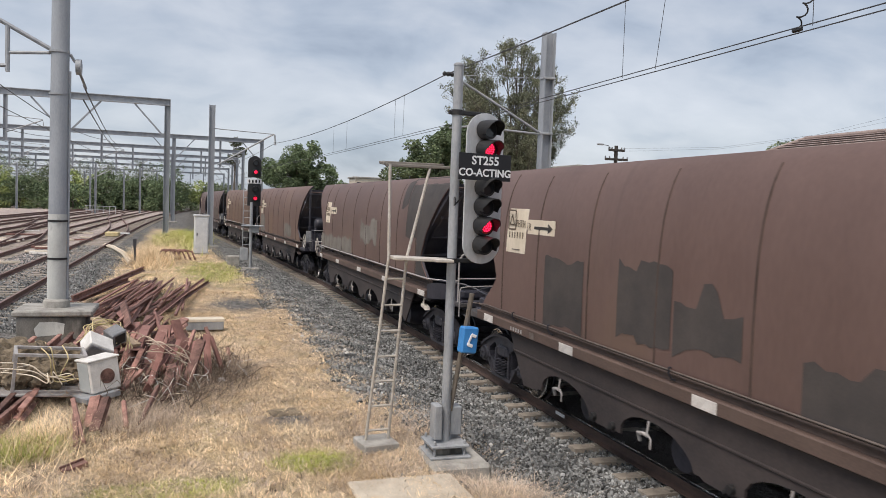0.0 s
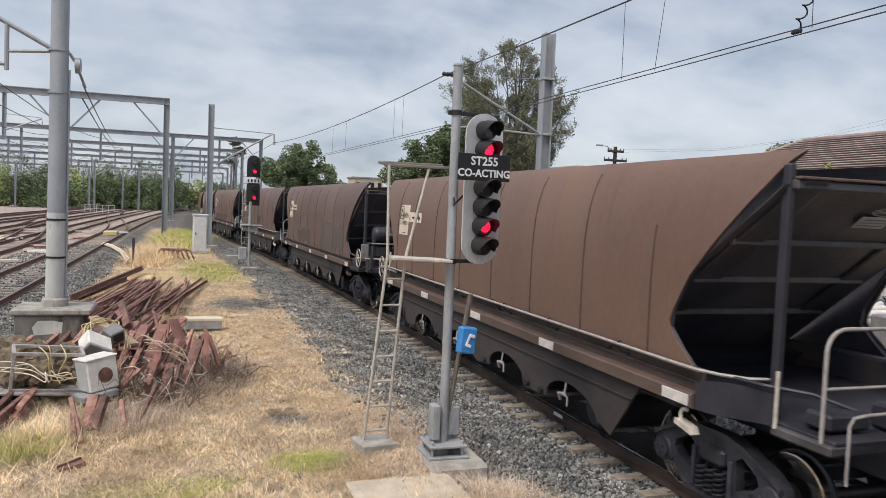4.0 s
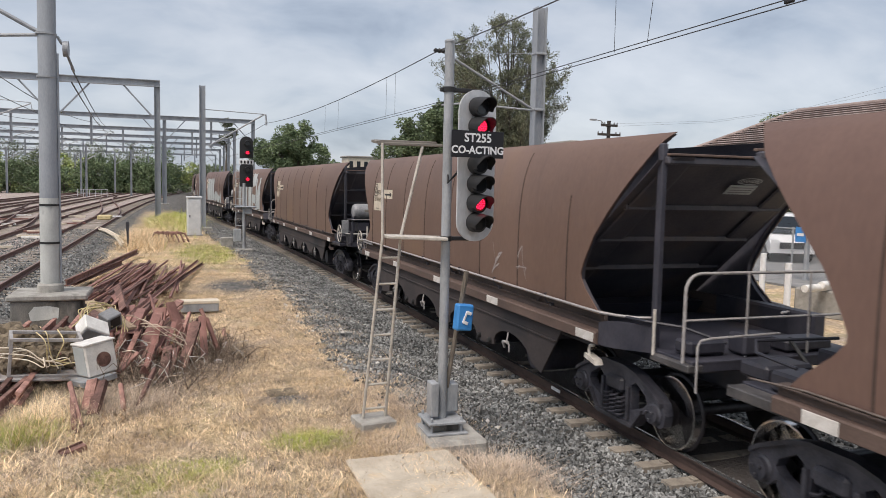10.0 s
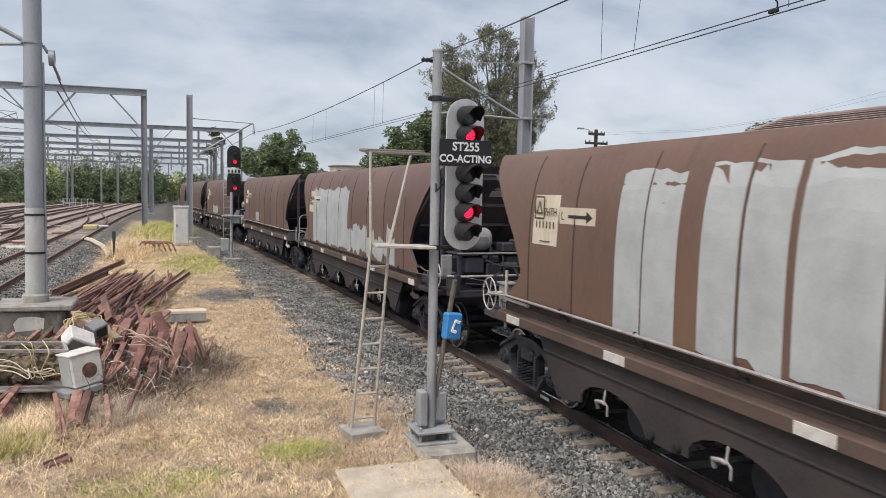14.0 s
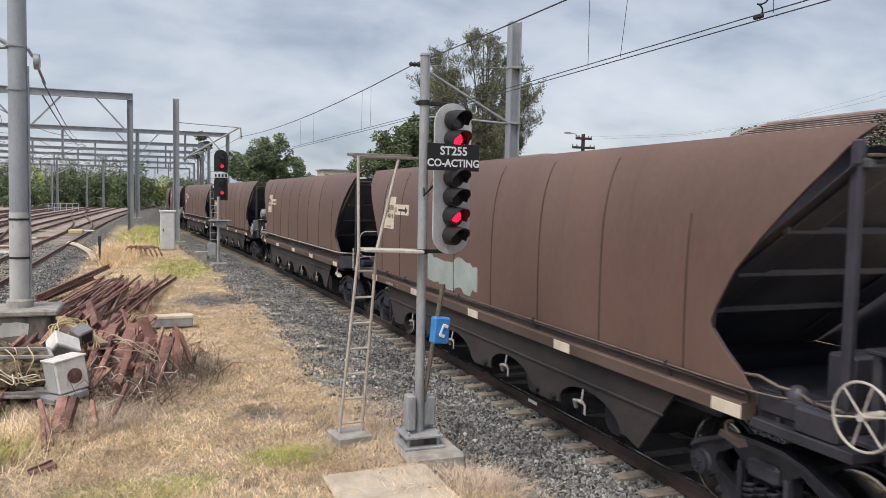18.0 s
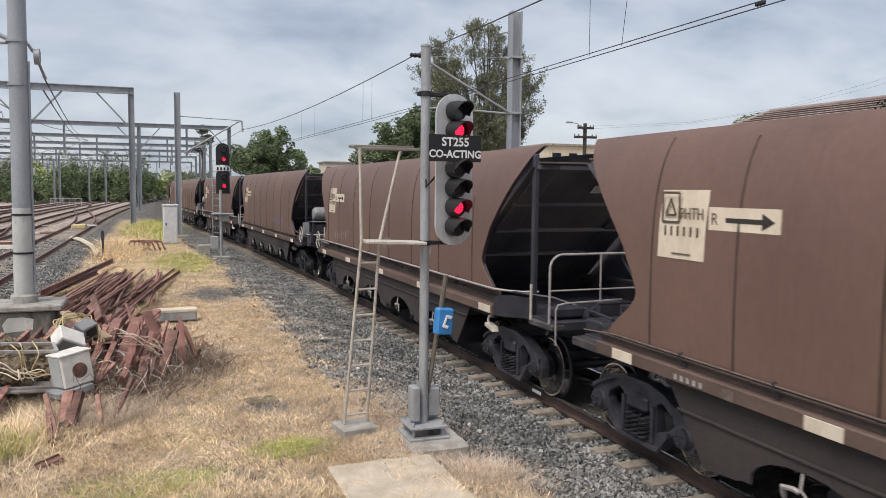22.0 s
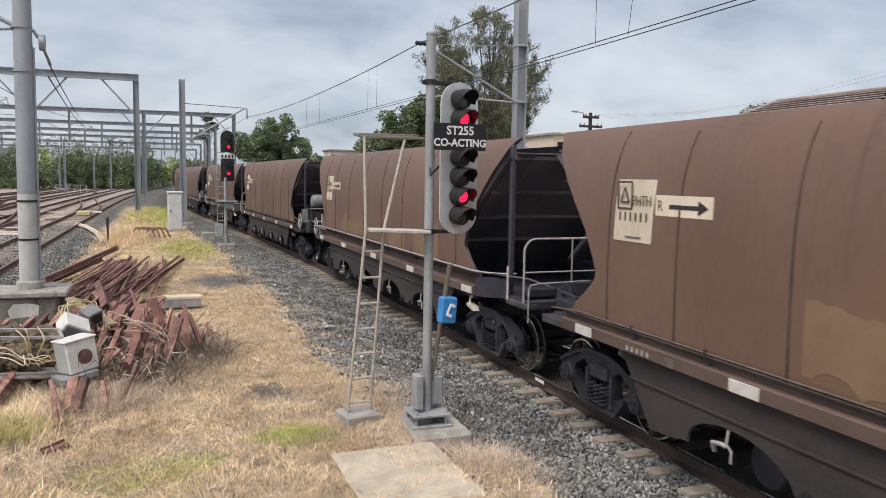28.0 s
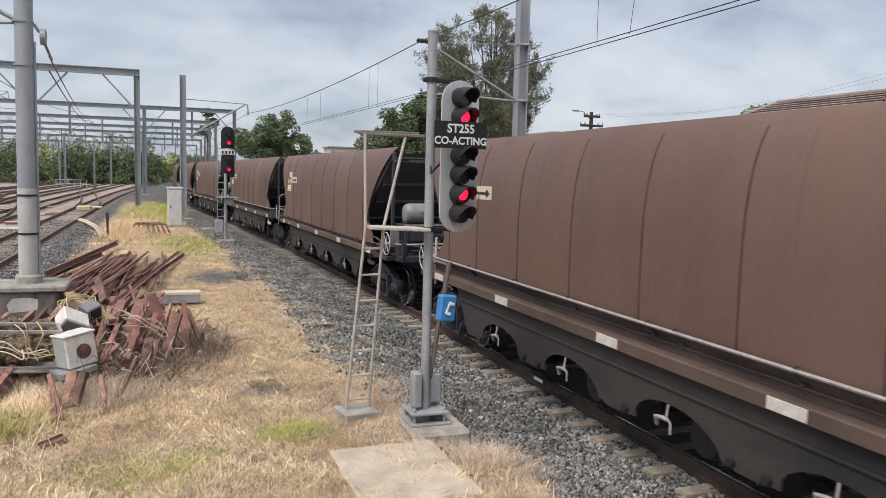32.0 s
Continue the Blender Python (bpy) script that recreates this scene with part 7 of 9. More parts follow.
    for a, b, kind in (((-1.41, 11.1, 0.46), (-1.16, 10.1, 0.15), 2), ((-1.36, 10.9, 0.34), (-1.22, 9.95, 0.14), 4), ((-1.11, 11.05, 0.5), (-1.16, 10.75, 0.17), 1), ((-1.0, 11.0, 0.48), (-1.08, 10.6, 0.15), 1), ((-0.38, 11.9, 0.4), (-0.56, 10.85, 0.15), 2), ((-0.8, 11.3, 0.35), (-0.72, 10.7, 0.15), 2), ((-0.2, 12.8, 0.52), (-0.27, 11.9, 0.18), 1), ((0.72, 14.6, 0.46), (0.76, 14.3, 0.14), 2), ((0.3, 14.3, 0.9), (0.62, 13.9, 0.16), 2)):
        scrap_bar(a, b, kind, M_RUST, "short rusty offcut in the grass", roll=20)
    solid("timber_plank", Shape().box((0, 0, 0), (0.16, 1.3, 0.05), None, 0.006), M_PLANK, "weathered tan plank leaning on the heap", "plank", at=look((-1.14, 13.85, 0.93), (-0.6, 13.1, 0.71)) @ Matrix.Rotation(radians(90), 4, "X"))
    solid("litter", Shape().box((0, 0, 0.03), (0.12, 0.08, 0.06), None, 0.02), M_SIGNWHITE, "scrap of white litter in the grass", "litter", at=pose(0.55, 13.3, 0.15, 12, 8, 30))


scrap_heap()


def dead_twigs():
    """Tangle of dry creeper stems and twigs in front of the heap."""
    rng = random.Random(77)
    for m, label, count, thick in ((M_DARKSTEM, "tangle of dark dead creeper stems in the scrap heap", 260, 0.006), (M_DEADBRUSH, "tangle of pale dry twigs in the scrap heap", 60, 0.005), (M_PALESTONE, "bleached dry twigs sticking out of the scrap heap", 26, 0.007)):
        s = Shape()
        for k in range(count):
            if k % 4 == 0:
                p = Vector((rng.gauss(0.55, 0.22), rng.gauss(14.1, 0.35), 0.16))
            else:
                p = Vector((rng.uniform(-1.15, 0.25), rng.uniform(11.6, 13.6), 0.14))
            d = Vector((rng.gauss(0, 0.55), rng.gauss(-0.1, 0.5), rng.uniform(0.25, 1.0)))
            ln = rng.uniform(0.25, 0.62)
            bow = Vector((rng.gauss(0, 0.12), rng.gauss(0, 0.12), rng.uniform(0.0, 0.16)))
            q = p + d.normalized() * ln
            droop = q + Vector((d.x, d.y, -0.5)) * ln * rng.uniform(0.1, 0.5)
            droop.z = max(0.14, droop.z)
            s.tube([p, p.lerp(q, 0.5) + bow, q, droop], [thick, thick * 0.85, thick * 0.7, thick * 0.4], 4)
        solid("dead_twigs", s, m, label, "dead twigs", kind="stuff")


dead_twigs()
solid("scrap_offcut", Shape().box((0, 0, 0), (0.36, 0.14, 0.10), None, 0.01).box((0, 0.06, 0.05), (0.36, 0.03, 0.06), None, 0.006), M_RUST, "short rusty steel offcut lying in the dry grass", "scrap steel", "scrap heap", at=pose(-1.16, 9.25, 0.16, 0, -10, 32) @ Matrix.Scale(0.75, 4))


def dumped_unit():
    """White box with a round rusty fan opening."""
    t = thing("fan_unit", "dumped white metal box with a rusty round opening", "metal box", at=pose(-1.19, 11.95, 0.63, -4, -7, 33))
    part("casing", Shape().box((0, 0, 0), (0.44, 0.36, 0.46), None, 0.02), M_ACWHITE, t)
    part("opening", Shape().lathe([(-0.188, 0.005), (-0.188, 0.105), (-0.175, 0.11)], "Y", (0.03, 0, -0.02), 24), M_RUST, t, "round rusty opening", smooth=40)
    part("side_panel", Shape().box((-0.222, 0.0, 0.0), (0.012, 0.30, 0.40), None, 0.003), M_GREYPATCH, t)
    part("lid", Shape().box((0, 0, 0.235), (0.47, 0.39, 0.025), None, 0.008), M_ACWHITE, t)
    part("base_tray", Shape().box((-0.10, -0.05, -0.285), (0.50, 0.42, 0.09), None, 0.012), M_GALV, t)


dumped_unit()


def dumped_frame():
    t = thing("switchgear_rack", "dumped open metal frame with loose cables", "metal frame", at=pose(-1.88, 12.2, 0.66, 3, 5, 12))
    for z in (-0.26, 0.26):
        for y in (-0.24, 0.24):
            part("frame_bar", Shape().box((0, y, z), (0.92, 0.045, 0.045), None, 0.005), M_RAILPIPE, t)
        for x in (-0.44, 0.44):
            part("frame_bar", Shape().box((x, 0, z), (0.045, 0.44, 0.045), None, 0.005), M_RAILPIPE, t)
    for x in (-0.44, 0.44):
        for y in (-0.24, 0.24):
            part("frame_bar", Shape().box((x, y, 0), (0.045, 0.045, 0.52), None, 0.005), M_RAILPIPE, t)
    part("tray", Shape().box((-0.1, -0.10, -0.29), (1.35, 0.50, 0.03), None, 0.005), M_RAILPIPE, t)
    b = solid("white_casing", Shape().box((0, 0, 0), (0.40, 0.30, 0.26), None, 0.015), M_ACWHITE, "dumped white metal casing tilted on the scrap", "metal box", at=pose(-1.30, 12.75, 0.88, 35, 26, 28))
    part("casing_face", Shape().box((0, -0.155, 0.0), (0.34, 0.02, 0.20), None, 0.004), M_TANK, b)
    c = solid("dark_casing", Shape().box((0, 0, 0), (0.26, 0.24, 0.24), None, 0.015), M_TANK, "small grey open casing on the scrap", "metal box", at=pose(-1.08, 13.1, 0.98, 20, -18, 40))
    part("opening", Shape().box((0, -0.122, 0.0), (0.18, 0.01, 0.16)), M_BLACK, c)


dumped_frame()


def loose_cables():
    rng = random.Random(21)
    runs = []
    for k in range(7):
        runs.append((M_YELLOW, "loop of faded yellow cable over the heap", [(-1.60 + 0.03 * k, 12.9, 0.86 + 0.03 * k), (-1.42, 13.1, 1.10 + 0.02 * k), (-1.20 + 0.02 * k, 13.3, 1.21 - 0.015 * k), (-1.08 + 0.03 * k, 13.2, 1.06 - 0.03 * k), (-1.02 + 0.02 * k, 13.0, 0.86 - 0.02 * k)]))
    for k in range(4):
        runs.append((M_PLATE, "pale pink cable hanging from the dumped frame", [(-2.4, 11.9, 0.84 - 0.05 * k), (-2.05, 11.85, 0.80 - 0.05 * k), (-1.80, 11.85, 0.66 - 0.03 * k), (-1.55 - 0.08 * k, 11.85, 0.64), (-1.5 - 0.08 * k, 11.9, 0.5)]))
    for k in range(3):
        runs.append((M_YELLOW, "faded yellow cable draped through the frame", [(-1.95 + 0.1 * k, 12.1, 1.0), (-1.78 + 0.06 * k, 11.9, 0.9), (-1.70, 11.9, 0.62), (-1.55 + 0.05 * k, 11.9, 0.6)]))
    for k in range(7):
        c = Vector((rng.uniform(-0.9, -0.2), rng.uniform(12.4, 13.6), rng.uniform(0.3, 0.62)))
        runs.append((M_ACWHITE if k % 3 == 0 else M_PLATE, "thin pale cable tangled across the scrap", [c, c + Vector((0.15, -0.1, 0.1)), c + Vector((0.28 + 0.1 * rng.random(), -0.1, -0.02)), c + Vector((0.36, -0.15, -0.18 * rng.random()))]))
    for k in range(8):
        c = Vector((rng.uniform(-1.1, -0.5), rng.uniform(13.2, 14.0), rng.uniform(0.5, 0.75)))
        runs.append((M_DEADBRUSH, "dry creeper stem over the scrap", [c, c + Vector((0.2, -0.2, 0.12)), c + Vector((0.5, -0.3, 0.02)), c + Vector((0.75, -0.35, -0.25))]))
    for m, label, pts in runs:
        pts = [Vector(p) + Vector((rng.gauss(0, 0.05), rng.gauss(0, 0.06), rng.gauss(0, 0.04))) for p in pts]
        fine = []
        n = len(pts)
        for i in range(n - 1):
            a, b, c, d = (Vector(pts[max(0, min(n - 1, i + j))]) for j in (-1, 0, 1, 2))
            for q in range(5):
                f = q / 5
                fine.append(0.5 * ((2 * b) + (c - a) * f + (2 * a - 5 * b + 4 * c - d) * f * f + (3 * b - a - 3 * c + d) * f ** 3))
        fine.append(Vector(pts[-1]))
        solid("loose_cable", Shape().tube(fine, 0.0085, 6), m, label, "cable", "loose cables", smooth=60)
    for x, y, r in ((-1.72, 12.75, 0.34), (-2.15, 12.65, 0.42), (-1.5, 13.0, 0.26), (-2.5, 12.9, 0.40), (-1.95, 12.25, 0.24), (-2.3, 12.2, 0.22)):
        v = []
        bm = bmesh.new()
        bmesh.ops.create_icosphere(bm, subdivisions=4, radius=r)
        for p in bm.verts:
            p.co *= 1 + 0.35 * noise.noise(p.co * 6 + Vector((x * 9, y, 0))) + 0.22 * noise.noise(p.co * 17 + Vector((x * 5, y, 0)))
        me = bpy.data.meshes.new("rubble")
        bm.to_mesh(me)
        bm.free()
        me.materials.append(M_MOSS)
        tagged(new("rubble", me), "mossy brown lump of debris on the heap", "debris").matrix_basis = pose(x, y, 0.56)


loose_cables()


# ---- plants ----
def lumpy(rng, blobs, extra, small):
    """Shrinks the lumps a little and sets smaller ones round their rims."""
    out = [(c, tuple(q * 0.86 for q in r)) for c, r in blobs]
    for k in range(extra):
        c, r = blobs[k % len(blobs)]
        d = Vector((rng.gauss(0, 1), rng.gauss(0, 0.6), rng.gauss(0.25, 0.8))).normalized()
        f = small * rng.uniform(0.6, 1.3)
        out.append(((c[0] + d.x * r[0] * 0.9, c[1] + d.y * r[1] * 0.9, c[2] + d.z * r[2] * 0.9), (f * 1.2, f * 1.1, f * 0.8)))
    return out


def leaf_cloud(rng, blobs, count, size, flat=0.5, gap=-0.18, clump=0.0):
    """Small leaves through several uneven lumps (centre, radii)."""
    s = Shape()
    total = sum(r[0] * r[1] * r[2] for _, r in blobs)
    v, f = [], []
    for c, r in blobs:
        for _ in range(int(count * r[0] * r[1] * r[2] / total)):
            while True:
                p = Vector((rng.uniform(-1, 1), rng.uniform(-1, 1), rng.uniform(-1, 1)))
                if 0.25 < p.length < 1 and rng.random() < 0.35 + 0.65 * p.length:
                    break
            q = Vector((c[0] + p.x * r[0], c[1] + p.y * r[1], c[2] + p.z * r[2]))
            if noise.noise(q * (clump or 1.6 / max(0.6, size * 5))) < gap:
                continue
            a = Vector((rng.gauss(0, 1), rng.gauss(0, 1), rng.gauss(0, 1) * flat)).normalized()
            b = a.cross(Vector((rng.gauss(0, 1), rng.gauss(0, 1), rng.gauss(0, 1)))).normalized()
            k = size * rng.uniform(0.6, 1.4)
            o = len(v)
            v += [q - a * k, q + b * k * 0.45, q + a * k, q - b * k * 0.45]
            f.append((o, o + 1, o + 2, o + 3))
    return s.put(v, f)


def tree(name, label, base, top, blobs, leaf, count, size, trunk, rng, limbs=9, fork=0.35, gap=-0.18, clump=0.0):
    t = thing(name, label, "tree", "trees", at=Matrix.Translation(base))
    s = Shape()
    s.tube([(0, 0, -0.3), (0.05, 0.02, top * 0.2), (-0.1, 0.05, top * fork), (0.1, 0, top * 0.7)], [trunk, trunk * 0.85, trunk * 0.7, trunk * 0.3], 9)
    part("trunk", s, M_BARK, t, smooth=50)
    for k in range(limbs):
        s = Shape()
        c, r = blobs[k % len(blobs)]
        z0 = top * rng.uniform(fork * 0.7, 0.6)
        e = Vector((c[0] + r[0] * rng.uniform(-0.6, 0.6), c[1] + r[1] * rng.uniform(-0.6, 0.6), c[2] + r[2] * rng.uniform(-0.3, 0.7)))
        mid = Vector((e.x * 0.45, e.y * 0.45, z0 + (e.z - z0) * 0.55))
        s.tube([(0, 0, z0), mid, e], [trunk * 0.42, trunk * 0.28, trunk * 0.08], 6)
        for j in range(7):
            g = mid.lerp(e, rng.uniform(0.1, 0.9))
            s.tube([g, g + Vector((rng.uniform(-1, 1), rng.uniform(-1, 1), rng.uniform(0.2, 1.4))) * r[2] * 0.45], [trunk * 0.14, trunk * 0.03], 5)
        part("limb", s, M_BARK, t, smooth=50)
    part("crown", leaf_cloud(rng, blobs, count, size, 0.5, gap, clump), leaf, t)
    return t


CROWN = ((4.6, 2.6), (7.0, 3.7), (9.4, 4.5), (11.3, 4.0), (12.7, 2.6), (13.7, 1.0))


def open_gum():
    """Tall vase of thin rising branches with sparse leaf sprays at their ends."""
    rng = random.Random(31)
    axis = Vector((19.35, 45.0, -0.5))
    t = thing("gum_tree", "tall open grey-green gum tree with many thin rising branches", "tree", "trees", at=Matrix.Translation(axis))
    part("trunk", Shape().tube([(0, 0, -0.3), (0.08, 0, 1.8), (-0.05, 0.1, 3.2), (0.05, 0, 5.0)], [0.30, 0.26, 0.22, 0.13], 9), M_GUMBARK, t, smooth=50)
    v, f = [], []

    def spray(a, b, count):
        d = (b - a)
        for _ in range(count):
            q = a + d * rng.uniform(0.3, 1.15) + Vector((rng.gauss(0, 0.11), rng.gauss(0, 0.11), rng.gauss(0, 0.10)))
            u = Vector((rng.gauss(0, 0.7), rng.gauss(0, 0.7), rng.gauss(-0.5, 0.7))).normalized()
            w = u.cross(Vector((rng.gauss(0, 1), rng.gauss(0, 1), rng.gauss(0, 1)))).normalized()
            k = rng.uniform(0.045, 0.095)
            o = len(v)
            v.extend((q - u * k, q + w * k * 0.34, q + u * k, q - w * k * 0.34))
            f.append((o, o + 1, o + 2, o + 3))

    def curve(a, b, rise):
        mid = a.lerp(b, 0.5) + Vector((rng.gauss(0, 0.10), rng.gauss(0, 0.10), -0.12 * rise))
        mid.x += (a.x - b.x) * 0.12
        return [a, a.lerp(mid, 0.55), mid, mid.lerp(b, 0.55) + Vector((0, 0, 0.03)), b]

    for k in range(44):
        s = Shape()
        z1 = rng.uniform(6.2, 13.5)
        ang = 2.4 * k + rng.uniform(-0.3, 0.3)
        rad = interp(CROWN, z1) * rng.uniform(0.45, 0.95)
        top = Vector((math.cos(ang) * rad - 0.4 - 0.12 * max(0, z1 - 9), math.sin(ang) * rad * 0.8, z1))
        run = curve(Vector((0, 0, rng.uniform(1.6, 4.4))), top, 3.0)
        s.tube(run, [0.085, 0.070, 0.055, 0.038, 0.016], 6)
        for j in range(13):
            i = rng.choice((1, 2, 2, 3, 3))
            g = run[i].lerp(run[i + 1], rng.random())
            out = Vector((g.x, g.y, 0))
            out = out.normalized() if out.length > 0.1 else Vector((rng.gauss(0, 1), rng.gauss(0, 1), 0)).normalized()
            e = g + (out * rng.uniform(0.1, 0.9) + Vector((rng.gauss(0, 0.35), rng.gauss(0, 0.35), rng.uniform(0.5, 1.1)))) * rng.uniform(0.8, 1.7)
            lim = interp(CROWN, e.z)
            e.z = min(e.z, 13.6)
            flat = Vector((e.x + 0.4, e.y, 0))
            if flat.length > lim:
                e.x, e.y = flat.x * lim / flat.length - 0.4, flat.y * lim / flat.length
            twig = curve(g, e, 0.6)
            s.tube(twig, [0.026, 0.022, 0.018, 0.013, 0.006], 4)
            for _ in range(5):
                h = twig[2].lerp(twig[4], rng.random())
                e2 = h + Vector((rng.gauss(0, 0.26), rng.gauss(0, 0.26), rng.uniform(0.15, 0.55)))
                s.tube([h, h.lerp(e2, 0.5), e2], [0.011, 0.009, 0.004], 3)
                spray(h, e2, 34)
        part("limb", s, M_GUMBARK, t, smooth=50)
    part("crown", Shape().put(v, f), M_LEAF, t)


def plant_trees():
    rng = random.Random(8)
    # tall open gum behind the pole
    open_gum()
    blobs = [((1.2, 0, 6.9), (2.5, 3, 2.4)), ((-0.6, 0, 5.6), (1.6, 2.2, 1.9)), ((3.0, 0, 8.3), (2.1, 2.4, 2.0)), ((4.2, 0.5, 9.8), (1.4, 1.6, 1.3)), ((1.6, 0, 4.4), (2.9, 3, 2.0))]
    tree("shade_tree", "dense dark green shade tree behind the track", (18.0, 62, 0.2), 9.5, lumpy(rng, blobs, 22, 0.9), M_LEAFDARK, 52000, 0.12, 0.30, rng, 14, 0.35, -0.22, 0.9)
    blobs = [((0, 0, 7.2), (3.0, 3, 2.4)), ((-2.4, 0, 6.0), (2.4, 2.4, 2.0)), ((2.5, 0, 6.0), (2.4, 2.4, 2.0)), ((-0.6, 0, 5.0), (3.6, 3, 2.0)), ((0.6, 0, 8.8), (1.7, 1.7, 1.3))]
    tree("shade_tree", "round dark green tree behind the train", (12.2, 92, 0.2), 8.5, lumpy(rng, blobs, 16, 1.0), M_LEAFDARK, 36000, 0.14, 0.30, rng, 10, 0.35, -0.22, 0.75)
    tree("shade_tree", "green tree behind the portals", (7.9, 150, 0.2), 15.0, [((0, 0, 13.6), (1.2, 1.2, 0.9)), ((0.9, 0, 11.8), (1.3, 1.2, 1.0)), ((-0.8, 0, 10.4), (1.2, 1.2, 0.9))], M_LEAF, 1800, 0.26, 0.25, rng, 6)
    tree("shade_tree", "green tree peeping over the house roof", (53.2, 60, 0.2), 11.0, [((-0.3, 0, 9.0), (1.4, 1.5, 1.4)), ((1.6, 0, 9.3), (1.7, 1.8, 1.4)), ((0.4, 0, 8.2), (2.4, 1.8, 1.8))], M_SCRUB, 7000, 0.15, 0.28, rng, 6)
    for k in range(9):
        x, y = 20 + 5.5 * k + rng.uniform(-1, 1), 118 + rng.uniform(-9, 12)
        h = rng.uniform(4.2, 6.2)
        tree("background_tree", "distant green tree behind the freight track", (x, y, 0.2), h, [((0, 0, h * 0.72), (2.6, 2.4, h * 0.3)), ((1.4, 0, h * 0.5), (2.2, 2, h * 0.25))], M_LEAFDARK, 1500, 0.36, 0.2, rng, 4)
    # scrub beyond the running tracks
    for k in range(44):
        f = k / 43
        x = -62 + 59 * f + rng.uniform(-1.0, 1.0)
        row = k % 3
        y = 168 + 14 * row - 24 * (1 - f) * (0.5 if row else 1) + rng.uniform(-5, 5)
        h = (4.0 + 2.0 * rng.random() if row == 0 else 6.5 + 2.5 * rng.random() if row == 1 else 9.5 + 3.5 * rng.random()) + 2.5 * max(0, 0.45 - f)
        w = rng.uniform(3.0, 4.4)
        if f > 0.75:
            h = max(h, 6.8)
        # the back row takes the leaves whose colour carries the haze
        leaf = rng.choice((M_LEAFDARK, M_SCRUB, M_LEAFDARK)) if f > 0.75 else rng.choice((M_LEAFYEL, M_LEAFYEL, M_LEAFYEL, M_LEAFDARK)) if row == 0 else rng.choice((M_LEAFYEL, M_SCRUB, M_LEAFYEL)) if row == 1 else M_HAZEGUM
        blobs = [((0, 0, h * 0.55), (w, w * 0.8, h * 0.42)), ((rng.uniform(-2, 2), 0, h * 0.75), (w * 0.65, w * 0.6, h * 0.26)), ((rng.uniform(-2, 2), 0, h * 0.22), (w * 1.3, w * 0.7, h * 0.25)), ((rng.uniform(-3, 3), -1, h * 0.15), (w * 1.2, w * 0.7, h * 0.18))]
        tree("scrub_tree", "green scrub tree beyond the running tracks" if leaf != M_LEAFYEL else "yellow-green scrub bush beyond the running tracks", (x, y, 0.2), h, blobs, leaf, 6500 if row < 2 else 5200, 0.21, 0.16, rng, 6, 0.35, -0.14 if row < 2 else 0.02, 0.5)
    for k in range(16):
        x, y, h = -14 + 1.9 * k + rng.uniform(-1, 1), 235 + rng.uniform(-12, 25), rng.uniform(4.5, 8.5)
        leaf = rng.choice((M_LEAFYEL, M_SCRUB, M_SCRUB, M_LEAFDARK))
        tree("scrub_tree", "hazy green scrub tree at the end of the tracks", (x, y, 0.2), h, [((0, 0, h * 0.5), (3.2, 2.4, h * 0.42)), ((rng.uniform(-2, 2), 0, h * 0.7), (2.0, 1.8, h * 0.28))], leaf, 2200, 0.26, 0.16, rng, 3)
    # darker shrubs by the house
    for x, y, h, w in ((27.5, 27.5, 4.6, 1.5), (29.0, 30.5, 3.8, 1.6), (31, 24.5, 3.4, 1.4), (29.5, 21.0, 4.4, 1.6), (28.5, 34.0, 4.0, 1.7), (30.2, 27.6, 5.0, 1.6), (30.0, 37.5, 4.2, 1.8), (30.4, 17.5, 3.8, 1.5), (31.4, 26.6, 7.3, 1.1), (32.0, 25.2, 7.8, 1.3)):
        tree("garden_shrub", "dark green garden shrub in front of the house", (x, y, 0.3), h, [((0, 0, h * 0.55), (w, w, h * 0.45)), ((0.4, 0, h * 0.3), (w, w, h * 0.3))], M_SHRUB, 5200, 0.10, 0.12, rng, 4)
    tree("garden_sapling", "slender light green sapling in front of the house", (29.85, 30.5, 0.3), 6.0, [((0, 0, 5.4), (0.3, 0.3, 0.45)), ((0.05, 0, 4.3), (0.4, 0.4, 0.7))], M_LEAFYEL, 900, 0.09, 0.05, rng, 4)


plant_trees()


# ---- beyond the freight track ----
solid("car_park", Shape().box((44, 24, 0.25), (52, 60, 0.12)), M_ASPHALT, "grey asphalt car park behind the fence", "car park", kind="structure")


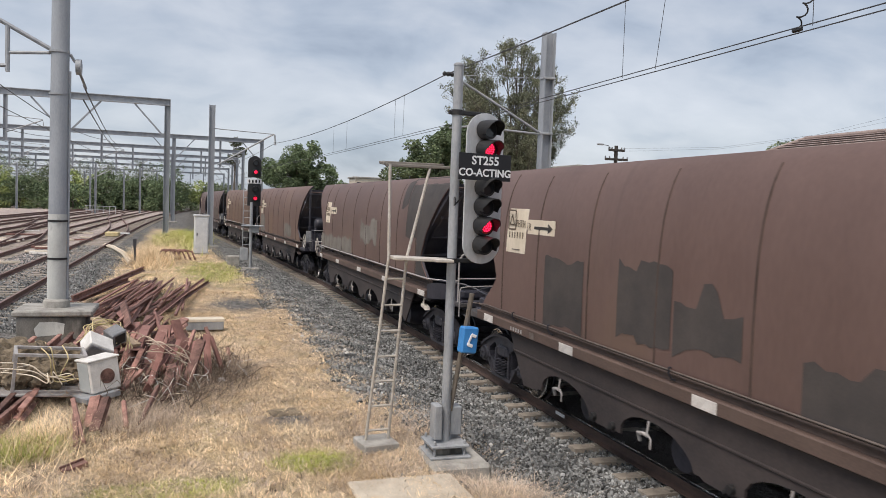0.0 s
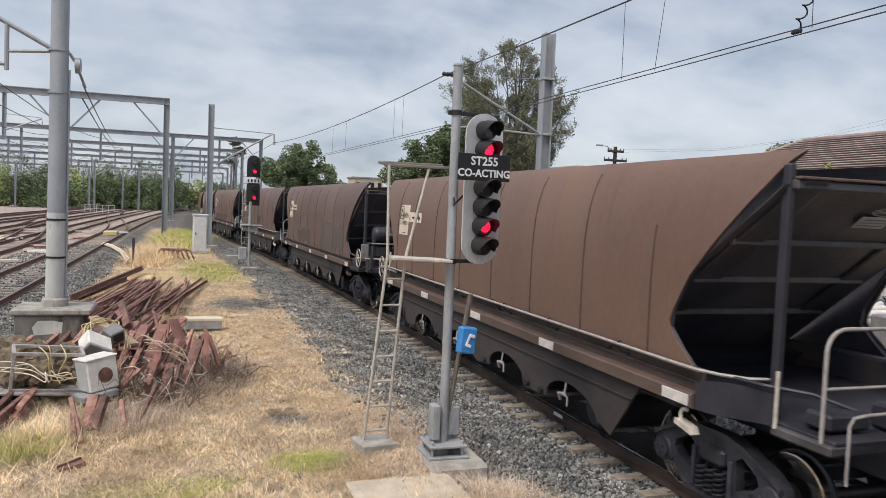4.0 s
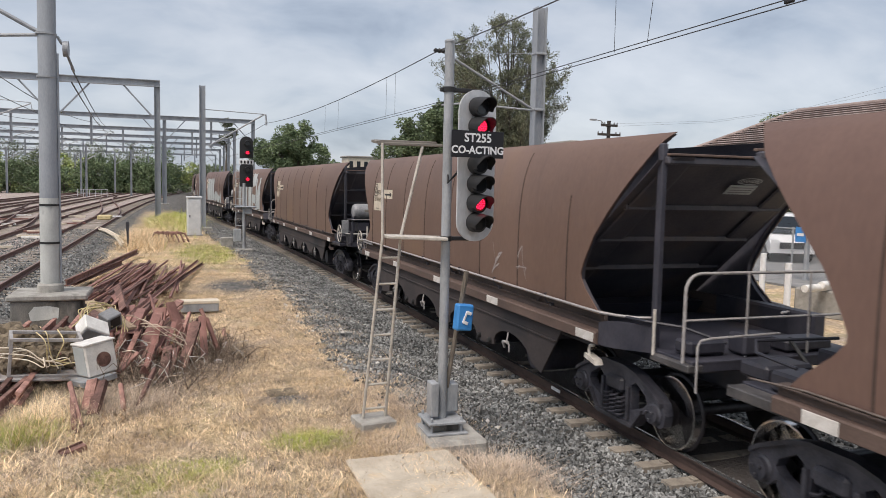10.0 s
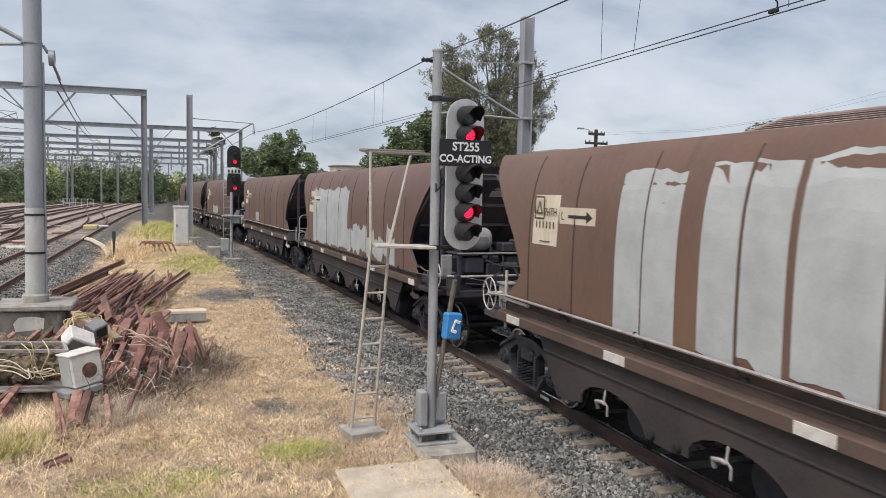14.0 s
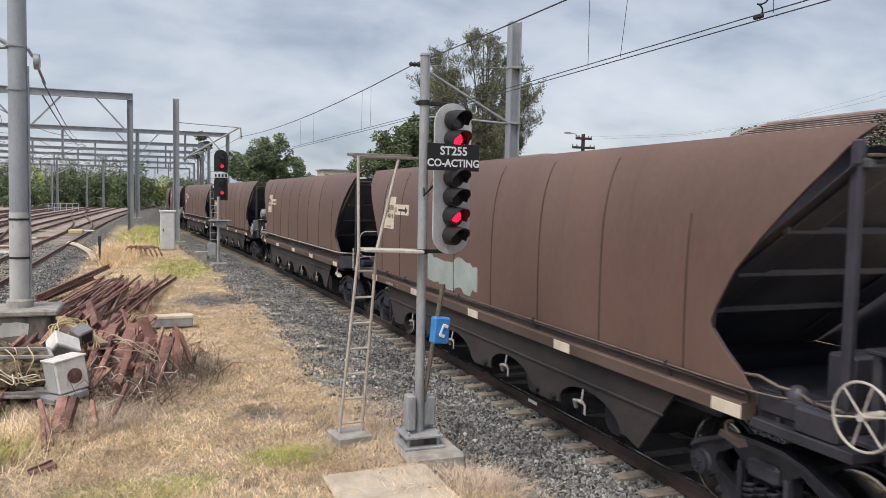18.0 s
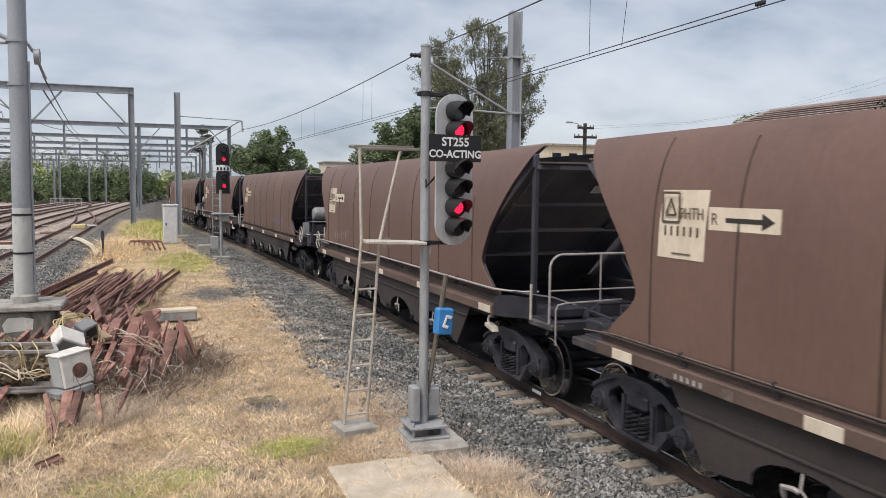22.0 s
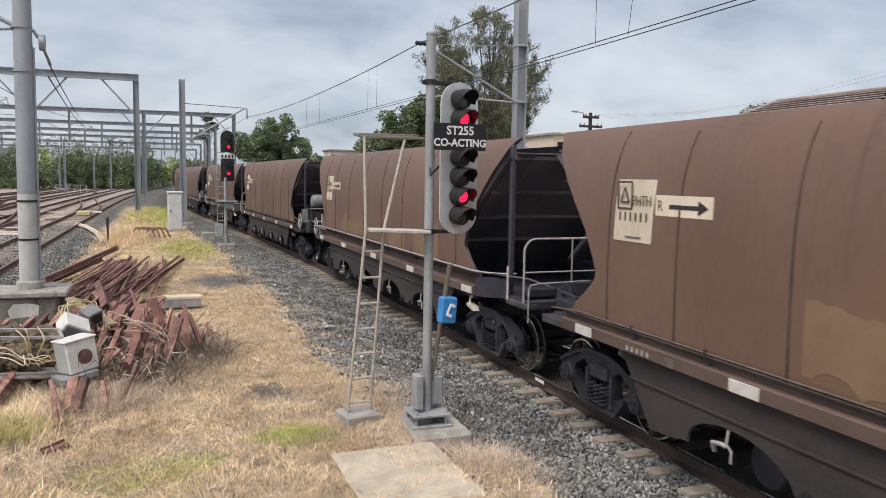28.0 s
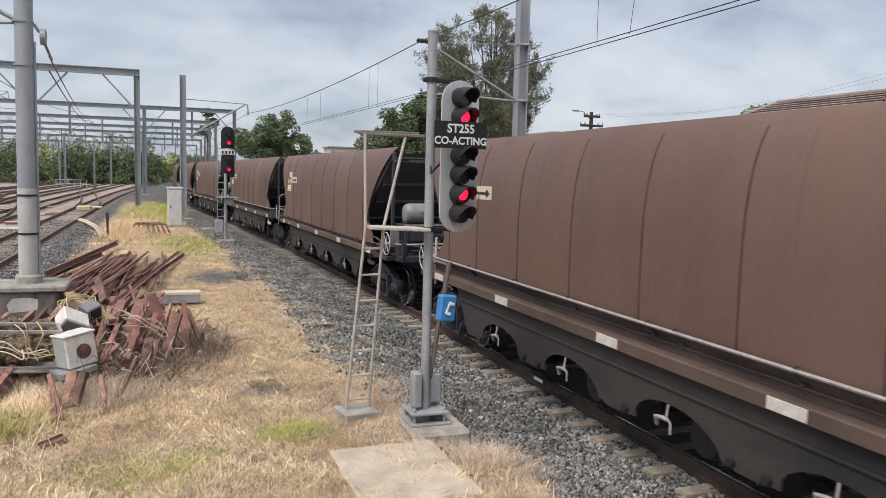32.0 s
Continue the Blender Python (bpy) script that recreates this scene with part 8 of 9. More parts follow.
def house():
    t = thing("house", "brick house with a brown tiled hip roof", "house")
    xe, yf, ze, w, h = 32.0, 43.85, 5.82, 5.0, 2.53
    xb = xe + 2 * w
    y0 = -2.0
    part("wall", Shape().box(((xe + xb) / 2, (yf + y0) / 2, 3.0), (2 * w - 1.2, yf - y0 - 1.2, 5.7)), M_BRICK, t)
    n = 16

    def course(sign, u0, z0, u1, z1):
        """One strip of tiles on a slope: sloping top, thin lip, and the recess under the lip."""
        if sign == 0:
            def at_(u, d, z):
                return [(xe + u + d, yf - (u + d) * 0.8, z), (xb - u - d, yf - (u + d) * 0.8, z)]
        else:
            def at_(u, d, z):
                x = xe + u + d if sign > 0 else xb - u - d
                return [(x, y0, z), (x, yf - (u + d) * 0.8, z)]
        rows = [at_(u1, 0, z1), at_(u0, -0.10, z0 + 0.080), at_(u0, -0.10, z0 + 0.048), at_(u0, 0.0, z0 + 0.06), at_(u0, 0.0, z0 - 0.03)]
        return [q for r in rows for q in r], [(2 * i, 2 * i + 1, 2 * i + 3, 2 * i + 2) for i in range(4)]
    for k in range(n):
        f0, f1 = k / n, (k + 1) / n
        s = Shape()
        for sign in (1, -1, 0):
            s.put(*course(sign, w * f0, ze + h * f0, w * f1, ze + h * f1))
        part("tile_course", s, M_ROOF, t)
    part("ridge_cap", Shape().tube([(xe + w, y0, ze + h + 0.03), (xe + w, yf - w * 0.8, ze + h + 0.03)], 0.14, 8), M_ROOF, t, smooth=50)
    for sx in (0, 2 * w):
        part("hip_cap", Shape().tube([(xe + sx, yf, ze + 0.08), (xe + w, yf - w * 0.8, ze + h + 0.03)], 0.12, 8), M_ROOF, t, smooth=50)
    part("gutter", Shape().box((xe - 0.08, (yf + y0) / 2, ze - 0.05), (0.16, yf - y0, 0.14), None, 0.02), M_ACWHITE, t)
    for y in (10, 17, 23, 29, 34.5):
        for z in (4.6, 2.2):
            wdw = part("window", Shape().box((xe + 0.58, y, z), (0.06, 1.5, 1.3), None, 0.01), M_GLASS, t, "dark window pane")
            f = Shape()
            for a, b in (((y - 0.78, z - 0.68), (y + 0.78, z - 0.68)), ((y - 0.78, z + 0.68), (y + 0.78, z + 0.68)), ((y - 0.75, z - 0.68), (y - 0.75, z + 0.68)), ((y + 0.75, z - 0.68), (y + 0.75, z + 0.68)), ((y, z - 0.68), (y, z + 0.68)), ((y - 0.75, z), (y + 0.75, z))):
                f.beam((xe + 0.52, *a), (xe + 0.52, *b), 0.06, 0.07)
            part("frame", f, M_ACWHITE, wdw)


house()


def far_building(label, c, size, material, rows, cols):
    t = thing("distant_building", label, "building", at=Matrix.Translation(c))
    part("wall", Shape().box((0, 0, size[2] / 2), size, None, 0.02), material, t)
    part("roof", Shape().box((0, 0, size[2] + 0.15), (size[0] + 0.6, size[1] + 0.6, 0.3), None, 0.05), M_CONC, t)
    for i in range(cols):
        for k in range(rows):
            part("window", Shape().box((-size[0] / 2 + size[0] * (i + 0.5) / cols, -size[1] / 2 - 0.02, size[2] * (k + 0.5) / rows), (size[0] / cols * 0.5, 0.06, size[2] / rows * 0.45)), M_GLASS, t)


far_building("distant cream flat-roofed building behind trees", (33.4, 152, 0), (5.8, 6, 8.2), M_PLATE, 3, 4)
far_building("distant pale flat-roofed building", (46.5, 82, 0), (10.5, 8, 8.2), M_PLATE, 3, 5)
far_building("distant pale flat-roofed building", (60.5, 86, 0), (9.5, 8, 7.7), M_CONC, 3, 5)


def power_pole():
    t = thing("power_pole", "wooden power pole with cross arms and a street light", "power pole", at=pose(35.3, 60, 0.2))
    part("pole", Shape().tube([(0, 0, -0.2), (0, 0, 8.9)], [0.19, 0.16], 10), M_DARKTIMBER, t, smooth=50)
    for z, w in ((8.5, 1.7), (7.7, 2.4)):
        part("cross_arm", Shape().box((0, -0.1, z), (w * 0.92, 0.16, 0.20), None, 0.01), M_DARKTIMBER, t)
        for x in (-0.45, -0.28, 0.28, 0.45):
            part("insulator", Shape().lathe([(z + 0.07, 0.03), (z + 0.12, 0.07), (z + 0.24, 0.05), (z + 0.28, 0.02)], "Z", (x * w, -0.1, 0), 8), M_TANK, t)
    lamp = part("lamp_arm", Shape().tube([(0, 0, 8.2), (-0.9, -0.2, 8.85), (-1.5, -0.3, 8.9)], 0.035, 6), M_GALV, t, smooth=50)
    part("lamp_head", Shape().box((-1.75, -0.33, 8.9), (0.6, 0.24, 0.14), None, 0.05), M_TANK, lamp)
    for up, dx in ((0.0, -0.75), (-0.12, 0.75)):
        wire_run("power_line", [(35.3 + dx, 59.9, 8.78 + up), (39.75, 51.8, 8.72 + up), (43.2, 45.4, 9.45 + up), (46.1, 40.0, 10.85 + 3 * up), (51.5, 30.0, 14.6 + 4 * up)], 0.006, "thin grey street power line", "power lines")


power_pole()


def wire_fence():
    t = thing("chain_link_fence", "grey chain-link fence along the car park", "fence")
    x = 19.6
    for k in range(12):
        part("post", Shape().tube([(x, 6 + 3 * k, 0.1), (x, 6 + 3 * k, 2.05)], 0.035, 8), M_GALV, t, smooth=50)
    part("top_rail", Shape().tube([(x, 6, 2.0), (x, 39, 2.0)], 0.025, 6), M_GALV, t, smooth=50)
    s = Shape()
    y = 6 - 1.7
    while y < 39:
        for g in (-1, 1):
            a, b = Vector((x, y, 0.32 if g > 0 else 2.0)), Vector((x, y + 1.68, 2.0 if g > 0 else 0.32))
            d = (b - a).normalized()
            n = Vector((0, -d.z, d.y)) * 0.006
            s.put([a - n, a + n, b + n, b - n], [(0, 1, 2, 3)])
        y += 0.13
    part("wire_mesh", s, M_GALV, t)["kind"] = "stuff"
    gate = part("gate_post", Shape().box((x + 0.05, 20.4, 1.2), (0.14, 0.14, 2.2), None, 0.02), M_GALV, t)
    sgn = solid("fence_sign", Shape().box((0, 0, 0), (0.02, 0.46, 0.5), None, 0.006), M_BLUE, "small blue sign fixed to the fence", "sign", at=pose(x - 0.06, 20.6, 1.82))
    part("sign_bar", Shape().box((-0.014, 0, 0.0), (0.006, 0.3, 0.10)), M_SIGNWHITE, sgn)


wire_fence()


def car(label, at, pickup):
    """A white vehicle, long along local y."""
    t = thing("parked_car", label, "car", "parked cars", at=at)
    ln = 2.45
    if pickup:
        prof = [(-ln, 0.45), (ln, 0.45), (ln, 0.98), (ln - 1.25, 1.10), (ln - 2.0, 1.68), (-0.55, 1.72), (-0.75, 1.10), (-ln, 1.08)]
    else:
        prof = [(-ln, 0.42), (ln, 0.42), (ln, 0.82), (ln - 1.15, 1.0), (ln - 1.9, 1.42), (-0.8, 1.46), (-1.75, 1.02), (-ln, 0.92)]
    s = Shape()
    s.prism(prof[:3] + [prof[3], prof[6], prof[7]], -0.88, 0.88)
    part("body", s, M_CARWHITE, t)
    cab = [prof[3], prof[4], prof[5], prof[6]]
    s = Shape()
    n = len(cab)
    s.put([(-0.86, *p) if i in (0, 3) else (-0.70, *p) for i, p in enumerate(cab)] + [(0.86, *p) if i in (0, 3) else (0.70, *p) for i, p in enumerate(cab)], [(0, 1, 2, 3), (7, 6, 5, 4), (0, 4, 5, 1), (1, 5, 6, 2), (2, 6, 7, 3)])
    part("cabin", s, M_CARWHITE, t)
    for g in (-1, 1):
        a, b, c, d = cab
        s = Shape()
        s.put([(g * 0.852, a[0] - 0.28, a[1] + 0.06), (g * 0.735, b[0] - 0.05, b[1] - 0.10), (g * 0.735, (b[0] + c[0]) / 2 + 0.04, c[1] - 0.10), (g * 0.845, (b[0] + c[0]) / 2 + 0.04, a[1] + 0.05)], [(0, 1, 2, 3)])
        s.put([(g * 0.845, (b[0] + c[0]) / 2 - 0.04, a[1] + 0.05), (g * 0.735, (b[0] + c[0]) / 2 - 0.04, c[1] - 0.10), (g * 0.735, c[0] + 0.05, c[1] - 0.10), (g * 0.85, d[0] + 0.22, d[1] + 0.05)], [(0, 1, 2, 3)])
        part("side_window", s, M_GLASS, t, at=pose(g * 0.012, 0, 0))
        for y in (-1.5, 1.5):
            wh = part("wheel", Shape().lathe([(-0.11, 0.25), (-0.11, 0.33), (-0.06, 0.36), (0.06, 0.36), (0.11, 0.33), (0.11, 0.25)], "X", (0, 0, 0), 20), M_TYRE, t, at=pose(g * 0.80, y, 0.36), smooth=40)
            part("rim", Shape().lathe([(-0.12, 0.05), (-0.12, 0.22), (0.12, 0.22), (0.12, 0.05)], "X", (0, 0, 0), 14), M_TANK, wh)
            arch = Shape().lathe([(0.0, 0.02), (0.0, 0.42), (0.012 * g, 0.42), (0.012 * g, 0.02)][::g], "X", (g * 0.875, y, 0.38), 20)
            part("wheel_arch", arch, M_BLACK, t)
        part("headlamp", Shape().box((g * 0.62, ln, 0.78), (0.36, 0.05, 0.16), None, 0.02), M_SIGNWHITE, t)
        part("tail_lamp", Shape().box((g * 0.74, -ln, 0.85), (0.16, 0.04, 0.22), None, 0.02), M_LEDDIM, t)
    part("windscreen", Shape().put([(-0.74, cab[0][0] - 0.10, cab[0][1] + 0.06), (0.74, cab[0][0] - 0.10, cab[0][1] + 0.06), (0.64, cab[1][0] + 0.06, cab[1][1] - 0.06), (-0.64, cab[1][0] + 0.06, cab[1][1] - 0.06)], [(0, 1, 2, 3)]), M_GLASS, t, at=pose(0, 0.03, 0.02))
    part("bumper", Shape().box((0, ln + 0.02, 0.52), (1.7, 0.12, 0.2), None, 0.03), M_BLACK, t)
    return t


car("white double-cab utility parked behind the fence", pose(24.0, 21.0, 0.31, 0, 0, -14), True)
def van(label, at):
    t = thing("parked_van", label, "van", "parked cars", at=at)
    prof = [(-2.5, 0.40), (2.45, 0.40), (2.5, 0.80), (2.2, 1.12), (1.15, 1.88), (0.7, 1.98), (-2.3, 1.98), (-2.5, 1.80)]
    part("body", Shape().prism(prof, -0.88, 0.88), M_CARWHITE, t)
    part("windscreen", Shape().put([(-0.78, 2.16, 1.19), (0.78, 2.16, 1.19), (0.68, 1.22, 1.87), (-0.68, 1.22, 1.87)], [(0, 1, 2, 3)]), M_GLASS, t, at=pose(0, 0.02, 0.02))
    for g in (-1, 1):
        for y0, y1 in ((0.75, 1.65), (-0.55, 0.6), (-2.1, -0.7)):
            part("side_window", Shape().box((g * 0.885, (y0 + y1) / 2, 1.48), (0.012, y1 - y0, 0.52), None, 0.004), M_GLASS, t)
        part("headlamp", Shape().box((g * 0.66, 2.46, 0.88), (0.34, 0.10, 0.20), None, 0.03), M_SIGNWHITE, t)
        for y in (-1.45, 1.6):
            wh = part("wheel", Shape().lathe([(-0.11, 0.25), (-0.11, 0.33), (-0.06, 0.35), (0.06, 0.35), (0.11, 0.33), (0.11, 0.25)], "X", (0, 0, 0), 20), M_TYRE, t, at=pose(g * 0.82, y, 0.35), smooth=40)
            part("rim", Shape().lathe([(-0.12, 0.05), (-0.12, 0.21), (0.12, 0.21), (0.12, 0.05)], "X", (0, 0, 0), 14), M_TANK, wh)
    part("grille", Shape().box((0, 2.49, 0.72), (1.0, 0.06, 0.26), None, 0.02), M_BLACK, t)


van("white passenger van parked behind the fence", pose(25.0, 27.6, 0.31, 0, 0, 150))
car("white van-like car parked behind the fence", pose(25.5, 15.0, 0.31, 0, 0, 8), True)
car("white sedan parked at the far end of the car park", pose(26.5, 33.5, 0.31, 0, 0, 12), False)


def trackside_clutter():
    for x, y in ((13.0, 14.0), (14.3, 16.3)):
        solid("white_bollard", Shape().tube([(x, y, 0.1), (x, y, 1.62)], 0.075, 12), M_SIGNWHITE, "white round bollard beside the freight track", "bollard", "bollards", smooth=50)
    solid("concrete_trough", Shape().box((0, 0, 0.35), (2.4, 1.2, 0.7), None, 0.05), M_CONC, "pale concrete block behind the freight track", "concrete block", at=pose(15.6, 15.0, 0.2, 0, 0, 20))
    for k in range(4):
        solid("plastic_pipe", Shape().tube([(-1.6, 0, 0), (1.6, 0.1, 0)], 0.09, 10), M_ACWHITE, "white plastic pipe lying on the concrete", "pipe", "dumped pipes", smooth=50, at=pose(15.3 + 0.5 * k, 14.6 + 0.25 * k, 0.98 + 0.06 * (k % 2), 0, 0, 12 + 7 * k))
    solid("electrical_pillar", Shape().box((0, 0, 0.7), (0.5, 0.4, 1.4), None, 0.03), M_TANK, "grey electrical pillar behind the freight track", "pillar", at=pose(12.0, 10.6, 0.2))


trackside_clutter()


# ---- loose ground cover ----
def scatter():
    rng = random.Random(3)
    # ballast stones
    shapes = []
    for k in range(6):
        pts = []
        for i in range(8):
            a = Vector((rng.gauss(0, 1), rng.gauss(0, 1), rng.gauss(0, 1))).normalized()
            pts.append(a)
        bm = bmesh.new()
        for p in pts:
            bm.verts.new(p * rng.uniform(0.8, 1.1))
        res = bmesh.ops.convex_hull(bm, input=bm.verts)
        bm.verts.ensure_lookup_table()
        bm.verts.index_update()
        shapes.append(([v.co.copy() for v in bm.verts], [tuple(v.index for v in f.verts) for f in bm.faces]))
        bm.free()

    def stones(n, region, size, name, label):
        v, f = [], []
        tries = 0
        while tries < n:
            tries += 1
            x, y = region(rng)
            z, b, g = lay(x, y)
            if b < 0.45 + 0.35 * noise.noise((x * 2.3, y * 2.3, 1)) and rng.random() > 0.03:
                continue
            vs, fs = shapes[rng.randrange(6)]
            r = size * rng.uniform(0.55, 1.25)
            m = Euler((rng.random() * 6, rng.random() * 6, rng.random() * 6)).to_matrix() @ Matrix.Diagonal((r, r * rng.uniform(0.6, 1), r * rng.uniform(0.5, 0.9)))
            o = len(v)
            c = Vector((x, y, z + r * 0.25))
            v.extend(m @ p + c for p in vs)
            f.extend(tuple(i + o for i in q) for q in fs)
        me = bpy.data.meshes.new(name)
        me.from_pydata(v, [], f)
        me.materials.append(M_STONE)
        tagged(new(name, me), label, "ballast", kind="stuff")

    def near_right(r):
        y = 5.5 + 26 * r.random() ** 1.7
        return TRACK_X + bend(y) + r.uniform(-4.3, -0.5), y

    def mid_right(r):
        y = 26 + 30 * r.random()
        return TRACK_X + bend(y) + r.uniform(-4.0, -1.5), y

    def far_side(r):
        y = 5 + 14 * r.random()
        return TRACK_X + r.uniform(0.95, 4.0), y

    def left_bed(r):
        y = 18 + 30 * r.random() ** 1.4
        return r.uniform(-7.5, -2.2), y

    stones(46000, near_right, 0.040, "ballast_stones", "grey crushed ballast stones beside the freight track")
    stones(11000, mid_right, 0.048, "ballast_stones", "grey crushed ballast stones beside the freight track")
    stones(7000, far_side, 0.042, "ballast_stones", "grey crushed ballast stones in the freight track")
    stones(12000, left_bed, 0.050, "ballast_stones", "grey crushed ballast stones beside the running track")

    def blades(n, region, h, w, material, name, label, keep):
        v, f = [], []
        for _ in range(n):
            x, y = region(rng)
            z, b, g = lay(x, y)
            if not keep(x, y, b, g):
                continue
            a = rng.uniform(0, 6.283)
            k = h * rng.uniform(0.4, 1.2)
            lean = rng.uniform(0.3, 1.6) if rng.random() < 0.6 else rng.uniform(2, 4)
            dx, dy = math.cos(a), math.sin(a)
            sx, sy = -dy * w, dx * w
            o = len(v)
            tip = (x + dx * k * lean, y + dy * k * lean, z + k * 0.9)
            v += [(x - sx, y - sy, z - 0.01), (x + sx, y + sy, z - 0.01), tip]
            f.append((o, o + 1, o + 2))
        me = bpy.data.meshes.new(name)
        me.from_pydata(v, [], f)
        me.materials.append(material)
        tagged(new(name, me), label, "grass", kind="stuff")

    def lawn(r):
        y = 6.5 + 20 * r.random() ** 1.8
        return r.uniform(-3.0, 3.6), y

    def lawn_far(r):
        y = 24 + 30 * r.random()
        return r.uniform(-3.0, 3.6), y

    def patchy(x, y, b, g):
        return b < 0.25 + 0.6 * rng.random() and noise.noise((x * 1.1, y * 1.1, 5.0)) > -0.15 - 0.6 * rng.random()

    blades(150000, lawn, 0.050, 0.0042, M_STRAW, "dry_grass", "short dry straw-coloured grass", patchy)
    # dark blades stand in for the dark gaps between the straws
    blades(34000, lawn, 0.050, 0.004, M_DARKSTEM, "dead_grass", "dark blades for the gaps in the dry grass", patchy)
    blades(70000, lawn, 0.055, 0.004, M_DEADBRUSH, "dead_grass", "grey-brown dead grass stems", patchy)
    blades(9000, lambda r: (1.68 + abs(r.gauss(0, 0.34)), 7.42 + r.uniform(-0.8, 0.8)), 0.05, 0.004, M_STRAW, "dry_grass", "loose straw blown over the concrete slab", lambda x, y, b, g: noise.noise((x * 2.4, y * 2.4, 9)) > -0.12)
    blades(30000, lawn_far, 0.10, 0.008, M_STRAW, "dry_grass", "short dry straw-coloured grass", patchy)
    blades(60000, lambda r: (r.uniform(-2.3, 2.6), 6.5 + 4.5 * r.random()), 0.05, 0.004, M_GREENGRASS, "green_grass", "patches of short green grass", lambda x, y, b, g: g + 0.22 * noise.noise((x * 3, y * 3, 2)) > 0.48)
    blades(14000, lambda r: (r.uniform(-1.5, 3.2), 27 + 14 * r.random()), 0.09, 0.010, M_GREENGRASS, "green_grass", "patches of short green grass", lambda x, y, b, g: g + 0.25 * noise.noise((x * 2, y * 2, 2)) > 0.52)
    blades(5000, lambda r: (r.gauss(1.46, 0.20), r.gauss(9.0, 0.17)), 0.06, 0.004, M_GREENGRASS, "green_grass", "small bright tuft of green grass", lambda x, y, b, g: True)
    blades(1800, lambda r: (r.gauss(-1.9, 0.22), r.gauss(10.0, 0.25)), 0.16, 0.004, M_GREENGRASS, "green_grass", "green grass coming up through the dry tuft", lambda x, y, b, g: True)

    def matted(n, region, name, material, label, length, keep):
        """Long bent stalks lying in swirled tufts over one another."""
        v, f = [], []
        for _ in range(n):
            cx, cy = region(rng)
            z, b, g = lay(cx, cy)
            if not keep(cx, cy, b, g):
                continue
            turn = 6.283 * noise.noise((cx * 0.9, cy * 0.9, 21.0)) * 2
            size = rng.uniform(0.6, 1.3)
            for _ in range(rng.randint(5, 12)):
                x, y = cx + rng.gauss(0, 0.06), cy + rng.gauss(0, 0.06)
                a = turn + rng.gauss(0, 0.9)
                ln = length * size * rng.uniform(0.5, 1.2)
                up = rng.uniform(0.10, 0.55)
                w = rng.uniform(0.0022, 0.0042)
                dx, dy = math.cos(a), math.sin(a)
                a2 = a + rng.gauss(0, 0.5)
                p1 = (x + dx * ln * 0.5, y + dy * ln * 0.5, z + ln * up * 0.7)
                p2 = (p1[0] + math.cos(a2) * ln * 0.5, p1[1] + math.sin(a2) * ln * 0.5, z + ln * up * rng.uniform(0.1, 0.9))
                sx, sy = -dy * w, dx * w
                o = len(v)
                v += [(x - sx, y - sy, z - 0.005), (x + sx, y + sy, z - 0.005), (p1[0] + sx, p1[1] + sy, p1[2]), (p1[0] - sx, p1[1] - sy, p1[2]), p2]
                f += [(o, o + 1, o + 2, o + 3), (o + 3, o + 2, o + 4)]
        me = bpy.data.meshes.new(name)
        me.from_pydata(v, [], f)
        me.materials.append(material)
        tagged(new(name, me), label, "grass", kind="stuff")

    def tufted(x, y, b, g):
        return b < 0.2 + 0.5 * rng.random() and noise.noise((x * 1.7, y * 1.7, 31.0)) + 0.5 * noise.noise((x * 5, y * 5, 8.0)) > -0.05

    def bare(x, y, b, g):
        return b < 0.3 + 0.5 * rng.random() and noise.noise((x * 1.7, y * 1.7, 31.0)) < 0.1

    matted(9500, lawn, "matted_straw", M_STRAW, "long pale straw lying in matted tufts", 0.17, tufted)
    matted(3800, lawn, "matted_straw", M_DEADBRUSH, "grey-brown matted dead stalks", 0.15, bare)
    matted(1500, lawn, "matted_straw", M_DARKSTEM, "dark rotted stalks between the straw", 0.13, bare)
    # tall dry tufts by the portal and at the foot of the cabinet
    blades(8000, lambda r: (r.gauss(-1.6, 0.42), r.gauss(40.5, 2.6)), 0.5, 0.010, M_STRAW, "tall_dry_grass", "tall dry straw grass tufts", lambda x, y, b, g: True)
    blades(9000, lambda r: (r.gauss(-0.5, 0.6), r.gauss(57, 5.0)), 0.55, 0.016, M_GREENGRASS, "tall_green_grass", "tall yellow-green grass beyond the cabinet", lambda x, y, b, g: True)
    blades(2500, lambda r: (r.gauss(-0.9, 0.5), r.gauss(54, 5.0)), 0.6, 0.014, M_STRAW, "tall_dry_grass", "tall dry straw grass tufts", lambda x, y, b, g: True)
    # sparse dead grass thinning out into the ballast
    def fringe(r):
        y = 7 + 20 * r.random() ** 1.4
        return TRACK_X + bend(y) + r.gauss(-3.7, 0.55), y

    blades(26000, fringe, 0.06, 0.004, M_DEADBRUSH, "dead_grass", "thin dead grass at the ballast edge", lambda x, y, b, g: noise.noise((x * 1.5, y * 1.1, 12)) > -0.1)
    blades(16000, fringe, 0.055, 0.004, M_STRAW, "dry_grass", "thin dry grass at the ballast edge", lambda x, y, b, g: noise.noise((x * 1.5, y * 1.1, 12)) > 0.0)
    blades(1500, lambda r: (r.gauss(0.35, 0.35), r.gauss(13.5, 0.5)), 0.34, 0.004, M_DARKSTEM, "dead_brush", "tangled dark dead stems round the scrap", lambda x, y, b, g: True)
    blades(1600, lambda r: (r.gauss(-0.75, 0.35), r.gauss(10.9, 0.3)), 0.22, 0.004, M_DEADBRUSH, "dead_brush", "tangled dead brush round the scrap", lambda x, y, b, g: True)
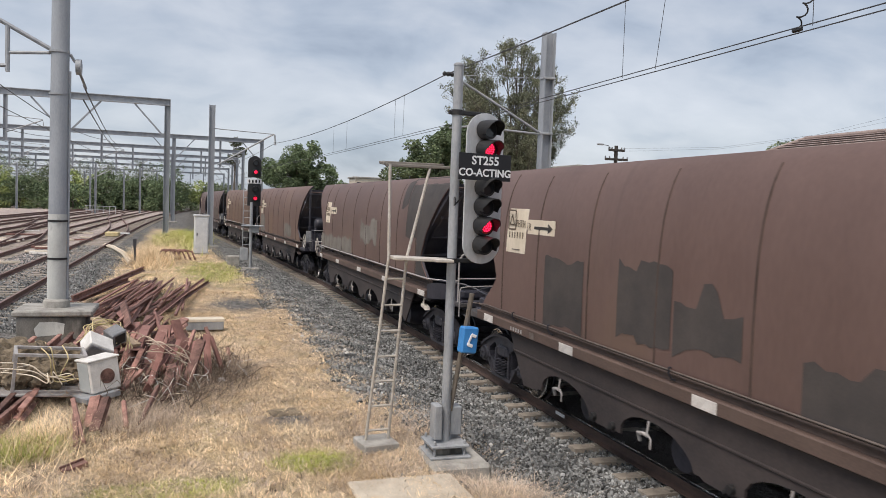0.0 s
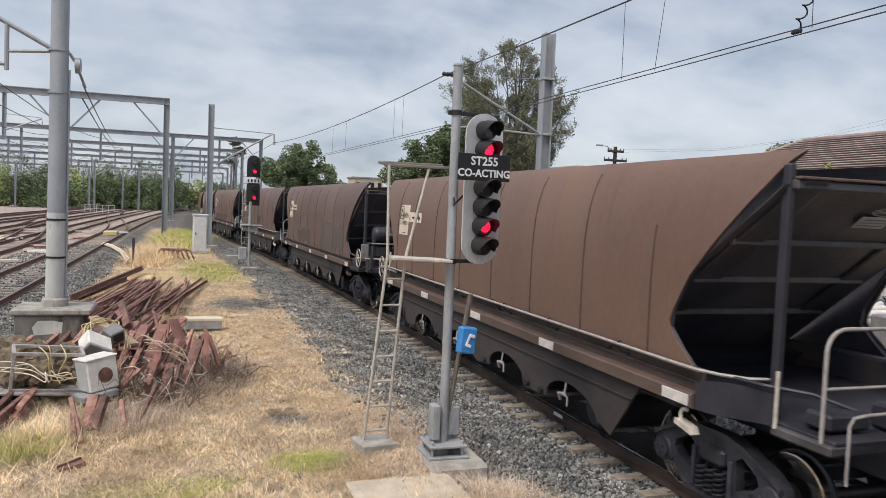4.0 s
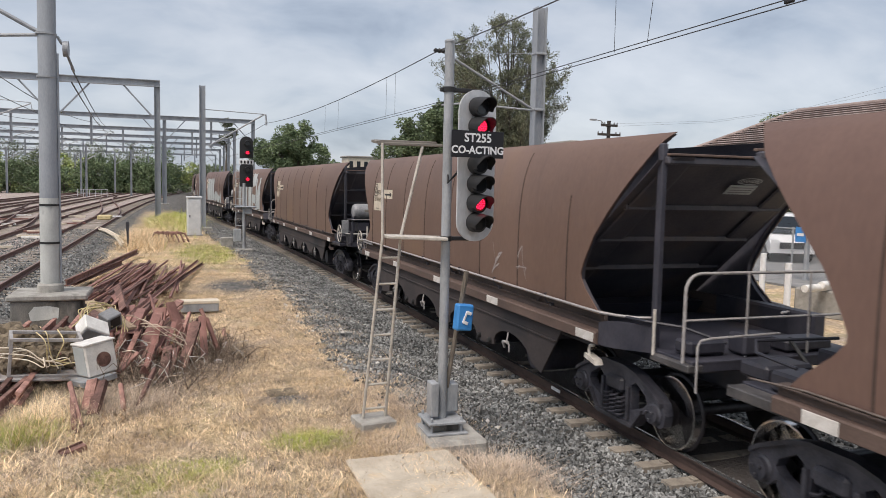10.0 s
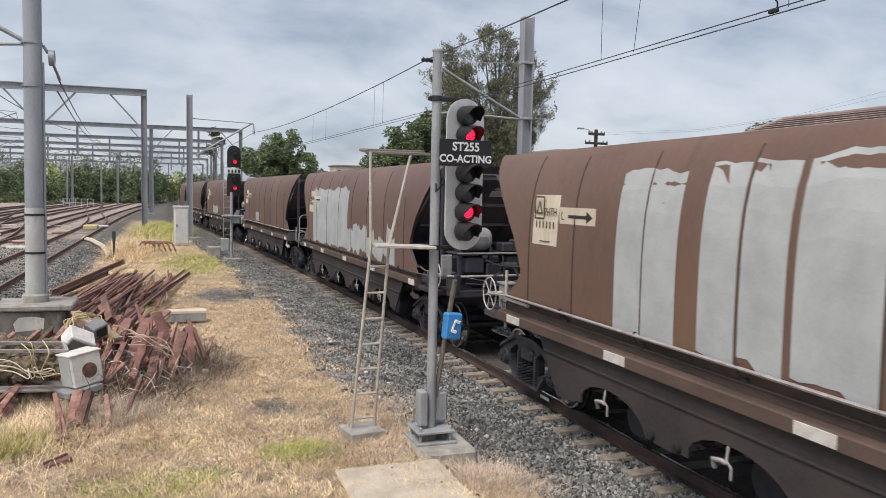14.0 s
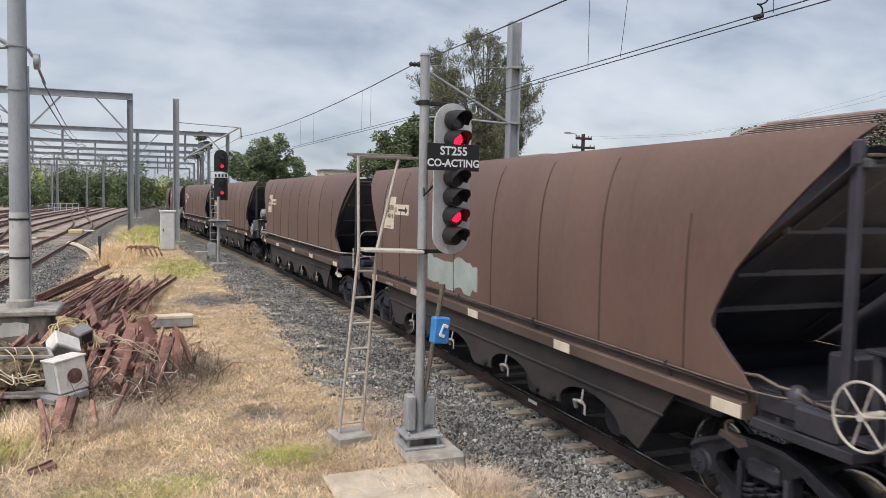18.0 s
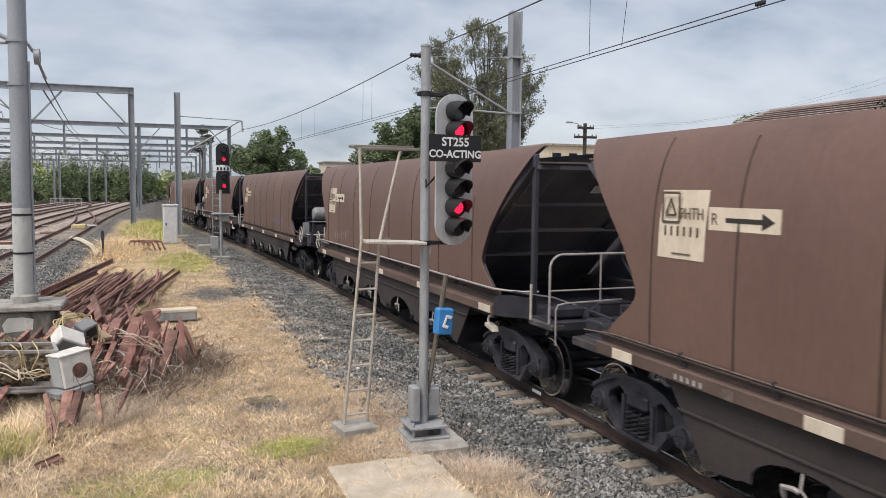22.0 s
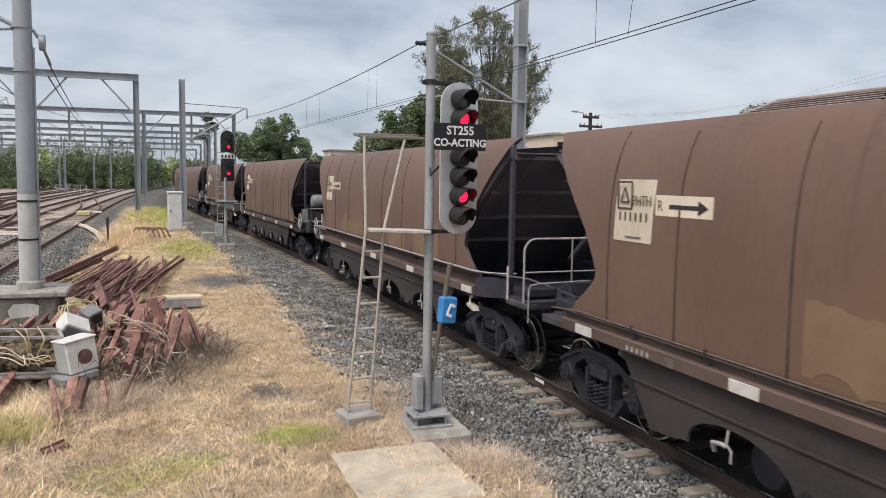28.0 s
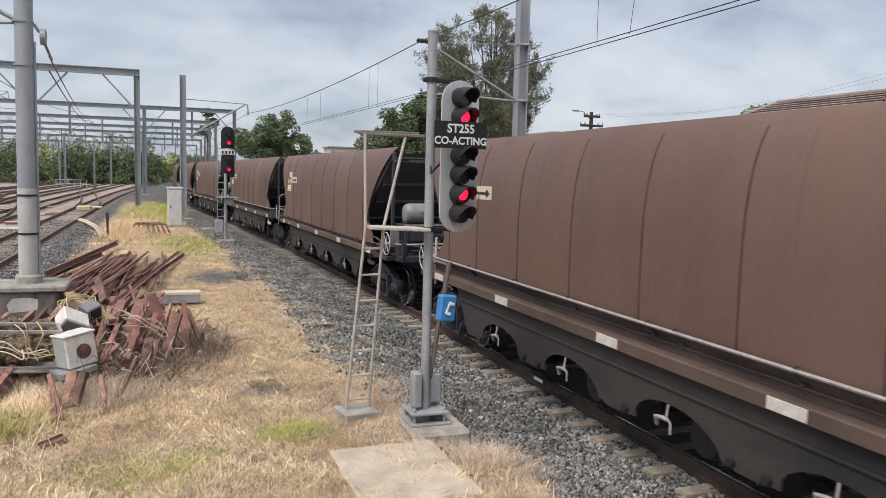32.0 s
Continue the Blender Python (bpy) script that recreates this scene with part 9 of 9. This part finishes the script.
    # dead brush round the heap and the signal's foot
    blades(700, lambda r: (r.gauss(0.15, 0.45), r.gauss(12.8, 0.5)), 0.24, 0.004, M_DEADBRUSH, "dead_brush", "tangled dead brush round the scrap", lambda x, y, b, g: True)
    blades(1400, lambda r: (r.gauss(-0.9, 0.45), r.gauss(11.5, 0.4)), 0.24, 0.004, M_DEADBRUSH, "dead_brush", "tangled dead brush round the scrap", lambda x, y, b, g: True)
    blades(900, lambda r: (r.gauss(-0.45, 0.45), r.gauss(12.4, 0.55)), 0.30, 0.004, M_DARKSTEM, "dead_brush", "tangled dark dead stems round the scrap", lambda x, y, b, g: True)
    blades(450, lambda r: (r.gauss(-0.45, 0.45), r.gauss(12.6, 0.55)), 0.32, 0.004, M_DEADBRUSH, "dead_brush", "tangled dead brush round the scrap", lambda x, y, b, g: True)
    blades(1300, lambda r: (r.gauss(-1.7, 0.35), r.gauss(10.4, 0.5)), 0.28, 0.005, M_STRAW, "dry_grass", "pale dry grass tuft by the scrap", lambda x, y, b, g: True)
    blades(350, lambda r: (r.gauss(0.72, 0.12), r.gauss(14.2, 0.2)), 0.5, 0.004, M_DEADBRUSH, "dead_brush", "tangled dead brush round the scrap", lambda x, y, b, g: True)
    blades(3200, lambda r: (r.gauss(3.35, 0.32), r.gauss(7.7, 0.55)), 0.16, 0.003, M_DEADBRUSH, "dead_brush", "dead grey weeds at the ballast edge", lambda x, y, b, g: True)
    blades(5000, lambda r: (r.gauss(2.75, 0.4), r.gauss(9.6, 0.9)), 0.12, 0.003, M_DEADBRUSH, "dead_brush", "dead grey weeds at the ballast edge", lambda x, y, b, g: True)
    blades(4000, lambda r: (r.gauss(-2.0, 0.3), r.gauss(12.9, 0.25)), 0.42, 0.008, M_DEADBRUSH, "dead_brush", "mossy mat of dead creeper on the dumped frame", lambda x, y, b, g: True)


scatter()


solid("rail_tag", Shape().box((0, 0, 0), (0.012, 0.30, 0.05), None, 0.002), M_SIGNWHITE, "small white plate on the rail web", "tag", at=pose(5.70 + bend(11), 10.97, -0.03))


def pale_stones():
    rng = random.Random(17)
    for k in range(26):
        y = 8.5 + 14 * rng.random()
        x = TRACK_X + bend(y) + rng.uniform(-4.2, -2.3) if k % 3 else rng.uniform(2.0, 3.4)
        bm = bmesh.new()
        bmesh.ops.create_icosphere(bm, subdivisions=1, radius=rng.uniform(0.025, 0.05))
        for p in bm.verts:
            p.co *= rng.uniform(0.7, 1.2)
        me = bpy.data.meshes.new("pale_stone")
        bm.to_mesh(me)
        bm.free()
        me.materials.append(M_PALESTONE)
        tagged(new("pale_stone", me), "pale chalky stone lying on the ballast edge", "stone", "pale stones").matrix_basis = pose(x, y, lay(x, y)[0] + 0.03)


pale_stones()


def crossover():
    """Rails that lead from one running track to the next."""
    t = thing("railway_crossover", "brown curved rails crossing between the running tracks", "railway crossover", kind="structure")
    for xa, ya, xb, yb in ((-5.2, 56, -10.4, 132), (-12.4, 66, -16.1, 112), (-8.75, 40, -12.4, 84)):
        for side in (-0.7525, 0.7525):
            pts = [(xa + (xb - xa) * smooth(0, 1, k / 14) + side, ya + (yb - ya) * k / 14, 0.425) for k in range(15)]
            part("rail", rail_sweep(pts), [M_RAILRED, M_RAILTOP], t, smooth=40)
    machine = thing("point_machine", "yellow and white point machine between the rails", "point machine", at=pose(-5.2, 60.0, 0.26))
    part("casing", Shape().box((0, 0, 0.14), (0.9, 1.6, 0.28), None, 0.04), M_YELLOW, machine)
    part("cover", Shape().box((0.55, 0.6, 0.17), (1.1, 0.5, 0.10), None, 0.02), M_SIGNWHITE, machine)
    rng = random.Random(4)
    for k in range(40):
        solid("timber_offcut", Shape().box((0, 0, 0.05), (rng.uniform(0.6, 2.0), rng.uniform(0.1, 0.3), 0.10), None, 0.01), rng.choice((M_RUSTRED, M_ACWHITE, M_PLATE)), "loose timber lying between the running tracks", "timber", "loose timbers", at=pose(rng.choice((-6.98, -10.6, -14.2)) + rng.uniform(-0.7, 0.7), rng.uniform(34, 66), 0.27, 0, 0, rng.uniform(-20, 20)))
    for k in range(2):
        solid("conduit", Shape().tube([(-4.6, 47.5 + k, 0.33), (-3.9, 45 + k, 0.36), (-3.1, 41 + k, 0.34), (-2.5, 36.5 + k, 0.24)], 0.06, 8), M_PLATE, "pale conduit curving over the ballast", "conduit", "conduits", smooth=50)
    s = Shape()
    fence = thing("white_railing", "low white railing beyond the running tracks", "railing", at=pose(-12.5, 125, 0.3))
    for k in range(6):
        part("post", Shape().box((k * 0.8 - 2, 0, 0.6), (0.06, 0.06, 1.1)), M_HEADPLATE, fence)
    for z in (0.6, 1.15):
        part("rail_bar", Shape().box((0, 0, z), (4.2, 0.05, 0.06)), M_HEADPLATE, fence)
    for x, y in ((-14.5, 95), (-16, 110), (-24, 90), (-13.8, 130), (-25, 120), (-8.0, 140), (-12, 160), (-20, 136), (-30, 104), (-17, 152), (-28, 148), (-6.5, 172), (-21, 178), (-11.5, 188), (-34, 128), (-3.0, 205), (-15, 210)):
        pole = thing("overhead_pole", "grey steel pole among the running tracks", "overhead pole", "far overhead poles", at=pose(x, y, 0.2))
        sh = Shape()
        h_column(sh, 0, 0, -0.1, 7.8, 0.30)
        part("column", sh, M_POLE, pole)
        part("bracket_arm", Shape().tube([(0, 0, 5.6), (2.3, 0, 7.0), (2.4, 0, 6.4)], 0.05, 6), M_GALV, pole)


crossover()


def motions():
    times = [i * 1.0 for i in range(33)]
    for w, front in TRAIN:
        walk(w, [(t, train_place(front, t)) for t in times])
    # one turn of the wheels serves all axles in the same place of a bogie
    first = {}
    for ob, g in WHEELSETS:
        if g not in first:
            rows = []
            for i in range(32 * FPS + 1):
                t = i / FPS
                run = travel(t)
                rows.append((t, Matrix.Translation((0, g * 0.875, 0.455)) @ Matrix.Rotation(run / 0.457, 4, "X")))
            walk(ob, rows)
            first[g] = ob
        else:
            ob.rotation_mode = "QUATERNION"
            ob.animation_data_create()
            ob.animation_data.action = first[g].animation_data.action
            ob.animation_data.action_slot = first[g].animation_data.action_slot


motions()
